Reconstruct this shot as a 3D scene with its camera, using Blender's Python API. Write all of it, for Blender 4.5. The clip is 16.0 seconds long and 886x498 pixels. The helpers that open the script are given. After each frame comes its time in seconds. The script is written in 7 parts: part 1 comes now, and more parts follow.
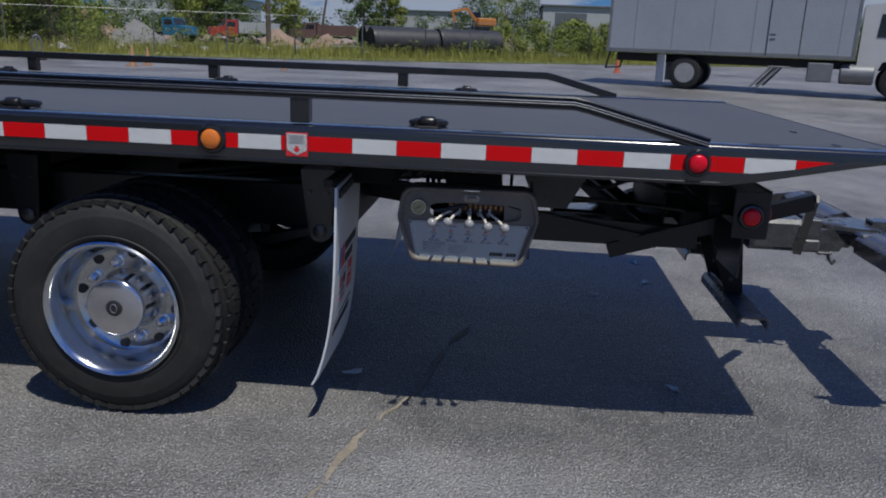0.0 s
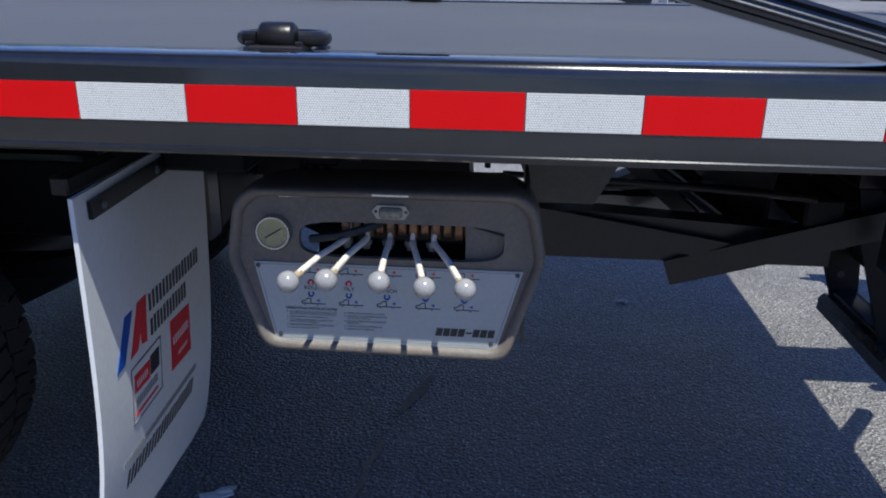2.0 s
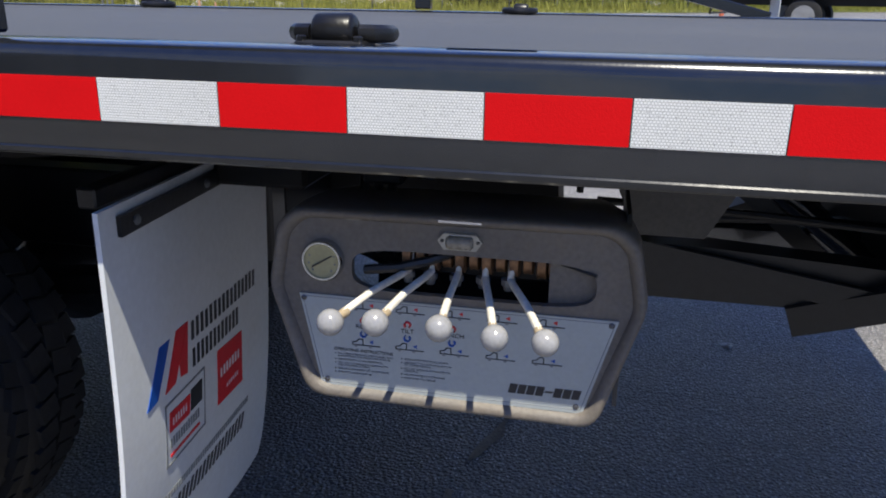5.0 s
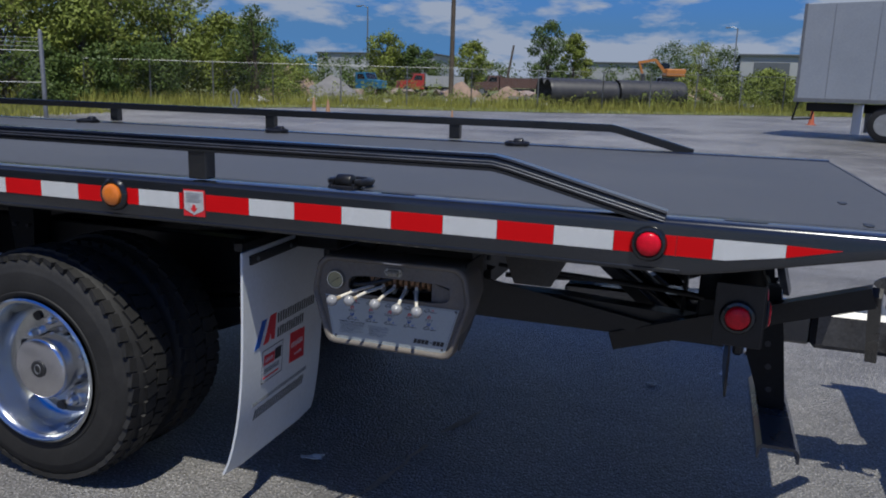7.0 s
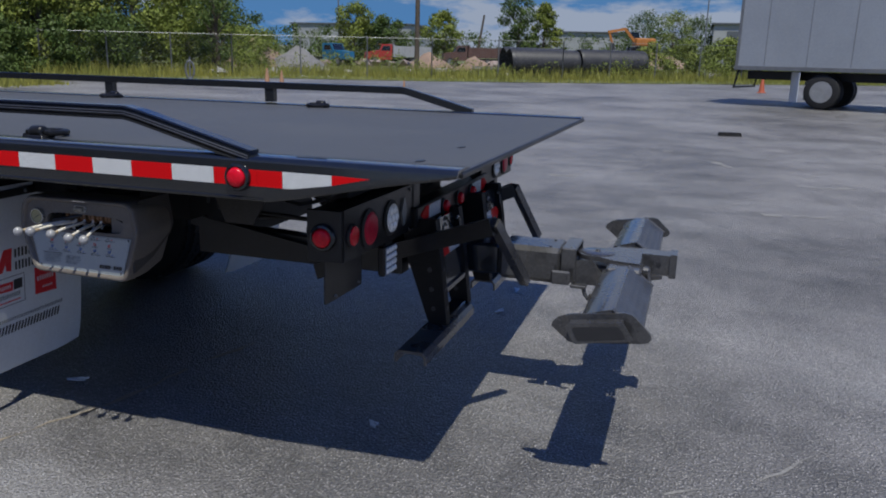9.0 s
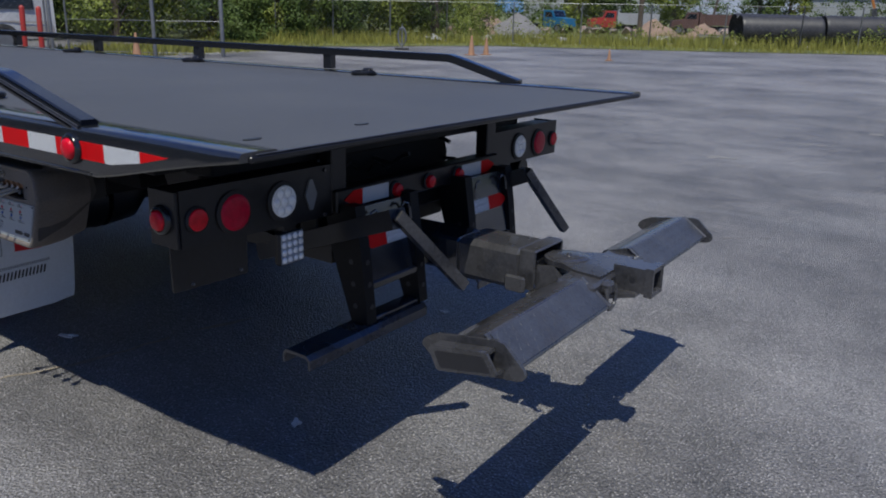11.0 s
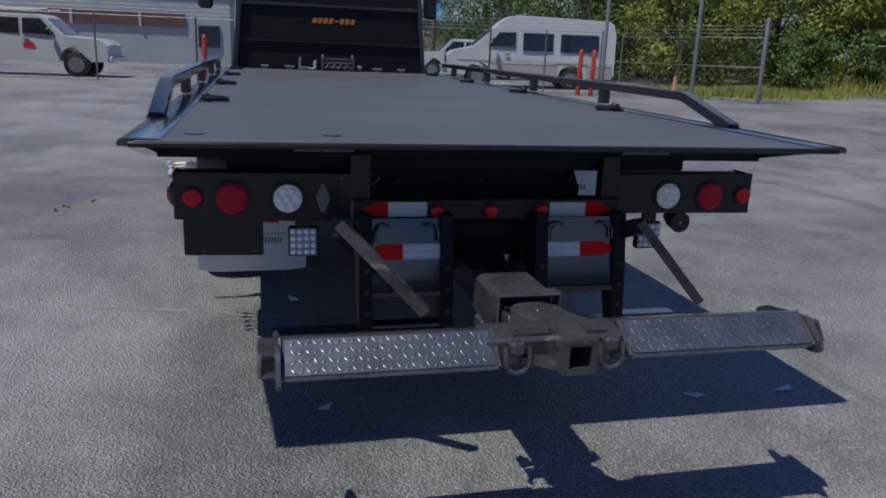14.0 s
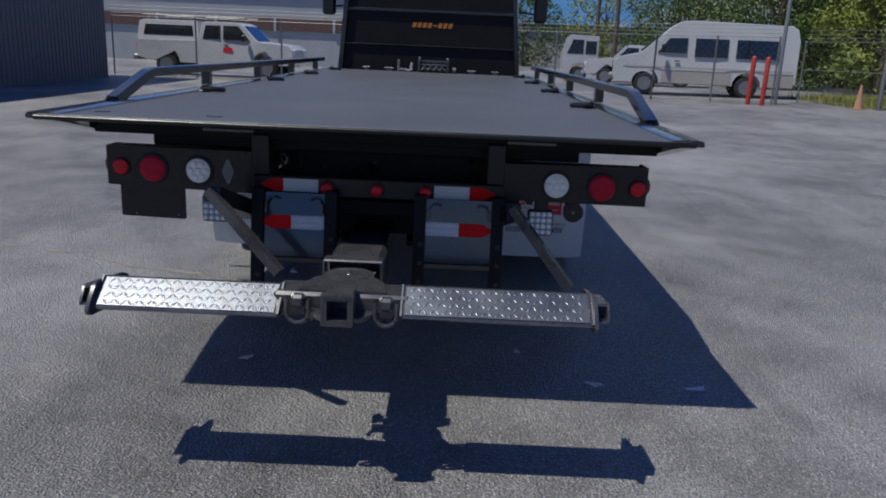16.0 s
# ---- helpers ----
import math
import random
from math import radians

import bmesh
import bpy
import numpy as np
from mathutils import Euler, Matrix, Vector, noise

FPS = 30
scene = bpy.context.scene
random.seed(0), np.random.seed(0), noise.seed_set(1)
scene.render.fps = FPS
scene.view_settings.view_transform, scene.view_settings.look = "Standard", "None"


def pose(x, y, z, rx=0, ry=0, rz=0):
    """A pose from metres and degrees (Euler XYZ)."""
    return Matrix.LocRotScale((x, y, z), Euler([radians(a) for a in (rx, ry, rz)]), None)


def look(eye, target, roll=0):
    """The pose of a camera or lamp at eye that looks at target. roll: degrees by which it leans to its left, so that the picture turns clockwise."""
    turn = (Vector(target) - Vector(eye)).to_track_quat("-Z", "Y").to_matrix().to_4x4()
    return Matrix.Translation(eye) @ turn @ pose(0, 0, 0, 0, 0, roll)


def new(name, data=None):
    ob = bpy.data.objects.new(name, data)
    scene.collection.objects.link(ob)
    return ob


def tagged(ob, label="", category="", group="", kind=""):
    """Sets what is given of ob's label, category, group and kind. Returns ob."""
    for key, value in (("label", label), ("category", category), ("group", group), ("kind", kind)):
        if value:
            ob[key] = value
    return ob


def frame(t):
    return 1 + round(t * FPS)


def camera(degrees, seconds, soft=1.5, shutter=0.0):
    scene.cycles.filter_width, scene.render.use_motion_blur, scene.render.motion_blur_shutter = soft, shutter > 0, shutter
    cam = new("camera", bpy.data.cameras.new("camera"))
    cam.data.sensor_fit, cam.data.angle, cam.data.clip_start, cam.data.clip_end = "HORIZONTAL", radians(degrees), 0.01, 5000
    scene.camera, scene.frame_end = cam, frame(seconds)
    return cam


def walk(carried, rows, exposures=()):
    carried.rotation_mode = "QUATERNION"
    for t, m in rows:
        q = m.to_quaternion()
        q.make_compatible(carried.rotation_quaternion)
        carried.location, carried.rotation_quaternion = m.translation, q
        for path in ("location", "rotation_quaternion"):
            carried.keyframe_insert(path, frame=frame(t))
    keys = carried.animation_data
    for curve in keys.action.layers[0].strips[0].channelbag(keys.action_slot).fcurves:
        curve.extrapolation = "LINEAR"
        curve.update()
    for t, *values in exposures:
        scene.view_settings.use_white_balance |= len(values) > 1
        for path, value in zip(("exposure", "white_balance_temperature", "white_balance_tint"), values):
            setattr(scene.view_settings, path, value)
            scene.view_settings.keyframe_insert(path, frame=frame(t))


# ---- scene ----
cam = camera(60.2, 16.0, 1.9)
PATH = [
    (0, (0.235, -2.574, 1.456), (0.074, -0.65, 0.937), 2.2),
    (0.5, (0.267, -2.154, 1.433), (0.057, -0.24, 0.893), 2.2),
    (1, (0.288, -1.743, 1.424), (0.056, 0.16, 0.854), 1.8),
    (1.5, (0.278, -1.334, 1.384), (0.054, 0.558, 0.777), 1.3),
    (2, (0.276, -1.01, 1.275), (0.133, 0.866, 0.598), 0.8),
    (2.5, (0.257, -0.744, 1.145), (0.197, 1.109, 0.397), 0.8),
    (3, (0.195, -0.623, 1.082), (0.217, 1.215, 0.294), 1.1),
    (3.5, (0.142, -0.576, 1.077), (0.196, 1.257, 0.278), 1.4),
    (4, (0.136, -0.567, 1.082), (0.15, 1.277, 0.306), 1.5),
    (4.5, (0.158, -0.615, 1.125), (0.038, 1.248, 0.406), 1.0),
    (5, (0.273, -0.807, 1.226), (-0.103, 1.055, 0.599), 0.9),
    (5.2, (0.346, -0.913, 1.272), (-0.131, 0.941, 0.694), 1.3),
    (7.3, (1.099, -2.029, 1.469), (0.462, -0.178, 1.06), 1.8),
    (7.5, (1.195, -2.059, 1.456), (0.573, -0.203, 1.046), 1.5),
    (8, (1.511, -2.052, 1.479), (0.912, -0.192, 1.05), 1.5),
    (8.5, (1.847, -2.08, 1.481), (1.268, -0.22, 1.029), 1.5),
    (9, (2.15, -2.009, 1.466), (1.56, -0.16, 0.987), 1.5),
    (9.2, (2.252, -1.936, 1.463), (1.646, -0.095, 0.969), 1.5),
    (11.3, (3.061, -1.032, 1.48), (1.846, 0.45, 0.907), 1.6),
    (11.5, (3.16, -0.943, 1.486), (1.855, 0.461, 0.916), 1.7),
    (12, (3.336, -0.712, 1.479), (1.822, 0.469, 0.921), 1.6),
    (12.5, (3.442, -0.438, 1.486), (1.768, 0.517, 0.95), 1.9),
    (13, (3.611, -0.148, 1.467), (1.835, 0.611, 0.949), 2.1),
    (13.5, (3.783, 0.116, 1.45), (1.944, 0.715, 0.942), 2.3),
    (14, (3.938, 0.402, 1.459), (2.06, 0.868, 0.953), 2.4),
    (14.5, (4.167, 0.676, 1.463), (2.264, 1.018, 0.953), 2.5),
    (15, (4.296, 0.932, 1.449), (2.376, 1.153, 0.934), 2.5),
    (15.5, (4.347, 1.24, 1.455), (2.417, 1.344, 0.942), 2.5),
    (16, (4.375, 1.583, 1.462), (2.441, 1.571, 0.953), 2.5),
]
walk(cam, [(t, look(eye, target, roll)) for t, eye, target, roll in PATH],
     [(0.0, -0.14, 4950, 14), (1.0, -0.04, 4950, 14), (1.7, 0.30, 4850, 14), (2.4, 0.98, 5150, 12), (3.2, 1.50, 5800, 12), (3.9, 1.50, 5800, 12),
      (4.5, 1.06, 5500, 12), (5.2, 0.66, 5150, 14), (7.3, 0.02, 4950, 14), (16.0, -0.03, 4950, 14)])

# ---- world and sun ----
SUN_DIR = Vector((0.2, -0.388, 1.0)).normalized()
world = bpy.data.worlds.new("sky")
scene.world = world
world.use_nodes = True
wn, wl = world.node_tree.nodes, world.node_tree.links
wn.clear()
w_out = wn.new("ShaderNodeOutputWorld")
w_bg = wn.new("ShaderNodeBackground")
w_sky = wn.new("ShaderNodeTexSky")
w_sky.sky_type = "NISHITA"
w_sky.sun_disc = False
w_sky.sun_elevation = math.asin(SUN_DIR.z)
w_sky.sun_rotation = math.atan2(SUN_DIR.x, SUN_DIR.y)
w_sky.altitude = 1200.0
w_sky.air_density, w_sky.dust_density, w_sky.ozone_density = 0.45, 0.08, 5.5
# cumulus clouds over the blue
w_co = wn.new("ShaderNodeTexCoord")
w_map = wn.new("ShaderNodeMapping")
w_map.inputs["Scale"].default_value = (1.0, 1.0, 3.2)
w_n = wn.new("ShaderNodeTexNoise")
w_n.inputs["Scale"].default_value = 6.5
w_n.inputs["Detail"].default_value = 8.0
w_n.inputs["Roughness"].default_value = 0.58
w_r = wn.new("ShaderNodeValToRGB")
w_r.color_ramp.elements[0].position, w_r.color_ramp.elements[1].position = 0.455, 0.545
w_mix = wn.new("ShaderNodeMixRGB")
w_mix.inputs["Color2"].default_value = (4.7, 4.6, 4.3, 1)
wl.new(w_co.outputs["Generated"], w_map.inputs["Vector"])
wl.new(w_map.outputs["Vector"], w_n.inputs["Vector"])
wl.new(w_n.outputs["Fac"], w_r.inputs["Fac"])
w_sep = wn.new("ShaderNodeSeparateXYZ")
w_low = wn.new("ShaderNodeMapRange")
w_low.inputs["From Min"].default_value, w_low.inputs["From Max"].default_value = 0.40, 0.72
w_low.inputs["To Min"].default_value, w_low.inputs["To Max"].default_value = 1.0, 0.04
w_mul = wn.new("ShaderNodeMath")
w_mul.operation = "MULTIPLY"
wl.new(w_co.outputs["Generated"], w_sep.inputs["Vector"])
wl.new(w_sep.outputs["Z"], w_low.inputs["Value"])
wl.new(w_r.outputs["Color"], w_mul.inputs[0])
wl.new(w_low.outputs["Result"], w_mul.inputs[1])
wl.new(w_mul.outputs[0], w_mix.inputs["Fac"])
# deep blue overhead, pale haze towards the horizon
w_deep = wn.new("ShaderNodeMixRGB")
w_deep.blend_type = "MULTIPLY"
w_deep.inputs["Fac"].default_value = 1.0
w_deep.inputs["Color2"].default_value = (0.0, 1.12, 2.2, 1)
w_haze = wn.new("ShaderNodeMixRGB")
w_haze.inputs["Color2"].default_value = (1.45, 2.5, 3.35, 1)
w_hf = wn.new("ShaderNodeMapRange")
w_hf.inputs["From Min"].default_value, w_hf.inputs["From Max"].default_value = 0.08, 0.42
w_hf.inputs["To Min"].default_value, w_hf.inputs["To Max"].default_value = 0.95, 0.0
wl.new(w_sep.outputs["Z"], w_hf.inputs["Value"])
wl.new(w_sky.outputs["Color"], w_deep.inputs["Color1"])
wl.new(w_deep.outputs["Color"], w_haze.inputs["Color1"])
wl.new(w_hf.outputs["Result"], w_haze.inputs["Fac"])
wl.new(w_haze.outputs["Color"], w_mix.inputs["Color1"])
wl.new(w_mix.outputs["Color"], w_bg.inputs["Color"])
wl.new(w_bg.outputs["Background"], w_out.inputs["Surface"])
w_bg.inputs["Strength"].default_value = 0.075

sun_data = bpy.data.lights.new("sun", "SUN")
sun_data.energy, sun_data.angle, sun_data.color = 5.0, radians(0.53), (1.0, 0.83, 0.535)
sun = new("sun", sun_data)
sun.matrix_world = look(SUN_DIR * 60, (0, 0, 0))

# ---- materials ----
def mat(name, base, rough=0.5, metal=0.0, scale=6.0, var=0.12, fine=90.0, bump=0.0, bump_scale=200.0, dirt=None, dirt_amount=0.0,
        rough_var=0.1, coat=0.0, spec=0.5, random_obj=0.0):
    """A principled material with a coarse stain and a fine grain, in metres."""
    m = bpy.data.materials.new(name)
    m.use_nodes = True
    n, l = m.node_tree.nodes, m.node_tree.links
    p = n["Principled BSDF"]
    p.inputs["Metallic"].default_value = metal
    p.inputs["Coat Weight"].default_value = coat
    p.inputs["Coat Roughness"].default_value = 0.08
    p.inputs["Specular IOR Level"].default_value = spec
    co = n.new("ShaderNodeTexCoord")
    geo = n.new("ShaderNodeNewGeometry")
    big = n.new("ShaderNodeTexNoise")
    big.inputs["Scale"].default_value, big.inputs["Detail"].default_value = scale, 5
    small = n.new("ShaderNodeTexNoise")
    small.inputs["Scale"].default_value, small.inputs["Detail"].default_value = fine, 3
    l.new(geo.outputs["Position"], big.inputs["Vector"])
    l.new(geo.outputs["Position"], small.inputs["Vector"])
    add = n.new("ShaderNodeMath")
    add.operation = "ADD"
    l.new(big.outputs["Fac"], add.inputs[0])
    l.new(small.outputs["Fac"], add.inputs[1])
    ramp = n.new("ShaderNodeMapRange")
    ramp.inputs["From Min"].default_value, ramp.inputs["From Max"].default_value = 0.7, 1.3
    ramp.inputs["To Min"].default_value, ramp.inputs["To Max"].default_value = 1 - var, 1 + var
    l.new(add.outputs[0], ramp.inputs["Value"])
    value = ramp.outputs["Result"]
    if random_obj:
        info = n.new("ShaderNodeObjectInfo")
        r2 = n.new("ShaderNodeMapRange")
        r2.inputs["To Min"].default_value, r2.inputs["To Max"].default_value = 1 - random_obj, 1 + random_obj
        l.new(info.outputs["Random"], r2.inputs["Value"])
        mul = n.new("ShaderNodeMath")
        mul.operation = "MULTIPLY"
        l.new(value, mul.inputs[0])
        l.new(r2.outputs["Result"], mul.inputs[1])
        value = mul.outputs[0]
    tint = n.new("ShaderNodeVectorMath")
    tint.operation = "SCALE"
    tint.inputs[0].default_value = base
    l.new(value, tint.inputs["Scale"])
    colour = tint.outputs["Vector"]
    if dirt:
        dn = n.new("ShaderNodeTexNoise")
        dn.inputs["Scale"].default_value, dn.inputs["Detail"].default_value = scale * 1.7, 8
        dn.inputs["Roughness"].default_value = 0.7
        l.new(geo.outputs["Position"], dn.inputs["Vector"])
        dr = n.new("ShaderNodeMapRange")
        dr.inputs["From Min"].default_value, dr.inputs["From Max"].default_value = 0.48, 0.72
        dr.inputs["To Max"].default_value = dirt_amount
        l.new(dn.outputs["Fac"], dr.inputs["Value"])
        mix = n.new("ShaderNodeMixRGB")
        mix.inputs["Color2"].default_value = (*dirt, 1)
        l.new(dr.outputs["Result"], mix.inputs["Fac"])
        l.new(colour, mix.inputs["Color1"])
        colour = mix.outputs["Color"]
    l.new(colour, p.inputs["Base Color"])
    rr = n.new("ShaderNodeMapRange")
    rr.inputs["To Min"].default_value, rr.inputs["To Max"].default_value = max(0.02, rough - rough_var), min(1, rough + rough_var)
    l.new(big.outputs["Fac"], rr.inputs["Value"])
    l.new(rr.outputs["Result"], p.inputs["Roughness"])
    if bump:
        bn = n.new("ShaderNodeTexNoise")
        bn.inputs["Scale"].default_value, bn.inputs["Detail"].default_value = bump_scale, 3
        l.new(geo.outputs["Position"], bn.inputs["Vector"])
        b = n.new("ShaderNodeBump")
        b.inputs["Strength"].default_value, b.inputs["Distance"].default_value = bump, 0.004
        l.new(bn.outputs["Fac"], b.inputs["Height"])
        l.new(b.outputs["Normal"], p.inputs["Normal"])
    return m


def glass(name, tint=(0.9, 0.95, 0.95), rough=0.02):
    m = bpy.data.materials.new(name)
    m.use_nodes = True
    p = m.node_tree.nodes["Principled BSDF"]
    p.inputs["Base Color"].default_value = (*tint, 1)
    p.inputs["Roughness"].default_value = rough
    p.inputs["Transmission Weight"].default_value = 1.0
    return m


def leaf_mat(name, base, var=0.35):
    m = bpy.data.materials.new(name)
    m.use_nodes = True
    n, l = m.node_tree.nodes, m.node_tree.links
    p = n["Principled BSDF"]
    geo = n.new("ShaderNodeNewGeometry")
    ramp = n.new("ShaderNodeMapRange")
    ramp.inputs["To Min"].default_value, ramp.inputs["To Max"].default_value = 1 - var, 1 + var
    l.new(geo.outputs["Random Per Island"], ramp.inputs["Value"])
    noise_n = n.new("ShaderNodeTexNoise")
    noise_n.inputs["Scale"].default_value = 0.5
    l.new(geo.outputs["Position"], noise_n.inputs["Vector"])
    mix = n.new("ShaderNodeMixRGB")
    mix.inputs["Color1"].default_value = (base[0] * 0.7, base[1] * 0.8, base[2] * 0.9, 1)
    mix.inputs["Color2"].default_value = (base[0] * 1.4, base[1] * 1.2, base[2], 1)
    l.new(noise_n.outputs["Fac"], mix.inputs["Fac"])
    tint = n.new("ShaderNodeVectorMath")
    tint.operation = "SCALE"
    l.new(mix.outputs["Color"], tint.inputs[0])
    l.new(ramp.outputs["Result"], tint.inputs["Scale"])
    l.new(tint.outputs["Vector"], p.inputs["Base Color"])
    p.inputs["Roughness"].default_value = 0.6
    p.inputs["Specular IOR Level"].default_value = 0.25
    p.inputs["Subsurface Weight"].default_value = 0.0
    return m


BLACK = mat("black_gloss_paint", (0.010, 0.011, 0.013), 0.19, 0.0, 3.0, 0.25, 60, 0.02, 300, (0.03, 0.03, 0.03), 0.05, 0.04, 0.45)
RAIL_GLOSS = mat("gloss_black_rail", (0.011, 0.012, 0.014), 0.20, 0.0, 3.0, 0.25, 60, 0.03, 300, (0.03, 0.03, 0.03), 0.15, 0.06, 0.9, 0.5)
BLACK_MATT = mat("black_chassis_paint", (0.0095, 0.0095, 0.0105), 0.32, 0.0, 5.0, 0.3, 60, 0.12, 120, (0.030, 0.029, 0.029), 0.1, 0.1, 0.0, 0.42)
DECK = mat("grey_deck_coating", (0.074, 0.077, 0.083), 0.52, 0.0, 1.2, 0.12, 350, 0.25, 700, (0.10, 0.10, 0.10), 0.25, 0.08, 0.0, 0.3)
# dusty black, its base lightened to paint in warm bounce from the asphalt
DUSTY_BOUNCE = mat("dusty_bounce_lit_black", (0.052, 0.048, 0.043), 0.45, 0.0, 7.0, 0.25, 120, 0.08, 300, (0.10, 0.085, 0.065), 0.35)
# near-black paint; on under-deck parts its darkness also paints in the deep shade
UNDER = mat("deepened_black_paint", (0.0055, 0.0058, 0.0065), 0.55, 0.0, 5.0, 0.3, 60, 0.1, 120, None, 0, 0.1, 0.0, 0.22)
# black gloss paint with the blue of reflected sky put into its base
STABILISER = mat("sky_tinted_black_gloss", (0.010, 0.014, 0.021), 0.20, 0.0, 5.0, 0.3, 60, 0.05, 200, (0.04, 0.042, 0.045), 0.2, 0.06, 1.0, 0.6)
PANEL = mat("charcoal_moulded_plastic", (0.138, 0.123, 0.105), 0.5, 0.0, 9.0, 0.2, 150, 0.18, 900, (0.19, 0.15, 0.10), 0.35)
TAPE_RED = mat("red_reflective_tape", (0.54, 0.001, 0.001), 0.5, 0.0, 9.0, 0.05, 400, 0.12, 500, None, 0, 0.08, 0.0, 0.15)
TAPE_WHITE = mat("white_reflective_tape", (0.72, 0.73, 0.72), 0.38, 0.0, 9.0, 0.05, 420, 0.05, 480)
# the honeycomb of fine grey seams in the white film
tn, tl = TAPE_WHITE.node_tree.nodes, TAPE_WHITE.node_tree.links
t_cell, t_seam, t_mul = tn.new("ShaderNodeTexBrick"), tn.new("ShaderNodeMapRange"), tn.new("ShaderNodeVectorMath")
t_xyz, t_sum, t_uv = tn.new("ShaderNodeSeparateXYZ"), tn.new("ShaderNodeMath"), tn.new("ShaderNodeCombineXYZ")
t_cell.inputs["Scale"].default_value = 1.0
t_cell.inputs["Brick Width"].default_value, t_cell.inputs["Row Height"].default_value = 0.0036, 0.0031
t_cell.inputs["Mortar Size"].default_value, t_cell.inputs["Mortar Smooth"].default_value = 0.0006, 0.6
t_seam.inputs["To Min"].default_value, t_seam.inputs["To Max"].default_value = 1.0, 0.55
t_mul.operation = "SCALE"
t_base = tn["Principled BSDF"].inputs["Base Color"]
tl.new(tn.new("ShaderNodeNewGeometry").outputs["Position"], t_xyz.inputs["Vector"])
tl.new(t_xyz.outputs["X"], t_sum.inputs[0])
tl.new(t_xyz.outputs["Y"], t_sum.inputs[1])
tl.new(t_sum.outputs[0], t_uv.inputs["X"])
tl.new(t_xyz.outputs["Z"], t_uv.inputs["Y"])
tl.new(t_uv.outputs["Vector"], t_cell.inputs["Vector"])
tl.new(t_cell.outputs["Fac"], t_seam.inputs["Value"])
tl.new(t_base.links[0].from_socket, t_mul.inputs[0])
tl.new(t_seam.outputs["Result"], t_mul.inputs["Scale"])
tl.new(t_mul.outputs["Vector"], t_base)
TAPE_AMBER = mat("amber_lettering_film", (0.36, 0.135, 0.012), 0.5, 0.0, 9.0, 0.06, 300)
LAMP_RED = mat("red_lamp_lens", (0.55, 0.002, 0.014), 0.26, 0.0, 60.0, 0.3, 420, 0.15, 420, None, 0, 0.04, 0.15, 0.25)
LAMP_AMBER = mat("amber_lamp_lens", (0.62, 0.17, 0.008), 0.2, 0.0, 30.0, 0.1, 200, 0.2, 260, None, 0, 0.04, 0.6)
LENS_CLEAR = mat("clear_lamp_lens", (0.80, 0.80, 0.78), 0.16, 0.0, 40.0, 0.15, 300, 0.2, 220, None, 0, 0.04, 0.6)
LED = mat("silver_reflector", (0.92, 0.92, 0.90), 0.22, 0.1, 60.0, 0.1, 300)
RUBBER = mat("black_rubber", (0.019, 0.0185, 0.018), 0.62, 0.0, 8.0, 0.2, 120, 0.15, 300, (0.044, 0.042, 0.040), 0.35, 0.1, 0.0, 0.35)
ALU = mat("polished_aluminium", (0.56, 0.58, 0.59), 0.19, 1.0, 10.0, 0.08, 200, 0.05, 60, (0.42, 0.40, 0.37), 0.25, 0.08)
CHROME = mat("chrome", (0.72, 0.72, 0.74), 0.14, 1.0, 20.0, 0.05, 200)
STEEL_DARK = mat("worn_grey_paint", (0.050, 0.050, 0.053), 0.28, 0.15, 8.0, 0.4, 90, 0.06, 200, (0.090, 0.083, 0.076), 0.4, 0.1, 0.6)
TREAD = mat("bare_tread_plate", (0.105, 0.112, 0.130), 0.33, 0.6, 9.0, 0.22, 120, 0.1, 200, (0.10, 0.085, 0.075), 0.4, 0.12)
# rubbed steel of lip and welds, also the painted highlight on the rails
TREAD_HIGH = mat("rubbed_steel_and_rail_glint", (0.080, 0.085, 0.10), 0.44, 0.6, 9.0, 0.3, 120, 0.05, 200, (0.16, 0.14, 0.13), 0.5, 0.1)
LENS_PALE = mat("pale_lamp_board", (0.27, 0.30, 0.33), 0.2, 0.0, 20, 0.1, 200)
LEVER_DARK = mat("dark_lamp_board", (0.15, 0.155, 0.16), 0.3, 0.0, 20, 0.1, 200)
BRASS = mat("oily_brass_valve", (0.25, 0.14, 0.068), 0.42, 0.5, 25.0, 0.4, 150, 0.2, 200, (0.05, 0.035, 0.02), 0.6)
FLAP = mat("white_plastic_flap", (0.64, 0.66, 0.68), 0.45, 0.0, 2.5, 0.06, 80, 0.05, 100, (0.50, 0.47, 0.42), 0.25)
# black of the print, also laid over holes and mouths as their shade
PRINT_HOLE_BLACK = mat("black_print_and_hole_shade", (0.02, 0.02, 0.022), 0.5, 0, 20, 0.1, 100)
DECAL_RED = mat("red_print", (0.55, 0.015, 0.02), 0.45, 0, 20, 0.06, 100)
DECAL_BLUE = mat("blue_print", (0.012, 0.07, 0.36), 0.45, 0, 20, 0.06, 100)
DECAL_GREY = mat("grey_print", (0.16, 0.17, 0.18), 0.5, 0, 20, 0.06, 100)
PLATE = mat("brushed_instruction_plate", (0.36, 0.39, 0.395), 0.36, 0.15, 6, 0.06, 150, 0.04, 120)
KNOB = mat("worn_white_knob", (0.285, 0.285, 0.29), 0.24, 0.0, 30, 0.12, 200, 0.08, 150, (0.33, 0.30, 0.25), 0.3, 0.06, 0.3)
SLEEVE = mat("cream_lever_sleeve", (0.36, 0.29, 0.185), 0.5, 0.0, 30, 0.15, 200, 0.05, 150, (0.30, 0.22, 0.12), 0.35)
LEVER = mat("grey_plated_lever", (0.72, 0.68, 0.58), 0.45, 0.0, 30, 0.2, 200)
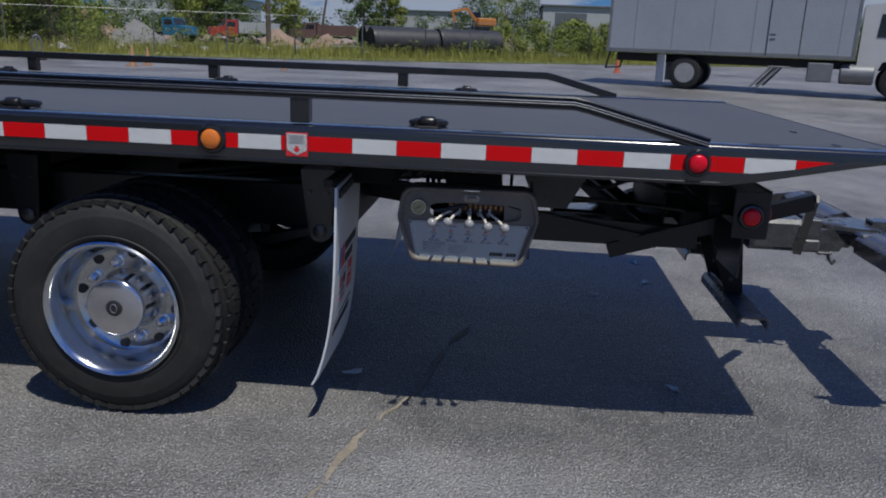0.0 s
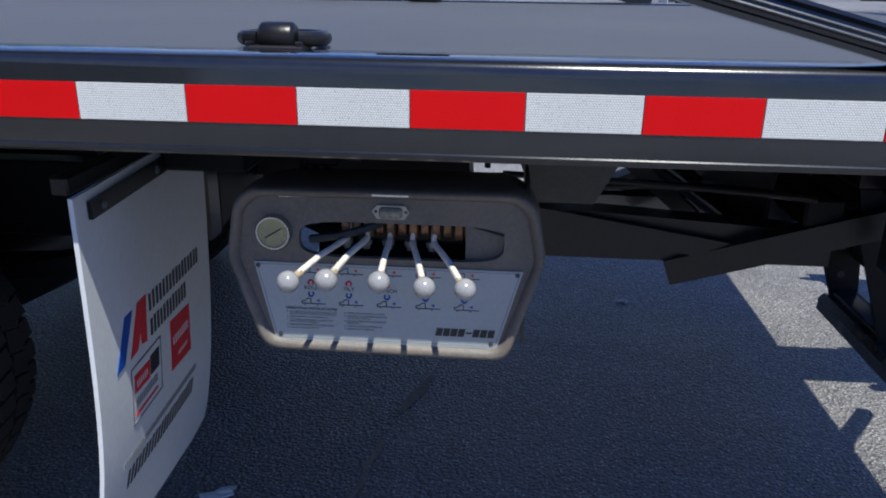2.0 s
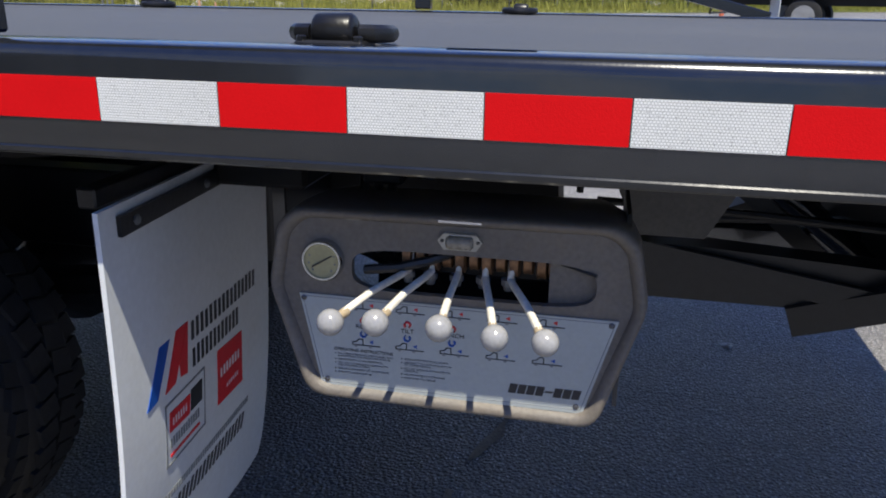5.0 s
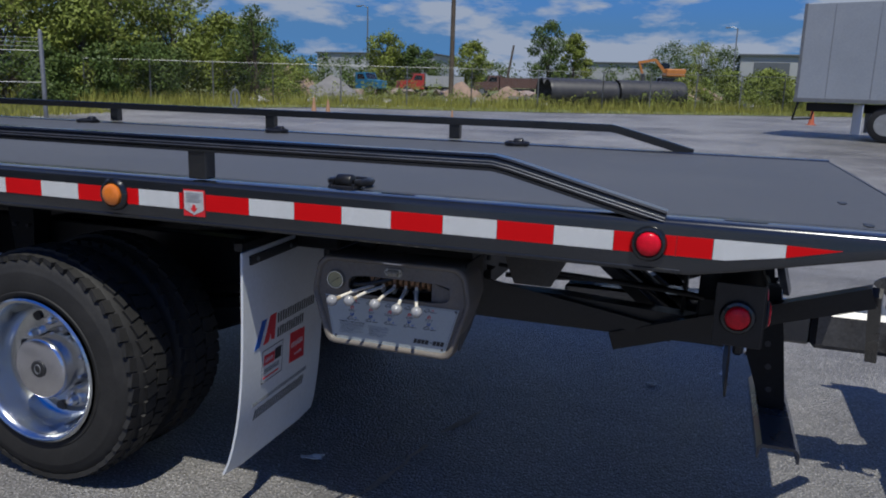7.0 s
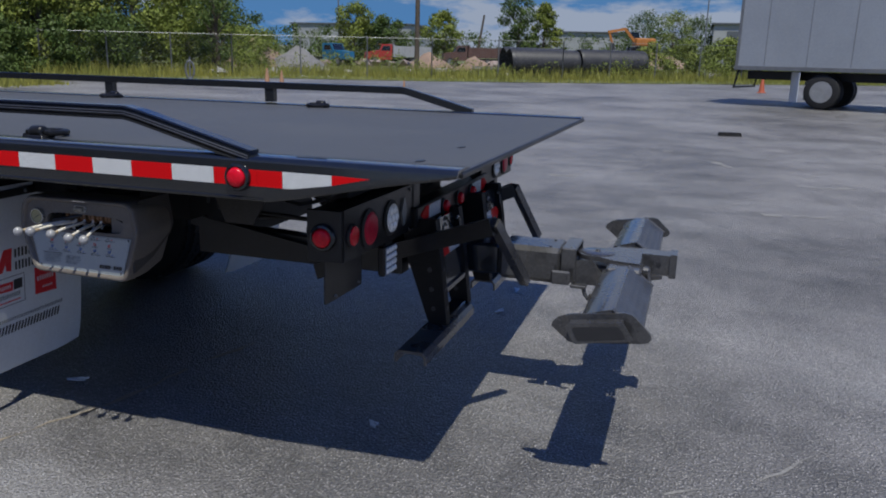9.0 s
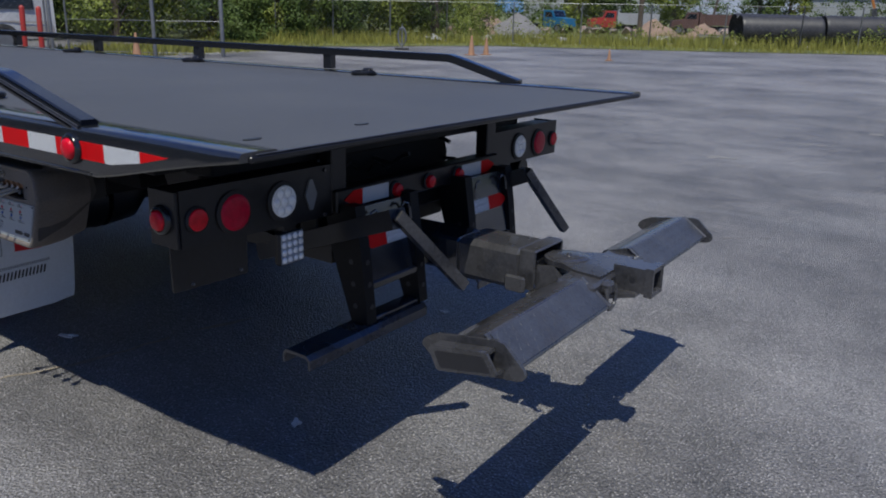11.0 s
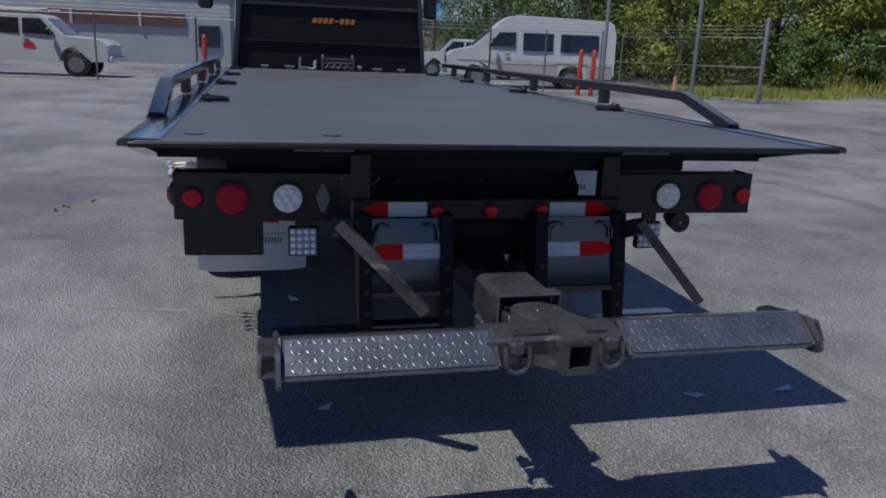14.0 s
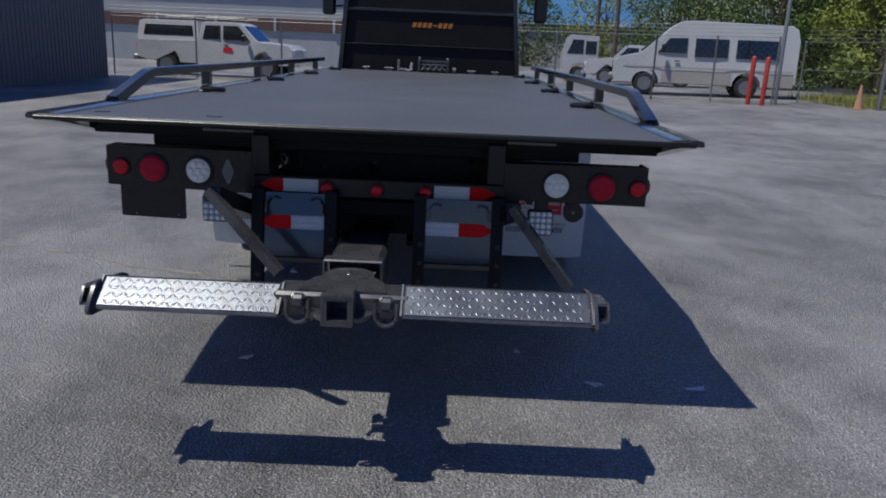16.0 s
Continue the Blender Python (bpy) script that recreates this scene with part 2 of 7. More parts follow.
PANEL_LAMP = mat("yellowed_lamp_glass", (0.23, 0.21, 0.165), 0.25, 0.0, 40, 0.2, 200)
LAMP_FRAME = mat("dull_plated_lamp_frame", (0.42, 0.40, 0.34), 0.4, 0.4, 30, 0.2, 200)
DIAL = mat("yellowed_dial_face", (0.36, 0.33, 0.17), 0.4, 0, 30, 0.1, 200)
HOSE = mat("hydraulic_hose", (0.015, 0.015, 0.016), 0.45, 0, 30, 0.2, 200, 0.2, 200)
GLASS_DARK = mat("dark_window_glass", (0.012, 0.014, 0.016), 0.06, 0, 5, 0.2, 50, 0, 100, None, 0, 0.03, 0.3)
WHITE_PAINT = mat("white_vehicle_paint", (0.46, 0.46, 0.455), 0.3, 0, 1.2, 0.08, 40, 0.0, 100, (0.42, 0.40, 0.36), 0.25, 0.08, 0.3)
SILVER_TRIM = mat("tan_lower_paint", (0.36, 0.33, 0.29), 0.4, 0, 2, 0.1, 40)
BOX_SIDE = mat("painted_box_panel", (0.28, 0.30, 0.33), 0.4, 0, 0.8, 0.08, 20, 0.02, 20, (0.34, 0.35, 0.36), 0.25)
ORANGE = mat("orange_plastic", (0.36, 0.085, 0.03), 0.5, 0, 6, 0.12, 80, 0, 100, (0.3, 0.2, 0.12), 0.3)
RED_PAINT = mat("red_paint", (0.34, 0.03, 0.02), 0.45, 0, 3, 0.15, 60, 0, 100, (0.25, 0.09, 0.05), 0.4)
BLUE_PAINT = mat("blue_vehicle_paint", (0.025, 0.13, 0.26), 0.35, 0, 2, 0.15, 60)
YELLOW_PAINT = mat("yellow_machine_paint", (0.40, 0.16, 0.03), 0.45, 0, 2, 0.15, 60, 0, 100, (0.25, 0.15, 0.05), 0.3)
STEEL_WHITE = mat("pale_painted_steel", (0.26, 0.265, 0.27), 0.4, 0.0, 6, 0.15, 80, 0.05, 100, (0.2, 0.18, 0.16), 0.35)
GALV = mat("galvanised_steel", (0.20, 0.205, 0.21), 0.45, 0.5, 5, 0.15, 80)
BARK = mat("tree_bark", (0.09, 0.07, 0.05), 0.85, 0, 3, 0.35, 40, 0.6, 30)
GRAVEL = mat("gravel_heap", (0.17, 0.165, 0.16), 0.9, 0, 2, 0.2, 30, 0.8, 12)
RUBBLE = mat("broken_concrete_rubble", (0.27, 0.22, 0.19), 0.9, 0, 0.9, 0.55, 12, 0.5, 20, (0.16, 0.075, 0.05), 0.8)
SOIL = mat("brown_soil_heap", (0.24, 0.17, 0.12), 0.95, 0, 2, 0.25, 30, 0.8, 12)
PIPE_BLACK = mat("black_culvert_plastic", (0.028, 0.028, 0.03), 0.5, 0, 2, 0.25, 40, 0.1, 40, (0.12, 0.11, 0.10), 0.3)
CONCRETE = mat("weathered_concrete", (0.36, 0.35, 0.33), 0.85, 0, 1.5, 0.18, 60, 0.3, 60, (0.22, 0.2, 0.18), 0.4)
WALL_GREY = mat("grey_metal_siding", (0.10, 0.11, 0.125), 0.5, 0, 1, 0.12, 30, 0.05, 30, (0.10, 0.10, 0.10), 0.3)
WALL_WHITE = mat("white_metal_siding", (0.34, 0.35, 0.36), 0.5, 0, 0.8, 0.1, 30, 0.05, 30, (0.36, 0.35, 0.33), 0.3)
WALL_BROWN = mat("brown_brick_band", (0.10, 0.055, 0.045), 0.8, 0, 2, 0.25, 30, 0.3, 30)
LEAF = leaf_mat("green_leaves", (0.150, 0.188, 0.029))
LEAF_DARK = leaf_mat("dark_green_leaves", (0.064, 0.098, 0.018))
GRASS = leaf_mat("grass_blades", (0.215, 0.225, 0.045), 0.4)
LAMP_RED_CELL = mat("red_lamp_cell", (0.40, 0.001, 0.026), 0.30, 0.0, 60.0, 0.25, 420, 0.12, 420, None, 0, 0.04, 0.1, 0.2)
CONE_FADED = mat("sun_faded_cone_plastic", (0.30, 0.17, 0.09), 0.6, 0, 6, 0.15, 80)
PAPER = mat("white_litter", (0.66, 0.64, 0.60), 0.7, 0, 30, 0.15, 200)


# honeycomb cells printed in the white tape
_n, _l = TAPE_WHITE.node_tree.nodes, TAPE_WHITE.node_tree.links
_p = _n["Principled BSDF"]
_geo = _n.new("ShaderNodeNewGeometry")
_v = _n.new("ShaderNodeTexVoronoi")
_v.inputs["Scale"].default_value, _v.inputs["Randomness"].default_value = 230.0, 0.35
_r = _n.new("ShaderNodeMapRange")
for _k, _x in zip(("From Min", "From Max", "To Min", "To Max"), (0.30, 0.44, 0.50, 1.0)):
    _r.inputs[_k].default_value = _x
_s = _n.new("ShaderNodeVectorMath")
_s.operation = "SCALE"
_src = _p.inputs["Base Color"].links[0].from_socket
_l.new(_geo.outputs["Position"], _v.inputs["Vector"])
_l.new(_v.outputs["Distance"], _r.inputs["Value"])
_l.new(_src, _s.inputs[0])
_l.new(_r.outputs["Result"], _s.inputs["Scale"])
_l.new(_s.outputs["Vector"], _p.inputs["Base Color"])


# ---- building tools ----
class Shape:
    """Gathers solids into one bmesh."""

    def __init__(self):
        self.bm = bmesh.new()

    def hull(self, pts):
        vs = [self.bm.verts.new(p) for p in pts]
        r = bmesh.ops.convex_hull(self.bm, input=vs)
        bmesh.ops.delete(self.bm, geom=list({v for v in r["geom_interior"] + r["geom_unused"] if isinstance(v, bmesh.types.BMVert)}), context="VERTS")
        return self

    def box(self, lo, hi, bev=0.0, m=None):
        lo, hi = Vector(lo), Vector(hi)
        c, h = (lo + hi) / 2, (hi - lo) / 2
        b = min(bev, h.x * 0.9, h.y * 0.9, h.z * 0.9)
        pts = []
        for sx in (-1, 1):
            for sy in (-1, 1):
                for sz in (-1, 1):
                    s = Vector((sx * h.x, sy * h.y, sz * h.z))
                    if b > 0:
                        for k in range(3):
                            q = s.copy()
                            for j in range(3):
                                if j != k:
                                    q[j] -= b * (1 if s[j] > 0 else -1)
                            pts.append(c + q)
                    else:
                        pts.append(c + s)
        if m is not None:
            pts = [m @ p for p in pts]
        if b > 0:
            return self.hull(pts)
        v = [self.bm.verts.new(p) for p in pts]
        for f in ((0, 1, 3, 2), (4, 6, 7, 5), (0, 4, 5, 1), (2, 3, 7, 6), (0, 2, 6, 4), (1, 5, 7, 3)):
            self.bm.faces.new([v[i] for i in f])
        return self

    def cyl(self, p0, p1, r0, r1=None, seg=16):
        return self.lathe(p0, p1, [(0, r0), (1, r0 if r1 is None else r1)], seg)

    def lathe(self, p0, p1, profile, seg=24, caps=True):
        """profile: (share of the way from p0 to p1, radius)."""
        p0, p1 = Vector(p0), Vector(p1)
        q = (p1 - p0).to_track_quat("Z", "Y").to_matrix()
        rings = []
        for s, r in profile:
            c = p0.lerp(p1, s)
            rings.append([self.bm.verts.new(c + q @ Vector((r * math.cos(2 * math.pi * i / seg), r * math.sin(2 * math.pi * i / seg), 0))) for i in range(seg)])
        for a, b in zip(rings, rings[1:]):
            for i in range(seg):
                self.bm.faces.new((a[i], a[(i + 1) % seg], b[(i + 1) % seg], b[i]))
        if caps:
            self.bm.faces.new(list(reversed(rings[0])))
            self.bm.faces.new(rings[-1])
        return self

    def ball(self, c, r, seg=16, squash=(1, 1, 1)):
        m = Matrix.Translation(c) @ Matrix.Diagonal((r * squash[0], r * squash[1], r * squash[2], 1))
        bmesh.ops.create_uvsphere(self.bm, u_segments=seg, v_segments=max(6, seg // 2), radius=1, matrix=m)
        return self

    def prism(self, poly, axis, a, b, m=None):
        """A flat polygon, given in the two other axes in order, pushed from a to b along an axis."""
        def at(u, v, w):
            p = {"x": (w, u, v), "y": (u, w, v), "z": (u, v, w)}[axis]
            return m @ Vector(p) if m is not None else p
        lo = [self.bm.verts.new(at(u, v, a)) for u, v in poly]
        hi = [self.bm.verts.new(at(u, v, b)) for u, v in poly]
        n = len(poly)
        for i in range(n):
            self.bm.faces.new((lo[i], lo[(i + 1) % n], hi[(i + 1) % n], hi[i]))
        self.bm.faces.new(list(reversed(lo)))
        self.bm.faces.new(hi)
        return self

    def sweep(self, pts, r, seg=8, square=False, flat=1.0):
        pts = [Vector(p) for p in pts]
        up = Vector((0, 0, 1))
        rings = []
        if square:
            seg = 4
        for i, p in enumerate(pts):
            d = (pts[min(i + 1, len(pts) - 1)] - pts[max(i - 1, 0)]).normalized()
            u = up if abs(d.z) < 0.9 else Vector((1, 0, 0))
            s = d.cross(u).normalized()
            t = s.cross(d).normalized()
            ring = []
            for k in range(seg):
                a = 2 * math.pi * (k + (0.5 if square else 0)) / seg
                f = 1.4142 if square else 1
                ring.append(self.bm.verts.new(p + s * math.cos(a) * r * f + t * math.sin(a) * r * f * flat))
            rings.append(ring)
        for a, b in zip(rings, rings[1:]):
            for i in range(seg):
                self.bm.faces.new((a[i], a[(i + 1) % seg], b[(i + 1) % seg], b[i]))
        self.bm.faces.new(list(reversed(rings[0])))
        self.bm.faces.new(rings[-1])
        return self

    def square_tube(self, lo, hi, t):
        """A hollow square tube along x, open at both ends."""
        (x0, y0, z0), (x1, y1, z1) = lo, hi
        loops = []
        for x, k in ((x0, 0), (x1, 0), (x1, t), (x0, t)):
            loops.append([self.bm.verts.new((x, y, z)) for y, z in ((y0 + k, z0 + k), (y1 - k, z0 + k), (y1 - k, z1 - k), (y0 + k, z1 - k))])
        for a, b in zip(loops, loops[1:] + loops[:1]):
            for i in range(4):
                self.bm.faces.new((a[i], a[(i + 1) % 4], b[(i + 1) % 4], b[i]))
        return self

    def mesh(self, name, smooth=35):
        bmesh.ops.recalc_face_normals(self.bm, faces=self.bm.faces)
        me = bpy.data.meshes.new(name)
        self.bm.to_mesh(me)
        self.bm.free()
        if smooth:
            me.polygons.foreach_set("use_smooth", [True] * len(me.polygons))
            me.set_sharp_from_angle(angle=radians(smooth))
        return me


def thing(name, m, label, category, group="", kind=""):
    ob = new(name)
    ob.empty_display_size = 0.1
    ob.matrix_basis = m
    return tagged(ob, label, category, group, kind)


def part(name, shape, material, parent, label="", at=None, smooth=35):
    me = shape if isinstance(shape, bpy.types.Mesh) else shape.mesh(name, smooth)
    if material is not None and not me.materials:
        me.materials.append(material)
    ob = new(name, me)
    ob.parent = parent
    if at is not None:
        ob.matrix_basis = at
    if label:
        tagged(ob, label)
    return ob


def solid(name, shape, material, label, category, kind="", m=None, group="", smooth=35):
    ob = part(name, shape, material, None, "", m, smooth)
    return tagged(ob, label, category, group, kind)


def lettering(name, text, size, m, material, parent, align="CENTER", stretch=1.0):
    cu = bpy.data.curves.new(name, "FONT")
    cu.body, cu.size, cu.align_x, cu.align_y, cu.extrude = text, size, align, "CENTER", 0.0003
    tmp = bpy.data.objects.new(name, cu)
    me = bpy.data.meshes.new_from_object(tmp)
    bpy.data.objects.remove(tmp)
    me.materials.clear()
    me.materials.append(material)
    me.transform(Matrix.Diagonal((stretch, 1, 1, 1)))
    ob = new(name, me)
    ob.parent = parent
    ob.matrix_basis = m
    return ob


def ground_z(x, y):
    """The lot is level round the truck and rises gently across it."""
    return 0.0175 * (math.sqrt((y - 4.5) ** 2 + 4.0) + (y - 4.5)) / 2 - 0.0035 if y > -30 else 0.0

# ---- ground ----
def asphalt():
    m = bpy.data.materials.new("weathered_asphalt")
    m.use_nodes = True
    n, l = m.node_tree.nodes, m.node_tree.links
    p = n["Principled BSDF"]
    geo = n.new("ShaderNodeNewGeometry")

    def tex(kind, scale, **kw):
        t = n.new(kind)
        t.inputs["Scale"].default_value = scale
        for k, v in kw.items():
            t.inputs[k].default_value = v
        l.new(geo.outputs["Position"], t.inputs["Vector"])
        return t

    def rng(sock, a, b, c, d):
        r = n.new("ShaderNodeMapRange")
        for k, v in zip(("From Min", "From Max", "To Min", "To Max"), (a, b, c, d)):
            r.inputs[k].default_value = v
        l.new(sock, r.inputs["Value"])
        return r.outputs["Result"]

    def math_node(op, a, b):
        k = n.new("ShaderNodeMath")
        k.operation = op
        for i, s in enumerate((a, b)):
            if isinstance(s, (int, float)):
                k.inputs[i].default_value = s
            else:
                l.new(s, k.inputs[i])
        return k.outputs[0]

    patches = tex("ShaderNodeTexNoise", 0.35, Detail=6.0, Roughness=0.6)
    blot = tex("ShaderNodeTexNoise", 2.3, Detail=7.0, Roughness=0.65)
    grit = tex("ShaderNodeTexNoise", 105.0, Detail=3.0, Roughness=0.65)
    stone = tex("ShaderNodeTexVoronoi", 95.0)
    chips = tex("ShaderNodeTexVoronoi", 95.0)
    v = math_node("ADD", rng(patches.outputs["Fac"], 0.36, 0.64, 0.085, 0.205), rng(blot.outputs["Fac"], 0.3, 0.7, -0.035, 0.04))
    v = math_node("MULTIPLY", v, rng(grit.outputs["Fac"], 0.28, 0.72, 0.25, 1.75))
    sep = n.new("ShaderNodeSeparateColor")
    l.new(chips.outputs["Color"], sep.inputs["Color"])
    light = rng(sep.outputs[0], 0.66, 0.76, 0.0, 1.0)
    light = math_node("MULTIPLY", light, rng(chips.outputs["Distance"], 0.25, 0.45, 1.0, 0.0))
    v = math_node("ADD", math_node("MULTIPLY", v, 1.12), math_node("MULTIPLY", light, 0.28))
    comb = n.new("ShaderNodeCombineColor")
    l.new(math_node("MULTIPLY", v, 1.04), comb.inputs[0])
    l.new(v, comb.inputs[1])
    l.new(math_node("MULTIPLY", v, 0.97), comb.inputs[2])
    # sandy stains and worn pale areas
    stain = tex("ShaderNodeTexNoise", 1.1, Detail=9.0, Roughness=0.75)
    mix = n.new("ShaderNodeMixRGB")
    mix.inputs["Color2"].default_value = (0.30, 0.27, 0.22, 1)
    l.new(rng(stain.outputs["Fac"], 0.60, 0.76, 0.0, 0.55), mix.inputs["Fac"])
    l.new(comb.outputs[0], mix.inputs["Color1"])
    # long worn streaks where traffic has polished the stones
    stretch = n.new("ShaderNodeMapping")
    stretch.inputs["Scale"].default_value = (0.16, 0.75, 1.0)
    stretch.inputs["Rotation"].default_value = (0.0, 0.0, 0.25)
    l.new(geo.outputs["Position"], stretch.inputs["Vector"])
    streak = tex("ShaderNodeTexNoise", 1.0, Detail=8.0, Roughness=0.72)
    l.new(stretch.outputs["Vector"], streak.inputs["Vector"])
    worn = n.new("ShaderNodeMixRGB")
    worn.inputs["Color2"].default_value = (0.33, 0.33, 0.33, 1)
    l.new(math_node("MULTIPLY", rng(streak.outputs["Fac"], 0.52, 0.68, 0.0, 0.6), rng(grit.outputs["Fac"], 0.35, 0.6, 0.35, 1.0)), worn.inputs["Fac"])
    l.new(mix.outputs["Color"], worn.inputs["Color1"])
    oil = n.new("ShaderNodeMixRGB")
    oil.inputs["Color2"].default_value = (0.06, 0.06, 0.062, 1)
    l.new(rng(streak.outputs["Fac"], 0.46, 0.32, 0.0, 0.55), oil.inputs["Fac"])
    l.new(worn.outputs["Color"], oil.inputs["Color1"])
    l.new(oil.outputs["Color"], p.inputs["Base Color"])
    l.new(rng(blot.outputs["Fac"], 0.3, 0.7, 0.30, 0.52), p.inputs["Roughness"])
    p.inputs["Specular IOR Level"].default_value = 0.62
    b = n.new("ShaderNodeBump")
    b.inputs["Strength"].default_value, b.inputs["Distance"].default_value = 1.0, 0.012
    h = math_node("ADD", math_node("MULTIPLY", stone.outputs["Distance"], -1.0), math_node("MULTIPLY", grit.outputs["Fac"], 0.7))
    l.new(h, b.inputs["Height"])
    l.new(b.outputs["Normal"], p.inputs["Normal"])
    return m


def sheet(name, xs, ys, lift=0.0):
    verts = [(x, y, ground_z(x, y) + lift) for y in ys for x in xs]
    w = len(xs)
    faces = [(j * w + i, j * w + i + 1, (j + 1) * w + i + 1, (j + 1) * w + i) for j in range(len(ys) - 1) for i in range(w - 1)]
    me = bpy.data.meshes.new(name)
    me.from_pydata(verts, [], faces)
    return me


ASPHALT = asphalt()
ground_mesh = sheet("ground", [-900, -200, -60, -30, -12, -4, 0, 4, 12, 30, 60, 200, 900],
                    [-900, -200, -60, -31, -29, -10, -3] + [i * 0.5 for i in range(-2, 33)] + [18, 22, 30, 45, 70, 120, 300, 900])
solid("ground", ground_mesh, ASPHALT, "weathered grey asphalt lot with pale chips and stains", "ground", "structure", smooth=0)

# grass verge beyond the lot
VERGE = mat("grassy_earth", (0.115, 0.135, 0.04), 0.95, 0, 0.8, 0.35, 12, 0.8, 6, (0.20, 0.16, 0.10), 0.5)
LOT_EDGE = [(-60, 24.0), (-26, 21.5), (-22.4, 21.2), (-19.0, 25.6), (-16.5, 30.2), (-10.3, 32.3), (-4.5, 35.2), (4.4, 41.0), (16, 48.5), (60, 74), (300, 190)]


def edge_y(x):
    for (x0, y0), (x1, y1) in zip(LOT_EDGE, LOT_EDGE[1:]):
        if x0 <= x <= x1:
            return y0 + (y1 - y0) * (x - x0) / (x1 - x0)
    return LOT_EDGE[0][1] if x < LOT_EDGE[0][0] else LOT_EDGE[-1][1]


vx = [-300, -120, -60, -40, -30, -26] + [-24 + 0.5 * i for i in range(0, 60)] + [8, 12, 16, 25, 40, 60, 120, 300]
rows = [0.0, 1.0, 3.0, 6.0, 12.0, 30.0, 80.0, 250.0, 600.0]
vv, vf = [], []
for j, d in enumerate(rows):
    for i, x in enumerate(vx):
        y = edge_y(x) + d + (0.22 * noise.noise((x * 0.9, 3.1, 0)) if j == 0 else 0)
        vv.append((x, y, ground_z(x, y) + 0.02 + (0.0 if j == 0 else 0.06)))
        if i and j:
            w = len(vx)
            vf.append(((j - 1) * w + i - 1, (j - 1) * w + i, j * w + i, j * w + i - 1))
verge_mesh = bpy.data.meshes.new("verge")
verge_mesh.from_pydata(vv, [], vf)
solid("ground_verge", verge_mesh, VERGE, "rough grassy verge beyond the asphalt lot", "ground", "structure", smooth=0)

# cracks: ragged pale strips of sand and filler in the asphalt
CRACK = mat("sandy_crack_filler", (0.23, 0.20, 0.15), 0.75, 0, 9, 0.3, 120, 0.6, 120)


SCUFF = mat("worn_pale_scuff", (0.205, 0.20, 0.19), 0.8, 0, 6, 0.35, 90, 0.5, 120)


def crack(pts, width, seed, material=CRACK, name="crack", label="pale sandy crack across the asphalt"):
    rnd = random.Random(seed)
    path = []
    for (x0, y0), (x1, y1) in zip(pts, pts[1:]):
        k = max(2, int(math.hypot(x1 - x0, y1 - y0) / 0.06))
        path += [(x0 + (x1 - x0) * i / k, y0 + (y1 - y0) * i / k) for i in range(k)]
    vs, fs, run = [], [], 0
    for i, (x, y) in enumerate(path):
        j = min(i + 1, len(path) - 1)
        dx, dy = path[j][0] - path[j - 1][0], path[j][1] - path[j - 1][1]
        s = math.hypot(dx, dy) or 1
        nx, ny = -dy / s, dx / s
        off = 0.05 * noise.noise((i * 0.11, seed * 7.3, 0)) + 0.02 * (rnd.random() - 0.5)
        w = 0.8 * width * max(0.0, 0.30 + 1.2 * noise.noise((i * 0.31, seed * 3.1, 5)) + 0.5 * (rnd.random() - 0.3))
        for sgn in (-1, 1):
            px, py = x + nx * (off + sgn * w / 2), y + ny * (off + sgn * w / 2)
            vs.append((px, py, ground_z(px, py) + 0.0025))
        if i and w > 0.0012:
            fs.append((2 * i - 2, 2 * i - 1, 2 * i + 1, 2 * i))
    me = bpy.data.meshes.new("crack")
    me.from_pydata(vs, [], fs)
    return solid(name, me, material, label, name, "structure", smooth=0)


CRACKS = [([(-0.75, -1.6), (-0.56, -0.85), (-0.36, -0.45), (-0.33, -0.32), (-0.26, -0.01), (-0.20, 0.2), (-0.11, 0.42), (-0.02, 0.8), (0.1, 1.4)], 0.05),
          ([(-0.36, -0.30), (-0.12, -0.39), (0.10, -0.44), (0.52, -0.54), (1.36, -0.5)], 0.012),
          ([(-3.2, -1.16), (-2.3, -1.25), (-1.6, -1.13), (-1.0, -1.3)], 0.02),
          ([(1.36, -0.21), (1.55, -0.12), (1.79, -0.06), (2.1, -0.1)], 0.02),
          ([(2.2, 0.5), (2.52, 0.72), (2.8, 1.1), (3.0, 1.16), (3.6, 1.2)], 0.018),
          ([(-3.6, -0.95), (-3.22, -1.11), (-2.67, -1.50), (-2.23, -1.78), (-1.7, -2.3)], 0.022),
          ([(0.75, 3.81), (1.1, 3.9), (1.5, 4.4), (2.4, 5.0)], 0.02),
          ([(1.1, 2.75), (1.34, 2.71), (1.62, 2.71), (1.74, 2.76), (1.88, 2.77), (2.3, 2.85)], 0.014)]
for k, (pts, wid) in enumerate(CRACKS):
    crack(pts, wid, k + 1, CRACK if k == 0 else SCUFF)
SCUFFS = [((1.41, 14.85), (1.90, 14.98)), ((2.20, 14.66), (2.70, 14.80)), ((1.10, 9.46), (1.45, 9.56)), ((0.45, 7.78), (0.80, 7.89)), ((1.70, 11.08), (1.95, 11.12)),
          ((2.50, 10.08), (2.75, 9.50)), ((3.4, 17.5), (4.6, 17.7)), ((3.1, 8.1), (4.2, 8.35)), ((1.2, 12.6), (1.9, 12.8)), ((2.9, 6.2), (3.6, 6.3))]
for k, (a, b) in enumerate(SCUFFS):
    crack([a, b], 0.17, k + 31, SCUFF, "scuff", "pale worn scuff on the asphalt")

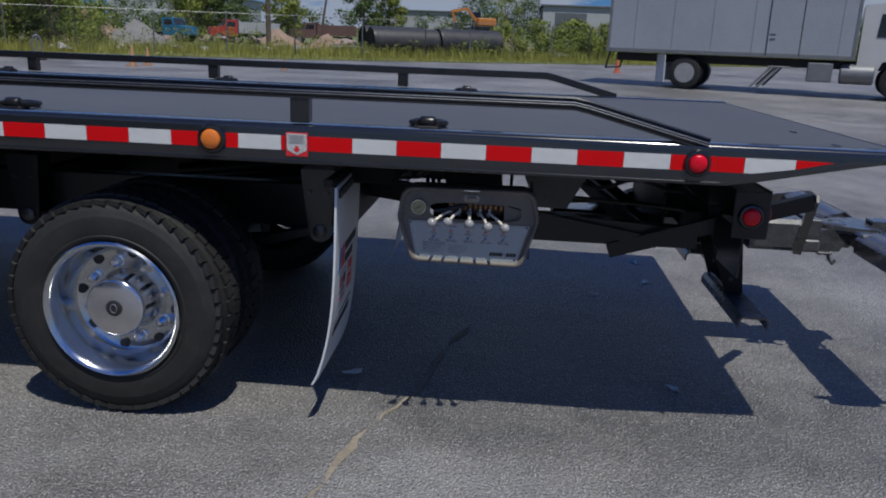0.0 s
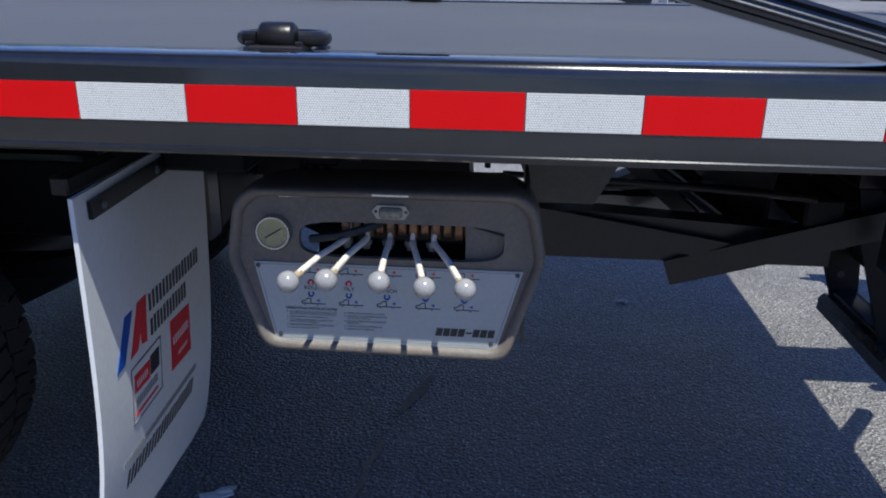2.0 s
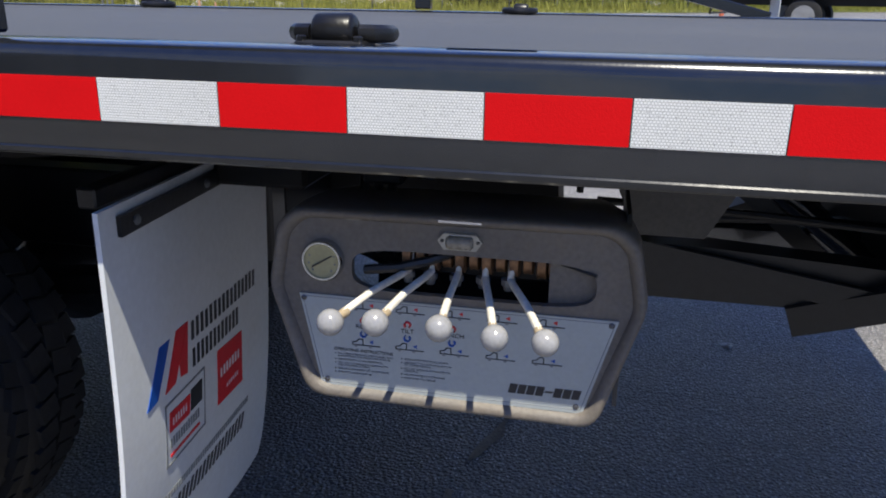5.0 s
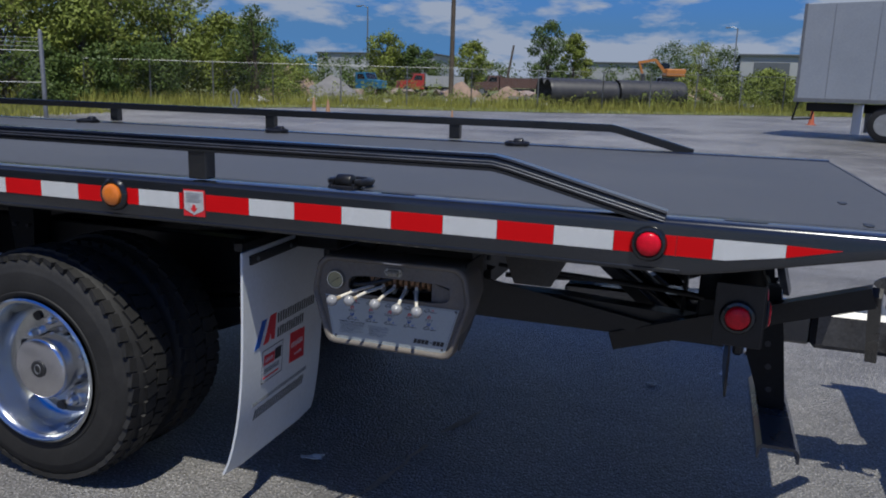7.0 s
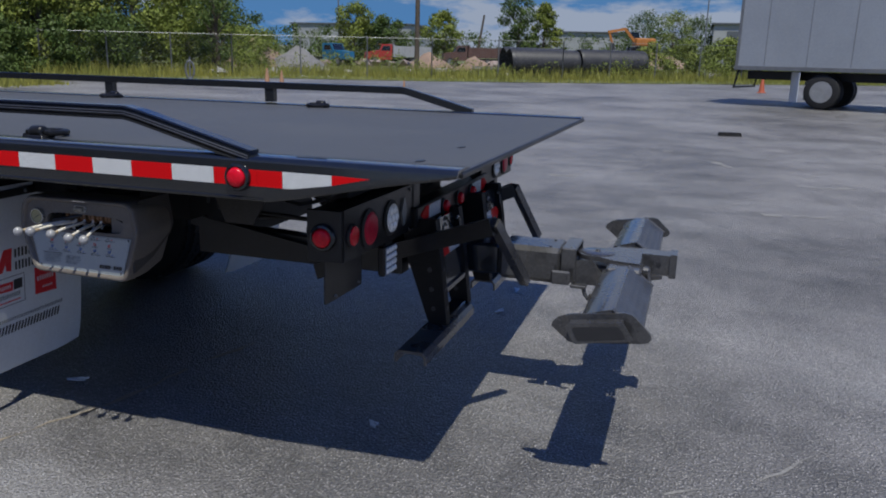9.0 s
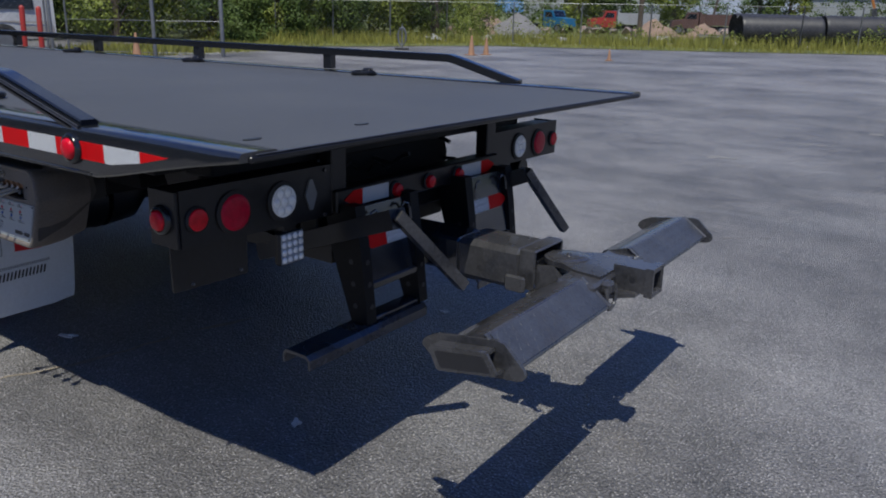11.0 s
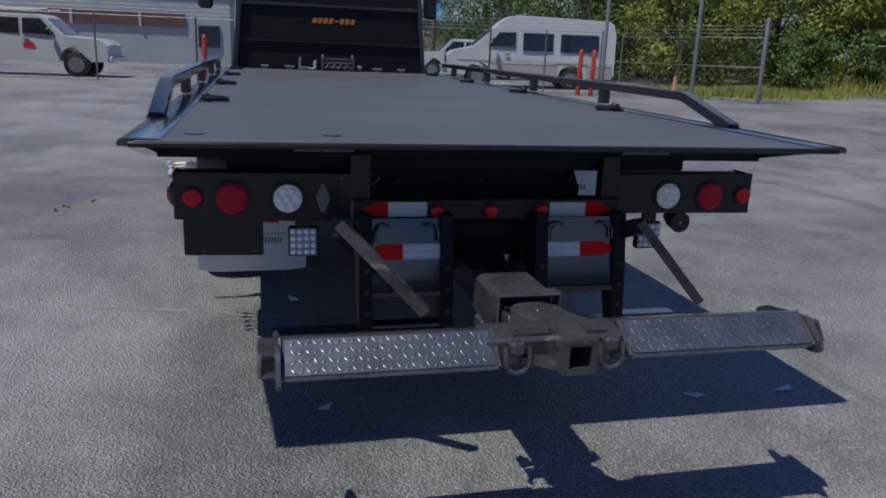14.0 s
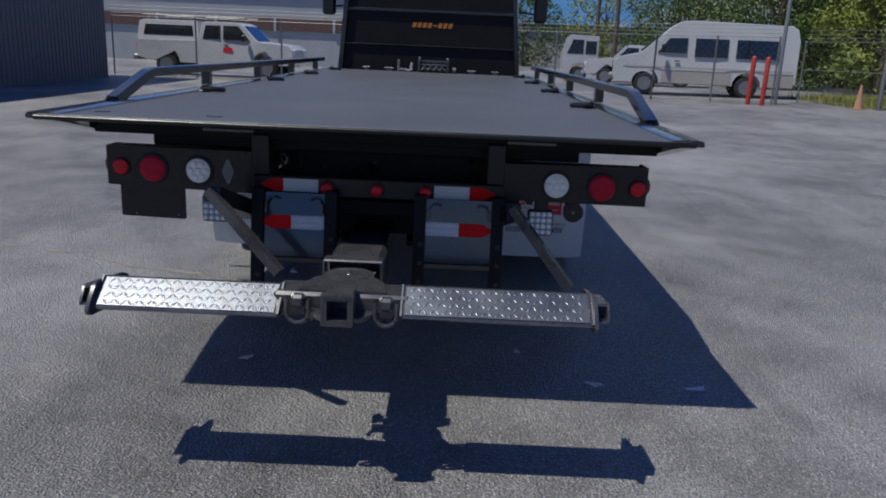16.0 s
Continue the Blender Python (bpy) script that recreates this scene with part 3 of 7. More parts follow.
# worn remains of a painted bay line
for xa, xb in ((-5.45, -4.35), (-4.25, -3.55), (-3.45, -2.72)):
    me = bpy.data.meshes.new("bay_line")
    vs = []
    for i in range(13):
        x = xa + (xb - xa) * i / 12
        for yy in (-0.19, 0.02):
            vs.append((x, yy + 0.015 * noise.noise((x * 5, yy * 9, 2)), 0.0022))
    me.from_pydata(vs, [], [(2 * i, 2 * i + 2, 2 * i + 3, 2 * i + 1) for i in range(12)])
    solid("bay_line", me, SCUFF, "worn pale paint of a bay line", "road marking", "structure", smooth=0)

# litter lying in the shade of the truck
for k, (lx, ly, s, rot) in enumerate(((-0.417, 0.58, 0.055, 20), (1.153, 2.276, 0.05, 60), (1.152, 2.742, 0.05, 100), (0.80, 1.95, 0.035, 10), (1.02, 0.66, 0.045, -40))):
    g = Shape()
    rnd = random.Random(k)
    ring = []
    for i in range(9):
        a = 2 * math.pi * i / 9
        r = s * (0.45 + 0.55 * rnd.random()) * (1.0 if i % 3 else 0.5)
        ring.append((r * math.cos(a) * 1.3, r * math.sin(a) * 0.6))
    g.prism(ring, "z", 0.004, 0.009)
    g.ball((s * 0.3, 0, 0.01), s * 0.2, 8, (1.6, 0.5, 0.6))
    solid("litter", g, PAPER, "crumpled scrap of white litter on the asphalt", "litter", "", pose(lx, ly, ground_z(lx, ly), 0, 0, rot), "litter under the truck")

# ---- tow truck ----
W = 2.512           # deck width
Y0 = W / 2
truck = thing("tow_truck", pose(0, 0, 0), "black flatbed tow truck with grey deck and raised wheel lift", "tow truck")


def mir(y):
    return W - y


# deck
deck = part("deck", Shape().box((-5.2, 0.090, 1.145), (1.54, W - 0.090, 1.163), 0.004), DECK, truck, "grey textured steel load deck")
XS = [-5.2, 0.95, 1.05, 1.2, 1.35, 1.545]
ZB = [1.035, 1.035, 1.052, 1.083, 1.113, 1.147]
for side in (0, 1):
    g = Shape()
    rings = []
    for x, zb in zip(XS, ZB):
        prof = [(0.062, zb + 0.004), (0.062, zb), (0.004, zb), (0.0, zb + 0.005), (0.0, max(zb + 0.012, 1.150)), (0.002, 1.160), (0.007, 1.167), (0.014, 1.170),
                (0.060, 1.171), (0.116, 1.169), (0.122, 1.166), (0.123, 1.150)]
        rings.append([g.bm.verts.new((x, y if not side else mir(y), z)) for y, z in prof])
    for a, b in zip(rings, rings[1:]):
        for i in range(len(a)):
            g.bm.faces.new((a[i], a[(i + 1) % len(a)], b[(i + 1) % len(a)], b[i]))
    g.bm.faces.new(rings[0])
    g.bm.faces.new(list(reversed(rings[-1])))
    part("side_rail", g, RAIL_GLOSS, truck, "glossy black deck side rail with a broad flat top")
    # low flange under the tape
    part("rail_flange", Shape().box((-5.2, (-0.004 if not side else W - 0.012), 1.037), (0.93, (0.012 if not side else W + 0.004), 1.047), 0.002), BLACK, truck)
lip = part("rear_edge", Shape().box((1.5415, 0.03, 1.143), (1.552, W - 0.03, 1.1605), 0.004), BLACK_MATT, deck, "black steel rear lip")
part("worn_strip", Shape().box((1.5405, 0.05, 1.1615), (1.5505, W - 0.05, 1.1640), 0.001), TREAD_HIGH, lip, "bright rubbed edge of the lip")
# dark pieces laid on the deck as the shade inside two slots
for yy in (0.205, 0.645):
    part("deck_slot_shade", Shape().prism([(1.365 + 0.012 * math.cos(a * math.pi / 6) - 6 * (0.03 * math.sin(a * math.pi / 6)) ** 2, yy + 0.032 * math.sin(a * math.pi / 6)) for a in range(12)], "z", 1.163, 1.1655), BLACK_MATT, deck)

# conspicuity tape: alternate red and white pieces along each side
TZ0, TZ1 = 1.081, 1.131


def tape_piece(x0, x1, red, side, amber=False):
    y = -0.0015 if side == 0 else W + 0.0015
    a, b = (y, 0.001) if side == 0 else (W - 0.001, y)
    part("tape_piece", Shape().box((x0 + 0.0008, a, TZ0), (x1 - 0.0008, b, TZ1)), TAPE_RED if red else TAPE_WHITE, truck, smooth=0)


for side in (0, 1):
    step = 0.1524
    for k in range(-3, 6):
        tape_piece(k * step, (k + 1) * step, (k % 2) == 1 if k >= 0 else (k % 2) == 1, side)
    tape_piece(0.914, 1.000, True, side)
    tape_piece(-0.705, -0.553, False, side)
    tape_piece(-0.553, -0.540, True, side)
    tape_piece(-0.750, -0.705, True, side)
    tape_piece(-0.945, -0.846, True, side)
    for k in range(11):
        x1 = -0.945 - k * 0.154
        tape_piece(x1 - 0.154, x1, k % 2 == 1, side)
    y0, y1 = (-0.0015, 0.001) if side == 0 else (W - 0.001, W + 0.0015)
    part("tape_piece", Shape().prism([(1.001, TZ0), (1.001, TZ1), (1.162, TZ1), (1.162, TZ0 + 0.020), (1.03, TZ0)], "y", y0, y1), TAPE_WHITE, truck, smooth=0)
    part("tape_piece", Shape().prism([(1.163, TZ0 + 0.020), (1.163, TZ1), (1.282, TZ1 - 0.003)], "y", y0, y1), TAPE_RED, truck, smooth=0)
    # lettering film on the front half of the rail, kept as plain blocks
    for k in range(14):
        xa = -2.78 - 0.155 * k
        part("lettering_block", Shape().box((xa - 0.10 - 0.02 * (k % 3), y0, 1.062 + 0.004 * (k % 2)), (xa, y1, 1.148)), TAPE_AMBER, truck, smooth=0)

# warning sticker with arrow
st = part("warning_sticker", Shape().box((-0.536, -0.003, 1.062), (-0.459, 0.001, 1.143), 0.0), DECAL_RED, truck, "white and red warning sticker with a down arrow", smooth=0)
part("sticker_panel", Shape().prism([(-0.532, 1.139), (-0.463, 1.139), (-0.463, 1.083), (-0.4975, 1.066), (-0.532, 1.083)], "y", -0.0042, -0.003), TAPE_WHITE, st, smooth=0)
part("arrow", Shape().prism([(-0.503, 1.098), (-0.492, 1.098), (-0.492, 1.088), (-0.484, 1.088), (-0.4975, 1.074), (-0.511, 1.088), (-0.503, 1.088)], "y", -0.0052, -0.0042), DECAL_RED, st, smooth=0)
for k in range(5):
    part("print_line", Shape().box((-0.525 + 0.002 * (k % 2), -0.0050, 1.131 - 0.0062 * k), (-0.470 - 0.003 * (k % 3), -0.0042, 1.1332 - 0.0062 * k)), DECAL_GREY, st, smooth=0)


# marker lamps on the rail
def side_lamp(x, y, z, r, lens, normal_y, label, parent):
    n = normal_y
    grom = part("lamp_grommet", Shape().lathe((x, y - n * 0.006, z), (x, y + n * 0.016, z), [(0, r * 1.34), (0.55, r * 1.36), (0.9, r * 1.22), (1, r * 1.02), (0.7, r * 0.96)], 32), BLACK, parent)
    part("lens", Shape().lathe((x, y + n * 0.004, z), (x, y + n * 0.027, z), [(0, r * 0.92), (0.45, r * 0.92), (0.72, r * 0.86), (0.9, r * 0.70), (1, r * 0.3)], 32), lens, grom, label)
    return grom


for side in (0, 1):
    yy, n = (0.0, -1) if side == 0 else (W, 1)
    side_lamp(0.849, yy, 1.106, 0.033, LAMP_RED, n, "round red marker lens", truck)
    side_lamp(-0.798, yy, 1.108, 0.038, LAMP_AMBER, n, "round amber marker lens", truck)
    side_lamp(-2.9, yy, 1.108, 0.038, LAMP_AMBER, n, "round amber marker lens", truck)

# guard rails above the deck
for side in (0, 1):
    f = (lambda y: y) if side == 0 else mir
    prof = [(0.002, 0.013), (0.002, 0.020), (0.009, 0.023), (0.009, 0.028), (0.002, 0.031), (0.003, 0.038), (0.011, 0.040), (0.012, 0.045), (0.008, 0.051), (0.011, 0.056), (0.056, 0.056), (0.062, 0.051), (0.062, 0.013)]
    path = [(-4.75, 1.246), (0.435, 1.246), (0.475, 1.238), (0.872, 1.134)]
    g = Shape()
    rings = []
    for i, (x, z) in enumerate(path):
        sh = 0.0 if i < 3 else 0.012
        rings.append([g.bm.verts.new((x + dz * 0.26 * (i in (2, 3)), f(y), z + dz * (1.0 if i < 2 else 0.95) if i < 4 else 1.165 + dz * 0.25)) for y, dz in prof])
    for a, b in zip(rings, rings[1:]):
        for i in range(len(a)):
            g.bm.faces.new((a[i], a[(i + 1) % len(a)], b[(i + 1) % len(a)], b[i]))
    g.bm.faces.new(rings[0])
    g.bm.faces.new(list(reversed(rings[-1])))
    rail = part("guard_rail", g, BLACK, truck, "black ribbed guard rail sloping down at its end")
    # pale rods added along the ribs to paint their sun highlights
    for dz in (0.031, 0.0385):
        rod = [(x + dz * 0.26 * (i in (2, 3)), f(0.002), z + dz * (1.0 if i < 2 else 0.95)) for i, (x, z) in enumerate(path)]
        part("rail_glint_rod", Shape().sweep(rod, 0.0023, 6), TREAD_HIGH, rail, "thin pale rod painting the sun highlight on a rail rib")
    for px in (-0.49, -1.76, -3.02, -4.28):
        y0, y1 = sorted((f(0.006), f(0.056)))
        part("rail_post", Shape().box((px - 0.033, y0, 1.176), (px + 0.033, y1, 1.262), 0.004), BLACK, rail)

# folding tie-down rings on the deck: a barrel on the outer side, the ring folded inwards
for side in (0, 1):
    f = (lambda y: y) if side == 0 else mir
    for px in (-0.066, -1.62, -3.12, -4.62):
        base = part("ring_base", Shape().box((px - 0.045, min(f(0.125), f(0.190)), 1.164), (px + 0.045, max(f(0.125), f(0.190)), 1.172), 0.003), BLACK_MATT, truck, "folding tie-down ring on a base")
        barrel = Shape().lathe((px - 0.028, f(0.158), 1.182), (px + 0.028, f(0.158), 1.182), [(0, 0.016), (0.05, 0.021), (0.12, 0.023), (0.88, 0.023), (0.95, 0.021), (1, 0.016)], 20)
        part("ring_clip", barrel.box((px - 0.025, min(f(0.140), f(0.176)), 1.168), (px + 0.025, max(f(0.140), f(0.176)), 1.182), 0.003), BLACK_MATT, base)
        loop = [(-0.032, 0.158), (-0.048, 0.160), (-0.058, 0.174), (-0.060, 0.204), (-0.050, 0.236), (-0.024, 0.256), (0.0, 0.260), (0.024, 0.256), (0.050, 0.236), (0.060, 0.204), (0.058, 0.174), (0.048, 0.160), (0.032, 0.158)]
        part("ring", Shape().sweep([(px + u, f(w_), 1.180 - 0.03 * (w_ - 0.158)) for u, w_ in loop], 0.0115, 10), BLACK_MATT, base)
        for xb in (-0.037, 0.037):
            part("bolt", Shape().lathe((px + xb, f(0.133), 1.171), (px + xb, f(0.133), 1.178), [(0, 0.007), (0.8, 0.007), (1, 0.005)], 6), BLACK_MATT, base)
    for sx in (0.10, 1.02):
        # black strip on the rail top, painted shade of a slot
        part("rail_slot_shade", Shape().box((sx, min(f(0.050), f(0.058)), 1.1712), (sx + 0.10, max(f(0.050), f(0.058)), 1.1722)), PRINT_HOLE_BLACK, truck, smooth=0)

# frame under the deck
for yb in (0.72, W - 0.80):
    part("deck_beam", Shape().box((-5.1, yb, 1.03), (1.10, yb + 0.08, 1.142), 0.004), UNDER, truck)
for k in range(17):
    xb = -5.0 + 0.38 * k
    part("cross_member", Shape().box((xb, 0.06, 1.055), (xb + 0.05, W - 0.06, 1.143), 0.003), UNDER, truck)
for yb in (0.80, W - 0.88):
    part("chassis_rail", Shape().box((-7.4, yb, 0.615), (-0.46, yb + 0.08, 0.815), 0.006), BLACK_MATT, truck, "long black chassis rail")
part("lift_frame_rail", Shape().prism([(0.12, 0.615), (0.12, 0.735), (0.50, 0.735), (1.08, 0.70), (1.08, 0.615)], "y", 0.80, 0.88), BLACK_MATT, truck, "long black lift frame rail")
part("diagonal_bar", Shape().prism([(0.10, 0.790), (0.90, 0.664), (0.90, 0.616), (0.10, 0.742)], "y", 0.772, 0.784), BLACK_MATT, truck, "flat black diagonal bar along the frame")
rnd = random.Random(21)
for k in range(8):
    x0, x1 = 0.56 + 0.05 * rnd.random(), 0.90 + 0.20 * rnd.random()
    yk, zk = 0.84 + 0.065 * k, 0.955 + 0.04 * (rnd.random() - 0.5)
    ph, sag = 6.28 * rnd.random(), 0.02 + 0.05 * rnd.random()
    way = [(x0 + (x1 - x0) * i / 14, yk + 0.025 * math.sin(0.8 * i + ph), zk - sag * math.sin(math.pi * i / 14) + 0.016 * math.sin(1.7 * i + ph)) for i in range(15)]
    part("wire_loom" if k % 3 else "hydraulic_hose", Shape().sweep(way, 0.004 if k % 3 else 0.009, 6), HOSE, truck)
for k in range(6):
    xk = -0.22 + 0.028 * k
    yk = 0.72 + 0.04 * k
    way = [(xk, yk, 1.03), (xk + 0.01, yk - 0.02, 0.95 - 0.01 * k), (xk + 0.035, yk, 0.890 - 0.008 * k), (xk + 0.07, yk + 0.02, 0.93), (xk + 0.09, yk + 0.04, 1.02)]
    part("wire_loop", Shape().sweep(way, 0.0035 if k % 2 else 0.008, 6), HOSE, truck)
part("gap_strap", Shape().sweep([(0.235, 0.70, 0.965), (0.247, 0.70, 0.915), (0.245, 0.70, 0.86)], 0.007, 4), HOSE, truck)
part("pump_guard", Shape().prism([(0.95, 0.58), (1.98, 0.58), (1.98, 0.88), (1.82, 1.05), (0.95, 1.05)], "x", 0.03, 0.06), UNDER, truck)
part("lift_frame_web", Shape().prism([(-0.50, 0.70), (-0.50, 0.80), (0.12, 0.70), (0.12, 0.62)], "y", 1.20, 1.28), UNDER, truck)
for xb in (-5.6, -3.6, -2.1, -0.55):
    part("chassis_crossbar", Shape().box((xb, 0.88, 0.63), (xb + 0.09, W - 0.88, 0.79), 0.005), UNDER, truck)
for side in (0, 1):
    f = (lambda y: y) if side == 0 else mir
    y0, y1 = sorted((f(0.655), f(0.667)))
    part("gusset", Shape().prism([(0.255, 1.05), (0.625, 1.05), (0.550, 0.914), (0.486, 0.795), (0.355, 0.795), (0.307, 0.910)], "y", y0, y1), DUSTY_BOUNCE, truck, "dusty black gusset plate, greyed by painted bounce light", smooth=0)
    part("slide_pad", Shape().box((-0.45, min(f(0.42), f(0.70)), 0.90), (-0.22, max(f(0.42), f(0.70)), 1.05), 0.008), UNDER, truck)
    part("tilt_cylinder", Shape().lathe((-1.6, f(0.98), 0.72), (0.85, f(0.98), 0.98), [(0, 0.035), (0.6, 0.035), (0.6, 0.02), (1, 0.02)], 16), BLACK_MATT, truck)
    part("lift_cylinder", Shape().lathe((0.52, f(1.05), 0.945), (0.985, f(1.05), 0.592), [(0, 0.024), (0.02, 0.029), (0.78, 0.029), (0.80, 0.024), (0.93, 0.024), (0.94, 0.036), (1, 0.034)], 24), BLACK, truck, "black hydraulic lift cylinder")
    part("brace_tube", Shape().sweep([(0.54, f(1.10), 0.874), (0.90, f(1.10), 0.568)], 0.022, 4, True), BLACK_MATT, truck)
    part("brace_rod", Shape().sweep([(0.28, f(0.72), 0.842), (0.6, f(0.72), 0.831), (0.98, f(0.72), 0.808)], 0.008, 8), BLACK_MATT, truck)
    part("brace_rod", Shape().sweep([(0.30, f(0.75), 0.80), (0.62, f(0.74), 0.822), (0.80, f(0.74), 0.818), (1.0, f(0.74), 0.80)], 0.010, 8), BLACK_MATT, truck)
    part("hydraulic_hose", Shape().sweep([(0.45 + 0.06 * i, f(0.86 + 0.03 * math.sin(i * 1.3)), 0.95 + 0.025 * math.sin(i * 0.9 + side)) for i in range(10)], 0.010, 8), HOSE, truck)
    part("hydraulic_hose", Shape().sweep([(0.45 + 0.06 * i, f(0.80 + 0.02 * math.cos(i)), 0.89 + 0.02 * math.cos(i * 1.1)) for i in range(10)], 0.009, 8), HOSE, truck)


# wheels
def wheel_meshes():
    R, WD = 0.436, 0.245
    g = Shape()
    g.lathe((0, 0, 0), (0, WD, 0), [(0.16, 0.262), (0.03, 0.268), (0.0, 0.285), (0.0, 0.288), (0.012, 0.291), (0.0, 0.310), (0.012, 0.352), (0.014, 0.355), (0.014, 0.361), (0.022, 0.364), (0.04, 0.378), (0.08, 0.398), (0.14, 0.412), (0.22, 0.421), (0.30, 0.4265),
                                    (0.70, 0.4265), (0.78, 0.421), (0.86, 0.412), (0.92, 0.398), (0.98, 0.38), (1.0, 0.31), (0.98, 0.28), (0.84, 0.262)], 72, False)
    tyre = g.mesh("tyre", 40)
    t = Shape()
    blocks = 48
    for i in range(blocks):
        a = 2 * math.pi * i / blocks
        for row, (ya, yb, da) in enumerate(((0.014, 0.062, 0), (0.069, 0.119, 0.5), (0.126, 0.176, 0), (0.183, 0.231, 0.5))):
            aa = a + da * 2 * math.pi / blocks
            mm = Matrix.Rotation(aa, 4, "Y") @ Matrix.Rotation(0.22 * (1 if row % 2 else -1), 4, "Z")
            edge = 0.017 if row in (0, 3) else 0
            t.box((-0.0235, ya - 0.122, 0.418 - edge), (0.0235, yb - 0.122, R - edge), 0, Matrix.Translation((0, 0.122, 0)) @ mm)
    tread = t.mesh("tread", 0)
    r = Shape()
    # deep dished disc wheel
    r.lathe((0, 0, 0), (0, 0.2, 0), [(-0.03, 0.275), (-0.06, 0.268), (-0.04, 0.259), (0.06, 0.248), (0.40, 0.240), (0.62, 0.228), (0.70, 0.205), (0.73, 0.175), (0.73, 0.11), (0.75, 0.02)], 64, False)
    rim = r.mesh("rim", 40)
    h = Shape()
    h.lathe((0, 0.155, 0), (0, 0.025, 0), [(0, 0.128), (0.12, 0.125), (0.2, 0.118), (0.86, 0.116), (0.94, 0.114), (1.0, 0.108), (1.01, 0.105), (1.01, 0.02)], 40)
    hub = h.mesh("hub_cover", 40)
    e = Shape().lathe((0, 0.024, 0), (0, 0.018, 0), [(0, 0.031), (0.8, 0.031), (1, 0.028)], 28)
    emblem = e.mesh("emblem", 40)
    lugs = []
    for i in range(8):
        a = 2 * math.pi * (i + 0.3) / 8
        lugs.append((0.157 * math.cos(a), 0.157 * math.sin(a)))
    lug = Shape().lathe((0, 0.156, 0), (0, 0.105, 0), [(0, 0.027), (0.25, 0.027), (0.3, 0.020), (0.85, 0.018), (1, 0.009)], 12).mesh("lug_nut", 40)
    # black disc that paints the shade of a hand hole on the closed rim
    hole = Shape().lathe((0, 0.146, 0), (0, 0.1385, 0), [(0, 0.0195), (1, 0.0195)], 16).mesh("hand_hole_shade", 40)
    return tyre, tread, rim, hub, emblem, lug, lugs, hole


WM = wheel_meshes()


def add_wheel(x, y, facing, full=True, dish=True):
    tyre, tread, rim, hub, emblem, lug, lugs, hole = WM
    base = pose(x, y, 0.4375) if facing < 0 else pose(x, y, 0.4375, 0, 0, 180)
    w = part("wheel", tyre, RUBBER, truck, "black truck tyre on a polished aluminium wheel", base)
    part("tread", tread, RUBBER, w)
    if full:
        rm = part("rim", rim, ALU, w, "polished aluminium dished rim", Matrix.Diagonal((0.975, 1.0, 0.975, 1.0)))
        part("hub_cover", hub, CHROME, w, "chrome hub cover")
        em = part("emblem", emblem, PRINT_HOLE_BLACK, w, "black round hub emblem")
        part("emblem_ring", Shape().sweep([(0.013 * math.cos(a), 0.0175, 0.017 * math.sin(a)) for a in [2 * math.pi * i / 20 for i in range(21)]], 0.0022, 6), GALV, em)
        for i, (lx, lz) in enumerate(lugs):
            part("lug_nut", lug, CHROME, w, "", pose(lx, 0, lz))
            a = 2 * math.pi * (i + 0.8) / 8
            part("hand_hole_shade", hole, PRINT_HOLE_BLACK, w, "", pose(0.192 * math.cos(a), -0.003, 0.192 * math.sin(a)))
    return w


for side in (0, 1):
    f = (lambda y: y) if side == 0 else mir
    s = -1 if side == 0 else 1
    add_wheel(-1.230, f(0.026), s)
    add_wheel(-1.230, f(0.306), s, False)
    add_wheel(-6.75, f(0.10), s)
    part("axle_box", Shape().lathe((-1.235, f(0.5), 0.455), (-1.235, f(1.24), 0.455), [(0, 0.08), (0.6, 0.075), (0.75, 0.17), (1, 0.19)], 20), BLACK_MATT, truck)
    part("leaf_spring", Shape().prism([(-1.96, 0.645), (-1.6, 0.585), (-1.2, 0.56), (-0.85, 0.585), (-0.60, 0.645), (-0.60, 0.612), (-0.85, 0.54), (-1.2, 0.50), (-1.6, 0.54), (-1.96, 0.612)], "y", min(f(0.70), f(0.78)), max(f(0.70), f(0.78))), BLACK_MATT, truck)
    for hx in (-1.965, -0.595):
        foot = [(hx + 0.052 * math.cos(a), 0.625 - 0.052 * math.sin(a)) for a in [math.pi * i / 8 for i in range(9)]]
        hg = part("spring_hanger", Shape().prism([(hx - 0.085, 0.90), (hx + 0.070, 0.90)] + foot, "y", *sorted((f(0.69), f(0.79)))), BLACK, truck, "black cast spring hanger")
        part("hanger_bush", Shape().lathe((hx, f(0.692), 0.625), (hx, f(0.676), 0.625), [(0, 0.030), (0.7, 0.030), (1, 0.020)], 18), STEEL_DARK, hg)
        for bx in (-0.045, 0.035):
            part("bolt", Shape().lathe((hx + bx, f(0.692), 0.80), (hx + bx, f(0.678), 0.80), [(0, 0.012), (1, 0.010)], 6), STEEL_DARK, hg)
    # tool box and tank under the deck ahead of the wheels
    part("tool_box", Shape().box((-3.9, min(f(0.02), f(0.60)), 0.38), (-2.3, max(f(0.02), f(0.60)), 0.98), 0.012), BLACK, truck, "black steel side tool box")
    part("fuel_tank", Shape().lathe((-5.4, f(0.40), 0.62), (-4.2, f(0.40), 0.62), [(0, 0.24), (0.02, 0.27), (0.98, 0.27), (1, 0.24)], 28), ALU, truck, "round aluminium fuel tank")


# mud flaps
FW = 0.605


def flap_x(u, z):
    """The flap hangs slightly skewed and curls forward at its foot."""
    s = (0.945 - z) / 0.780
    k = u / FW
    return -0.372 - 0.035 * k - (0.010 + 0.012 * k) * s - (0.082 - 0.040 * k) * s ** 4


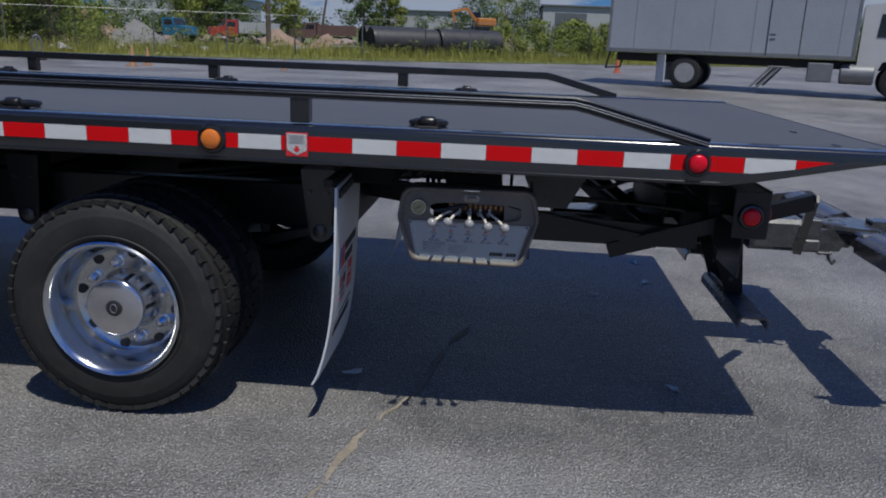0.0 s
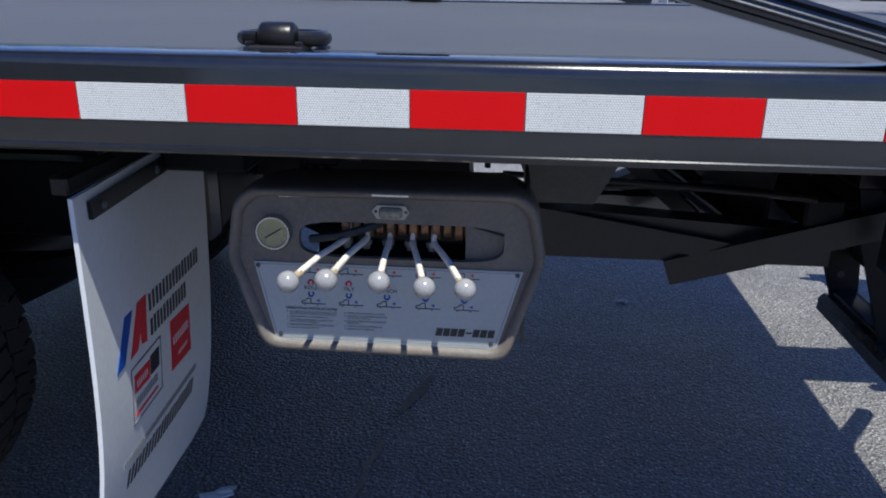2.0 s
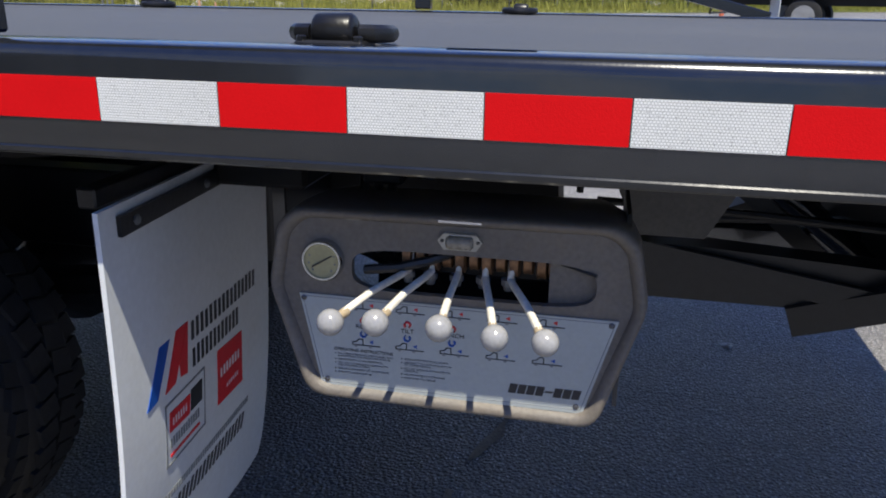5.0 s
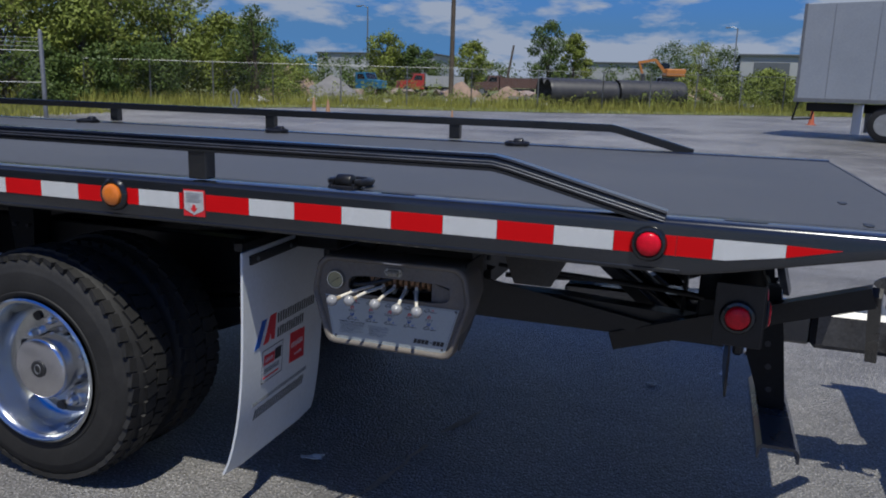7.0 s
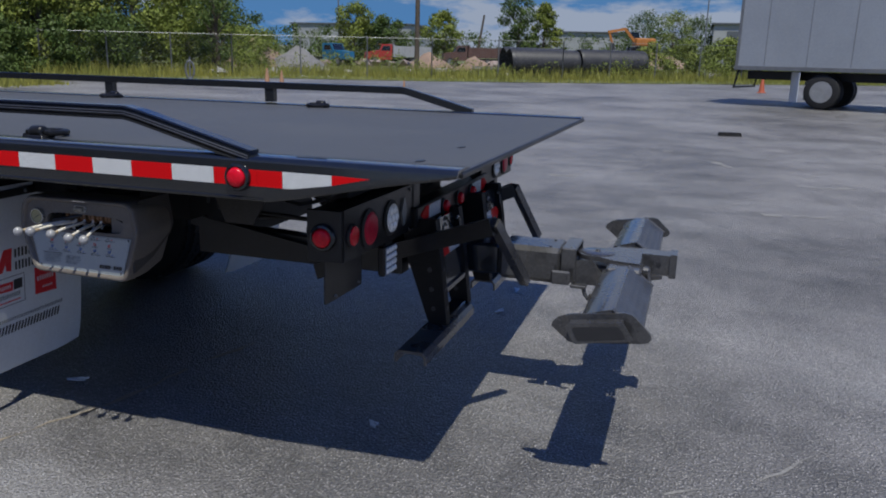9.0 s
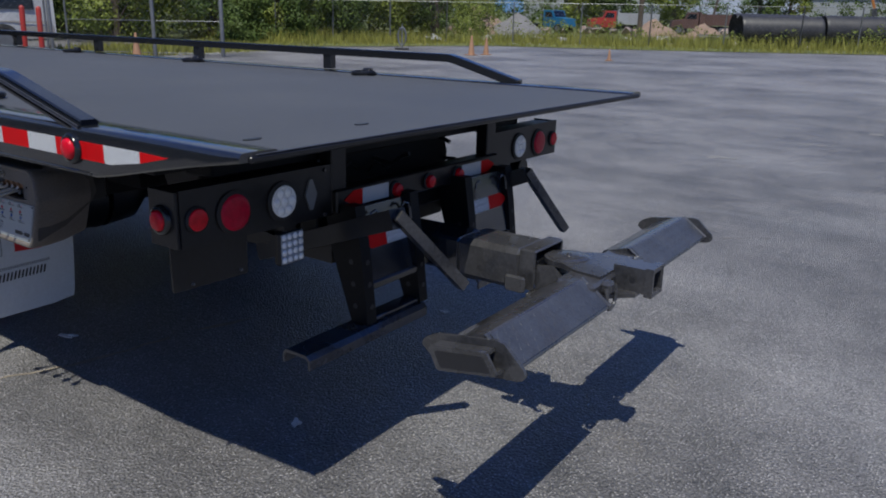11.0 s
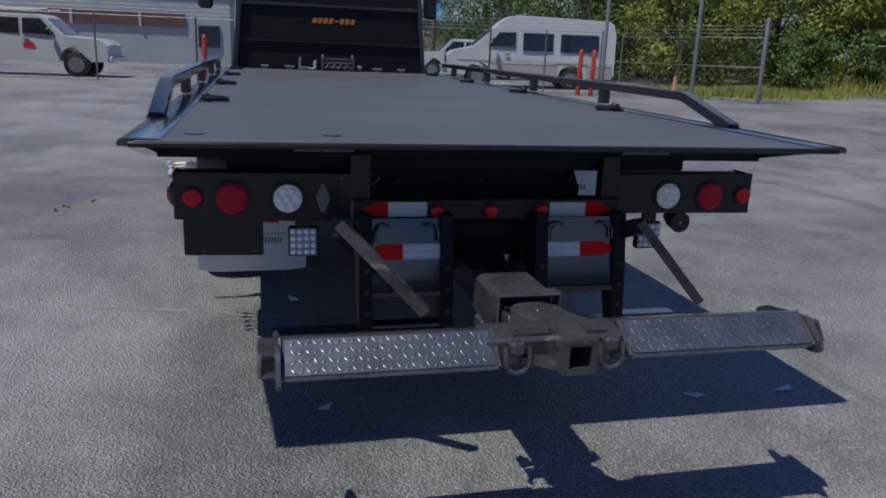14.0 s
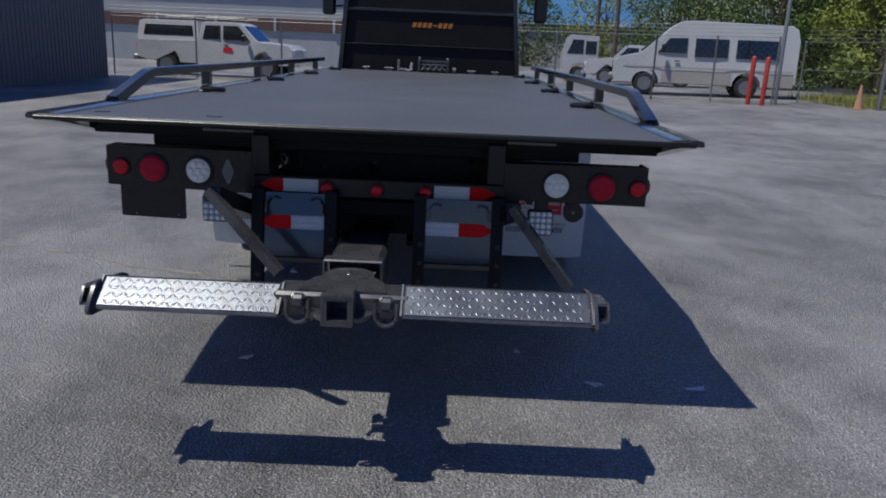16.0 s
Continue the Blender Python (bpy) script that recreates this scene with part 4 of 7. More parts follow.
def flap_mesh():
    g = Shape()
    n, k = 14, 6
    grid = {}
    for lay, dx in ((0, 0.0), (1, -0.008)):
        for i in range(n + 1):
            for j in range(k + 1):
                u = FW * j / k
                z = 0.945 - 0.780 * i / n
                cut = 0.012 if i == n and j in (0, k) else 0
                grid[lay, i, j] = g.bm.verts.new((flap_x(u, z) + dx, u, z + cut))
    for i in range(n):
        for j in range(k):
            for lay in (0, 1):
                g.bm.faces.new([grid[lay, a, b] for a, b in ((i, j), (i + 1, j), (i + 1, j + 1), (i, j + 1))])
    for i in range(n):
        for j in (0, k):
            g.bm.faces.new([grid[q] for q in ((0, i, j), (0, i + 1, j), (1, i + 1, j), (1, i, j))])
    for j in range(k):
        for i in (0, n):
            g.bm.faces.new([grid[q] for q in ((0, i, j), (0, i, j + 1), (1, i, j + 1), (1, i, j))])
    return g.mesh("mud_flap")


FLAP_MESH = flap_mesh()


def on_flap(parent, name, poly, material):
    """A print on the rear face of the flap, from (across, height) points."""
    g = Shape()
    fr = [g.bm.verts.new((flap_x(u, z) + 0.0014, u, z)) for u, z in poly]
    bk = [g.bm.verts.new((flap_x(u, z) - 0.0008, u, z)) for u, z in poly]
    n = len(poly)
    g.bm.faces.new(fr)
    g.bm.faces.new(list(reversed(bk)))
    for i in range(n):
        g.bm.faces.new((fr[i], fr[(i + 1) % n], bk[(i + 1) % n], bk[i]))
    return part(name, g, material, parent, smooth=0)


def bars(parent, name, u0, u1, z0, height, count, material, fill=0.5, lean=0.0, fall=0.0):
    """A line of writing as plain bars; lean slants them, fall lowers the line towards its end."""
    w = (u1 - u0) / count
    for k in range(count):
        u, z = u0 + w * k, z0 - fall * k / count
        tall = height * (1.0 if k % 3 else 0.94)
        on_flap(parent, name, [(u, z), (u + w * fill, z), (u + w * fill + lean * tall, z + tall), (u + lean * tall, z + tall)], material)


def flap_frame(parent, u0, u1, z0, z1, t, material):
    for poly in ([(u0, z0), (u1, z0), (u1, z0 + t), (u0, z0 + t)], [(u0, z1 - t), (u1, z1 - t), (u1, z1), (u0, z1)],
                 [(u0, z0), (u0 + t, z0), (u0 + t, z1), (u0, z1)], [(u1 - t, z0), (u1, z0), (u1, z1), (u1 - t, z1)]):
        on_flap(parent, "printed_frame", poly, material)


for fy in (0.060, W - 0.665):
    fl = part("mud_flap", FLAP_MESH, FLAP, truck, "white plastic mud flap with printed lettering blocks", pose(0, fy, 0))
    part("flap_bracket", Shape().hull([(flap_x(u, 0.92) + d, u, z) for u in (0.04, 0.58) for z in (0.900, 0.930) for d in (0.001, 0.008)]), BLACK_MATT, fl)
    part("flap_hanger", Shape().box((-0.425, 0.03, 0.940), (-0.395, 0.60, 0.97), 0.003), BLACK_MATT, fl)
    for ub in (0.08, 0.31, 0.54):
        part("flap_bolt", Shape().lathe((flap_x(ub, 0.915) + 0.007, ub, 0.915), (flap_x(ub, 0.915) + 0.013, ub, 0.915), [(0, 0.008), (0.7, 0.008), (1, 0.005)], 6), GALV, fl)
    on_flap(fl, "printed_mark", [(0.072, 0.600), (0.106, 0.604), (0.156, 0.690), (0.122, 0.690)], DECAL_BLUE)
    on_flap(fl, "printed_mark", [(0.132, 0.601), (0.167, 0.604), (0.216, 0.694), (0.180, 0.694)], DECAL_RED)
    on_flap(fl, "printed_mark", [(0.186, 0.606), (0.210, 0.601), (0.221, 0.694), (0.2175, 0.694), (0.184, 0.632)], DECAL_RED)
    bars(fl, "lettering_bar", 0.232, 0.530, 0.653, 0.036, 16, PRINT_HOLE_BLACK, 0.50, 0.06, 0.006)
    bars(fl, "lettering_bar", 0.232, 0.440, 0.601, 0.036, 12, PRINT_HOLE_BLACK, 0.50, 0.06, 0.004)
    on_flap(fl, "printed_panel", [(0.332, 0.467), (0.452, 0.459), (0.448, 0.575), (0.332, 0.583)], DECAL_RED)
    bars(fl, "lettering_bar", 0.344, 0.440, 0.522, 0.020, 7, FLAP, 0.5)
    bars(fl, "lettering_bar", 0.372, 0.432, 0.486, 0.009, 6, FLAP, 0.5)
    flap_frame(fl, 0.128, 0.276, 0.460, 0.580, 0.003, DECAL_GREY)
    on_flap(fl, "printed_panel", [(0.140, 0.524), (0.212, 0.519), (0.216, 0.557), (0.142, 0.560)], DECAL_RED)
    on_flap(fl, "printed_panel", [(0.218, 0.521), (0.262, 0.521), (0.264, 0.562), (0.220, 0.562)], PRINT_HOLE_BLACK)
    bars(fl, "lettering_bar", 0.150, 0.206, 0.532, 0.015, 6, FLAP, 0.5)
    bars(fl, "lettering_bar", 0.142, 0.254, 0.492, 0.018, 12, DECAL_GREY, 0.45)
    bars(fl, "lettering_bar", 0.142, 0.254, 0.474, 0.006, 16, DECAL_RED, 0.6)
    bars(fl, "lettering_bar", 0.086, 0.490, 0.393, 0.014, 42, DECAL_GREY, 0.42, 0.0, 0.003)
    bars(fl, "lettering_bar", 0.100, 0.470, 0.339, 0.038, 22, PRINT_HOLE_BLACK, 0.46, 0.22)

# control station
cp_out = [(-0.126, 0.953), (0.310, 0.957), (0.338, 0.934), (0.354, 0.848), (0.303, 0.685), (0.286, 0.672), (-0.096, 0.675), (-0.116, 0.688), (-0.166, 0.838), (-0.152, 0.928)]


def rounded(poly, cut):
    """Cuts each corner twice, by a fixed length."""
    for c in (cut, cut * 0.45):
        out = []
        for (x0, z0), (x1, z1) in zip(poly, poly[1:] + poly[:1]):
            k = min(0.3, c / (math.hypot(x1 - x0, z1 - z0) + 1e-6))
            out += [(x0 + (x1 - x0) * k, z0 + (z1 - z0) * k), (x1 + (x0 - x1) * k, z1 + (z0 - z1) * k)]
        poly = out
    return poly


cp_out = rounded(cp_out, 0.008)


def inset(poly, k, cx=0.097, cz=0.83):
    return [(cx + (x - cx) * (1 - k / abs(0.25)), cz + (z - cz) * (1 - k / 0.137)) for x, z in poly]


def face_y(z):
    return 0.130 + (z - 0.70) * 0.055


def shell(side):
    f = (lambda y: y) if side == 0 else mir
    g = Shape()
    loops = []
    for k, dy in ((0.020, 0.20), (0.004, 0.11), (0.0, 0.05), (0.0, 0.006), (0.0015, -0.006), (0.004, -0.0105), (0.008, -0.0115), (0.013, -0.009), (0.017, -0.002), (0.018, 0.001)):
        poly = inset(cp_out, k)
        loops.append([g.bm.verts.new((x, f(face_y(z) + dy), z)) for x, z in poly])
    n = len(cp_out)
    for a, b in zip(loops, loops[1:]):
        for i in range(n):
            g.bm.faces.new((a[i], a[(i + 1) % n], b[(i + 1) % n], b[i]))
    return g.mesh("control_station", 75)


def face_with_slot(side):
    """The sunk face of the station with its long rounded opening."""
    f = (lambda y: y) if side == 0 else mir
    outer = inset(cp_out, 0.018)
    N = 48
    slot = []
    for i in range(N):
        a = 2 * math.pi * i / N
        cx, cz, hx, hz = 0.120, 0.869, 0.166, 0.030
        ex = math.copysign(abs(math.cos(a)) ** 0.35, math.cos(a)) * hx
        ez = math.copysign(abs(math.sin(a)) ** 0.6, math.sin(a)) * hz
        slot.append((cx + ex, cz + ez))
    def cast(poly, d):
        best = None
        for (x0, z0), (x1, z1) in zip(poly, poly[1:] + poly[:1]):
            e = Vector((x1 - x0, z1 - z0))
            den = d.x * e.y - d.y * e.x
            if abs(den) < 1e-9:
                continue
            w = Vector((x0 - 0.120, z0 - 0.869))
            t = (w.x * e.y - w.y * e.x) / den
            u = (w.x * d.y - w.y * d.x) / den
            if t > 0 and -1e-6 <= u <= 1 + 1e-6:
                best = t if best is None else min(best, t)
        return (0.120 + d.x * best, 0.869 + d.y * best)
    rays = [Vector((x - 0.120, z - 0.869)) for x, z in slot + outer]
    rays.sort(key=lambda d: math.atan2(d.y, d.x))
    ring = [cast(outer, d) for d in rays]
    slot = [cast(slot, d) for d in rays]
    N = len(rays)
    g = Shape()
    o = [g.bm.verts.new((x, f(face_y(z)), z)) for x, z in ring]
    m_ = [g.bm.verts.new((x, f(face_y(z)), z)) for x, z in slot]
    b = [g.bm.verts.new((x, f(face_y(z) + 0.012), z)) for x, z in slot]
    for a1, a2 in ((o, m_), (m_, b)):
        for i in range(N):
            g.bm.faces.new((a1[i], a1[(i + 1) % N], a2[(i + 1) % N], a2[i]))
    return g.mesh("panel_face", 40)


def fp(x, z, lift, side):
    y = face_y(z) - lift
    return (x, y if side == 0 else mir(y), z)


KX = (-0.022, 0.034, 0.107, 0.172, 0.231)
KY = (-0.016, -0.018, -0.003, 0.005, 0.010)
KZ = (0.857, 0.863, 0.857, 0.848, 0.846)
LX = (0.031, 0.063, 0.100, 0.137, 0.172)


def control_station(side):
    f = (lambda y: y) if side == 0 else mir
    st = part("control_station", shell(side), PANEL, truck, "charcoal plastic control station with five levers")
    part("panel_face", face_with_slot(side), PANEL, st)
    pl = part("instruction_plate", Shape().hull([fp(x, z, l, side) for x, z in ((-0.122, 0.828), (0.318, 0.828), (0.280, 0.692), (-0.090, 0.692)) for l in (-0.001, 0.003)]), PLATE, st, "pale metal instruction plate", smooth=0)
    for x, z in ((-0.115, 0.822), (0.309, 0.822), (0.271, 0.702), (-0.082, 0.702)):
        part("rivet", Shape().lathe(fp(x, z, 0.002, side), fp(x, z, 0.0055, side), [(0, 0.004), (0.6, 0.004), (1, 0.002)], 10), STEEL_DARK, pl)

    def print_box(x0, x1, z0, z1, m):
        part("print_line", Shape().hull([fp(x, z, l, side) for x in (x0, x1) for z in (z0, z1) for l in (0.0028, 0.0036)]), m, pl, smooth=0)
    # thin border round the plate
    for a, b in (((-0.117, 0.8245), (0.3135, 0.8245)), ((0.2770, 0.6975), (-0.0875, 0.6975)), ((0.3135, 0.8245), (0.2770, 0.6975)), ((-0.117, 0.8245), (-0.0875, 0.6975))):
        g = Shape()
        g.sweep([fp(*a, 0.003, side), fp(*b, 0.003, side)], 0.0005, 4)
        part("border_line", g, DECAL_GREY, pl)
    # lever legends with small arrows and truck sketches
    tilt = math.degrees(math.atan(0.03))
    words = ("ROLL", "TILT", "WINCH", "TOW", "TOW")
    for i, x in enumerate((-0.028, 0.035, 0.098, 0.162, 0.225)):
        z = 0.786
        rot = pose(*fp(x, z, 0.0034, side), 90 - tilt, 0, 0) if side == 0 else pose(*fp(x, z, 0.0034, side), 90 - tilt, 0, 180)
        lettering("lettering", words[i], 0.0085, rot, PRINT_HOLE_BLACK, pl, stretch=1.15)
        for zc, m, sgn in ((0.7955, DECAL_RED, 1), (0.7755, DECAL_BLUE, -1)):
            g = Shape()
            pts = []
            for k in range(9):
                a = math.pi * (-0.3 + 1.6 * k / 8)
                pts.append(fp(x + 0.0042 * math.cos(a), zc + sgn * 0.0042 * math.sin(a), 0.0036, side))
            g.sweep(pts, 0.0016, 6)
            part("arrow_symbol", g, m, pl)
        for zc in (0.8125, 0.7585):
            sk = x + 0.002
            for a, b in (((sk - 0.018, zc), (sk + 0.022, zc)), ((sk - 0.018, zc), (sk - 0.018, zc + 0.004)), ((sk - 0.018, zc + 0.004), (sk - 0.012, zc + 0.005)),
                         ((sk - 0.012, zc + 0.005), (sk - 0.009, zc + 0.009)), ((sk - 0.009, zc + 0.009), (sk - 0.003, zc + 0.009)), ((sk - 0.003, zc + 0.009), (sk - 0.003, zc))):
                part("sketch_line", Shape().sweep([fp(*a, 0.0032, side), fp(*b, 0.0032, side)], 0.0008, 4), PRINT_HOLE_BLACK, pl)
            for wx in (-0.013, 0.008):
                part("sketch_line", Shape().lathe(fp(sk + wx, zc - 0.001, 0.003, side), fp(sk + wx, zc - 0.001, 0.0038, side), [(0, 0.0024), (1, 0.0024)], 10), DECAL_GREY, pl)
            part("sketch_arrow", Shape().hull([fp(sk + 0.006, zc + 0.006, 0.0036, side), fp(sk + 0.012, zc + 0.009, 0.0036, side), fp(sk + 0.012, zc + 0.003, 0.0036, side), fp(sk + 0.010, zc + 0.006, 0.0030, side)]), DECAL_RED if zc > 0.8 else DECAL_BLUE, pl, smooth=0)
    rot = pose(*fp(-0.072, 0.7495, 0.0034, side), 90 - tilt, 0, 0) if side == 0 else pose(*fp(0.265, 0.7515, 0.0034, side), 90 - tilt, 0, 180)
    lettering("lettering", "OPERATING INSTRUCTIONS", 0.0062, rot, PRINT_HOLE_BLACK, pl, "LEFT", 1.1)
    left_lines = ("ALL OPERATORS SHOULD BE TRAINED AND", "UNDERSTAND THE OPERATOR'S MANUAL.", "*ASSURE SAFETY OF ALL PERSONNEL.", "*TILT ONLY WHEN DECAL ALIGNS WITH",
                  "FIRST CONTROL HANDLE.", "*ASSURE ENGAGEMENT OF WINCH DRUM", "*CAPACITY LOADS MUST BE")
    right_lines = ("*ADEQUATELY SECURE ALL LOADS.", "*USE SAFETY CHAIN FROM SUBFRAME", "TO TOWED VEHICLE.", "*DO NOT OPERATE IF DAMAGED OR", "DEFECTIVE.", "*ASSURE PROPER MAINTENANCE.", "*DISENGAGE PTO BEFORE")
    for x0, z0, lines in ((-0.066, 0.7432, left_lines), (0.031, 0.7445, right_lines)):
        z = z0
        for k, text in enumerate(lines):
            if k and text[0] == "*":
                z -= 0.0017
            words_ = text.lstrip("*")
            rot = pose(*fp(x0, z, 0.0034, side), 90 - tilt, 0, 0) if side == 0 else pose(*fp(x0, z, 0.0034, side), 90 - tilt, 0, 180)
            lettering("lettering", words_, 0.0036, rot, DECAL_GREY, pl, "LEFT", 1.12)
            if text[0] == "*" or k == 0:
                print_box(x0 - 0.0042, x0 - 0.0026, z - 0.0008, z + 0.0008, PRINT_HOLE_BLACK)
            z -= 0.0036
    # maker's mark, kept as a plain dark shape
    for k in range(8):
        x0 = 0.178 + 0.0122 * k
        za, zb = (0.712, 0.7255) if k != 4 else (0.7175, 0.7200)
        part("maker_mark", Shape().hull([fp(x0 + (0.0030 if z == zb else 0) + w, z, l, side) for w in (0, 0.0108) for z in (za, zb) for l in (0.0028, 0.0036)]), PRINT_HOLE_BLACK, pl, smooth=0)
    # gauge
    gc = (-0.086, 0.879)
    ga = part("pressure_gauge", Shape().lathe(fp(*gc, -0.004, side), fp(*gc, 0.012, side), [(0, 0.030), (0.7, 0.030), (1, 0.0275), (1, 0.025), (0.75, 0.0245)], 36), ALU, st, "round pressure gauge with a yellowed dial")
    part("dial", Shape().lathe(fp(*gc, 0.004, side), fp(*gc, 0.0085, side), [(0, 0.0245), (1, 0.0245)], 32), DIAL, ga)
    part("needle", Shape().sweep([fp(gc[0] - 0.014, gc[1] - 0.009, 0.0095, side), fp(gc[0] + 0.014, gc[1] + 0.008, 0.0095, side)], 0.0011, 5), PRINT_HOLE_BLACK, ga)
    for k in range(9):
        a = math.radians(225 - 270 * k / 8)
        part("dial_mark", Shape().lathe(fp(gc[0] + 0.019 * math.cos(a), gc[1] + 0.019 * math.sin(a), 0.008, side), fp(gc[0] + 0.019 * math.cos(a), gc[1] + 0.019 * math.sin(a), 0.0092, side), [(0, 0.0014), (1, 0.0014)], 6), DECAL_GREY, ga)
    # work lamp over the opening
    lc = (0.105, 0.920)
    la = part("panel_lamp", Shape().hull([fp(lc[0] + x, lc[1] + z, l, side) for x, z in ((-0.030, 0), (-0.022, 0.010), (0.022, 0.010), (0.030, 0), (0.022, -0.012), (-0.022, -0.012)) for l in (0, 0.006)]), LAMP_FRAME, st, "small plated work lamp with a yellowed glass")
    part("lamp_glass", Shape().lathe(fp(lc[0] - 0.018, lc[1] - 0.001, 0.007, side), fp(lc[0] + 0.018, lc[1] - 0.001, 0.007, side), [(0, 0.006), (0.08, 0.009), (0.92, 0.009), (1, 0.006)], 14), PANEL_LAMP, la)
    for sx in (-1, 1):
        part("screw", Shape().lathe(fp(lc[0] + sx * 0.024, lc[1], 0.005, side), fp(lc[0] + sx * 0.024, lc[1], 0.008, side), [(0, 0.003), (1, 0.002)], 8), STEEL_DARK, la)
    part("lamp_hood", Shape().hull([fp(lc[0] + x, 0.946 + z, l, side) for x in (-0.029, 0.029) for z in (0, 0.003) for l in (-0.002, 0.012)]), CHROME, la)
    # valve block behind the opening and the levers
    vb = part("valve_block", Shape().box((0.015, min(f(0.195), f(0.25)), 0.850), (0.222, max(f(0.195), f(0.25)), 0.910), 0.004), BLACK_MATT, st, "oily valve block with rusty spool caps")
    for k in range(11):
        xk = 0.020 + 0.0185 * k
        rad = 0.0235 if k % 2 == 0 else 0.0185
        part("valve_section", Shape().lathe((xk, f(0.180), 0.886), (xk + 0.0145, f(0.180), 0.886), [(0, rad * 0.8), (0.12, rad), (0.5, rad * 0.94), (0.88, rad), (1, rad * 0.8)], 18), BRASS, vb)
    for k in range(5):
        part("spool_pin", Shape().lathe((LX[k] - 0.004, f(0.168), 0.862), (LX[k] - 0.004, f(0.168), 0.846), [(0, 0.010), (0.5, 0.010), (0.55, 0.007), (1, 0.006)], 10), GALV, vb)
    part("end_cap", Shape().lathe((0.222, f(0.180), 0.886), (0.236, f(0.180), 0.886), [(0, 0.022), (0.8, 0.022), (1, 0.016)], 16), BRASS, vb)
    for k, (kx, lx) in enumerate(zip(KX, LX)):
        knob_y, zk = KY[k], KZ[k]
        end = Vector((kx, knob_y, zk))
        bend = Vector((lx, 0.158, 0.864 + 0.004 * (k < 3)))
        way = [Vector((lx, 0.172, 0.905)), Vector((lx, 0.164, 0.880)), bend, bend.lerp(end, 0.12), bend.lerp(end, 0.5) + Vector((0, 0, 0.004)), end]
        flip = lambda v: (v.x, f(v.y), v.z)
        lv = part("lever", Shape().sweep([flip(v) for v in way], 0.0050, 10), LEVER, st, "bent plated control lever")
        part("lever_sleeve", Shape().sweep([flip(bend.lerp(end, 0.82)), flip(bend.lerp(end, 0.95))], 0.0062, 12), SLEEVE, lv, "cream plastic sleeve")
        part("knob", Shape().ball(flip(end), 0.0163, 28), KNOB, lv, "worn white ball knob")
    part("slot_cover", Shape().hull([fp(x, z, l, side) for x, z in ((0.224, 0.838), (0.292, 0.838), (0.292, 0.902), (0.224, 0.902)) for l in (-0.014, -0.018)]), PANEL, st)
    part("valve_cable", Shape().sweep([(0.21, f(0.17), 0.895), (0.25, f(0.15), 0.893), (0.285, f(0.135), 0.888)], 0.0022, 6), HOSE, st)
    for k in range(4):
        part("hydraulic_hose", Shape().sweep([(-0.03 + 0.014 * k + 0.035 * math.cos(a), f(0.20 + 0.02 * k), 0.875 + 0.03 * math.sin(a)) for a in [0.3 + 0.45 * i for i in range(7)]], 0.008, 8), HOSE, st)
    part("hydraulic_hose", Shape().sweep([(-0.03, f(0.15), 0.865), (0.02, f(0.145), 0.874), (0.06, f(0.15), 0.885), (0.09, f(0.17), 0.892)], 0.007, 8), HOSE, st)
    part("mount_box", Shape().prism([(-0.055, 1.05), (0.196, 1.05), (0.212, 0.80), (-0.020, 0.80)], "y", *sorted((f(0.62), f(0.80)))), UNDER, st)
    part("valve_backplate", Shape().box((-0.045, min(f(0.262), f(0.268)), 0.790), (0.300, max(f(0.262), f(0.268)), 0.915), 0.002), UNDER, st)
    for k in range(3):
        part("hydraulic_hose", Shape().sweep([(-0.075 + 0.022 * k, f(0.30), 0.96), (-0.062 + 0.020 * k, f(0.25), 0.905), (-0.055 + 0.026 * k, f(0.22), 0.868), (-0.02 + 0.02 * k, f(0.25), 0.84)], 0.0075, 8), HOSE, st)
    part("station_hanger", Shape().box((-0.06, min(f(0.24), f(0.27)), 0.965), (0.0, max(f(0.24), f(0.27)), 1.055), 0.004), UNDER, st)
    part("side_plate", Shape().prism([(f(y), z) for y, z in ((0.135, 0.705), (0.150, 0.930), (0.185, 0.960), (0.345, 0.960), (0.365, 0.850), (0.345, 0.815), (0.240, 0.745))], "x", 0.318, 0.324), DUSTY_BOUNCE, st, "dusty black side bracket plate, greyed by painted bounce light", smooth=0)


control_station(0)


# rear lamp panels
def rear_lamp(parent, y, z, r, lens, label, x=1.145):
    gm = part("lamp_grommet", Shape().lathe((x - 0.004, y, z), (x + 0.010, y, z), [(0, r * 1.2), (0.7, r * 1.2), (1, r * 1.04)], 36), RUBBER, parent)
    part("lens", Shape().lathe((x, y, z), (x + 0.016, y, z), [(0, r), (0.6, r), (0.85, r * 0.93), (1, r * 0.75)], 36), lens, gm, label)
    return gm


def led_lamp(parent, y, z, r, x=1.145):
    gm = part("lamp_grommet", Shape().lathe((x - 0.004, y, z), (x + 0.010, y, z), [(0, r * 1.25), (0.7, r * 1.25), (1, r * 1.04)], 36), RUBBER, parent)
    part("lens", Shape().lathe((x, y, z), (x + 0.0135, y, z), [(0, r), (0.8, r), (1, r * 0.95)], 36), LENS_CLEAR, gm, "clear reversing lens")
    for k in range(7):
        a = math.pi / 3 * k
        d = 0 if k == 6 else r * 0.62
        part("led_cell", Shape().lathe((x + 0.0125, y + d * math.cos(a), z + d * math.sin(a)), (x + 0.0205, y + d * math.cos(a), z + d * math.sin(a)), [(0, r * 0.28), (0.35, r * 0.26), (0.75, r * 0.17), (1, r * 0.03)], 16), LED, gm, smooth=80)


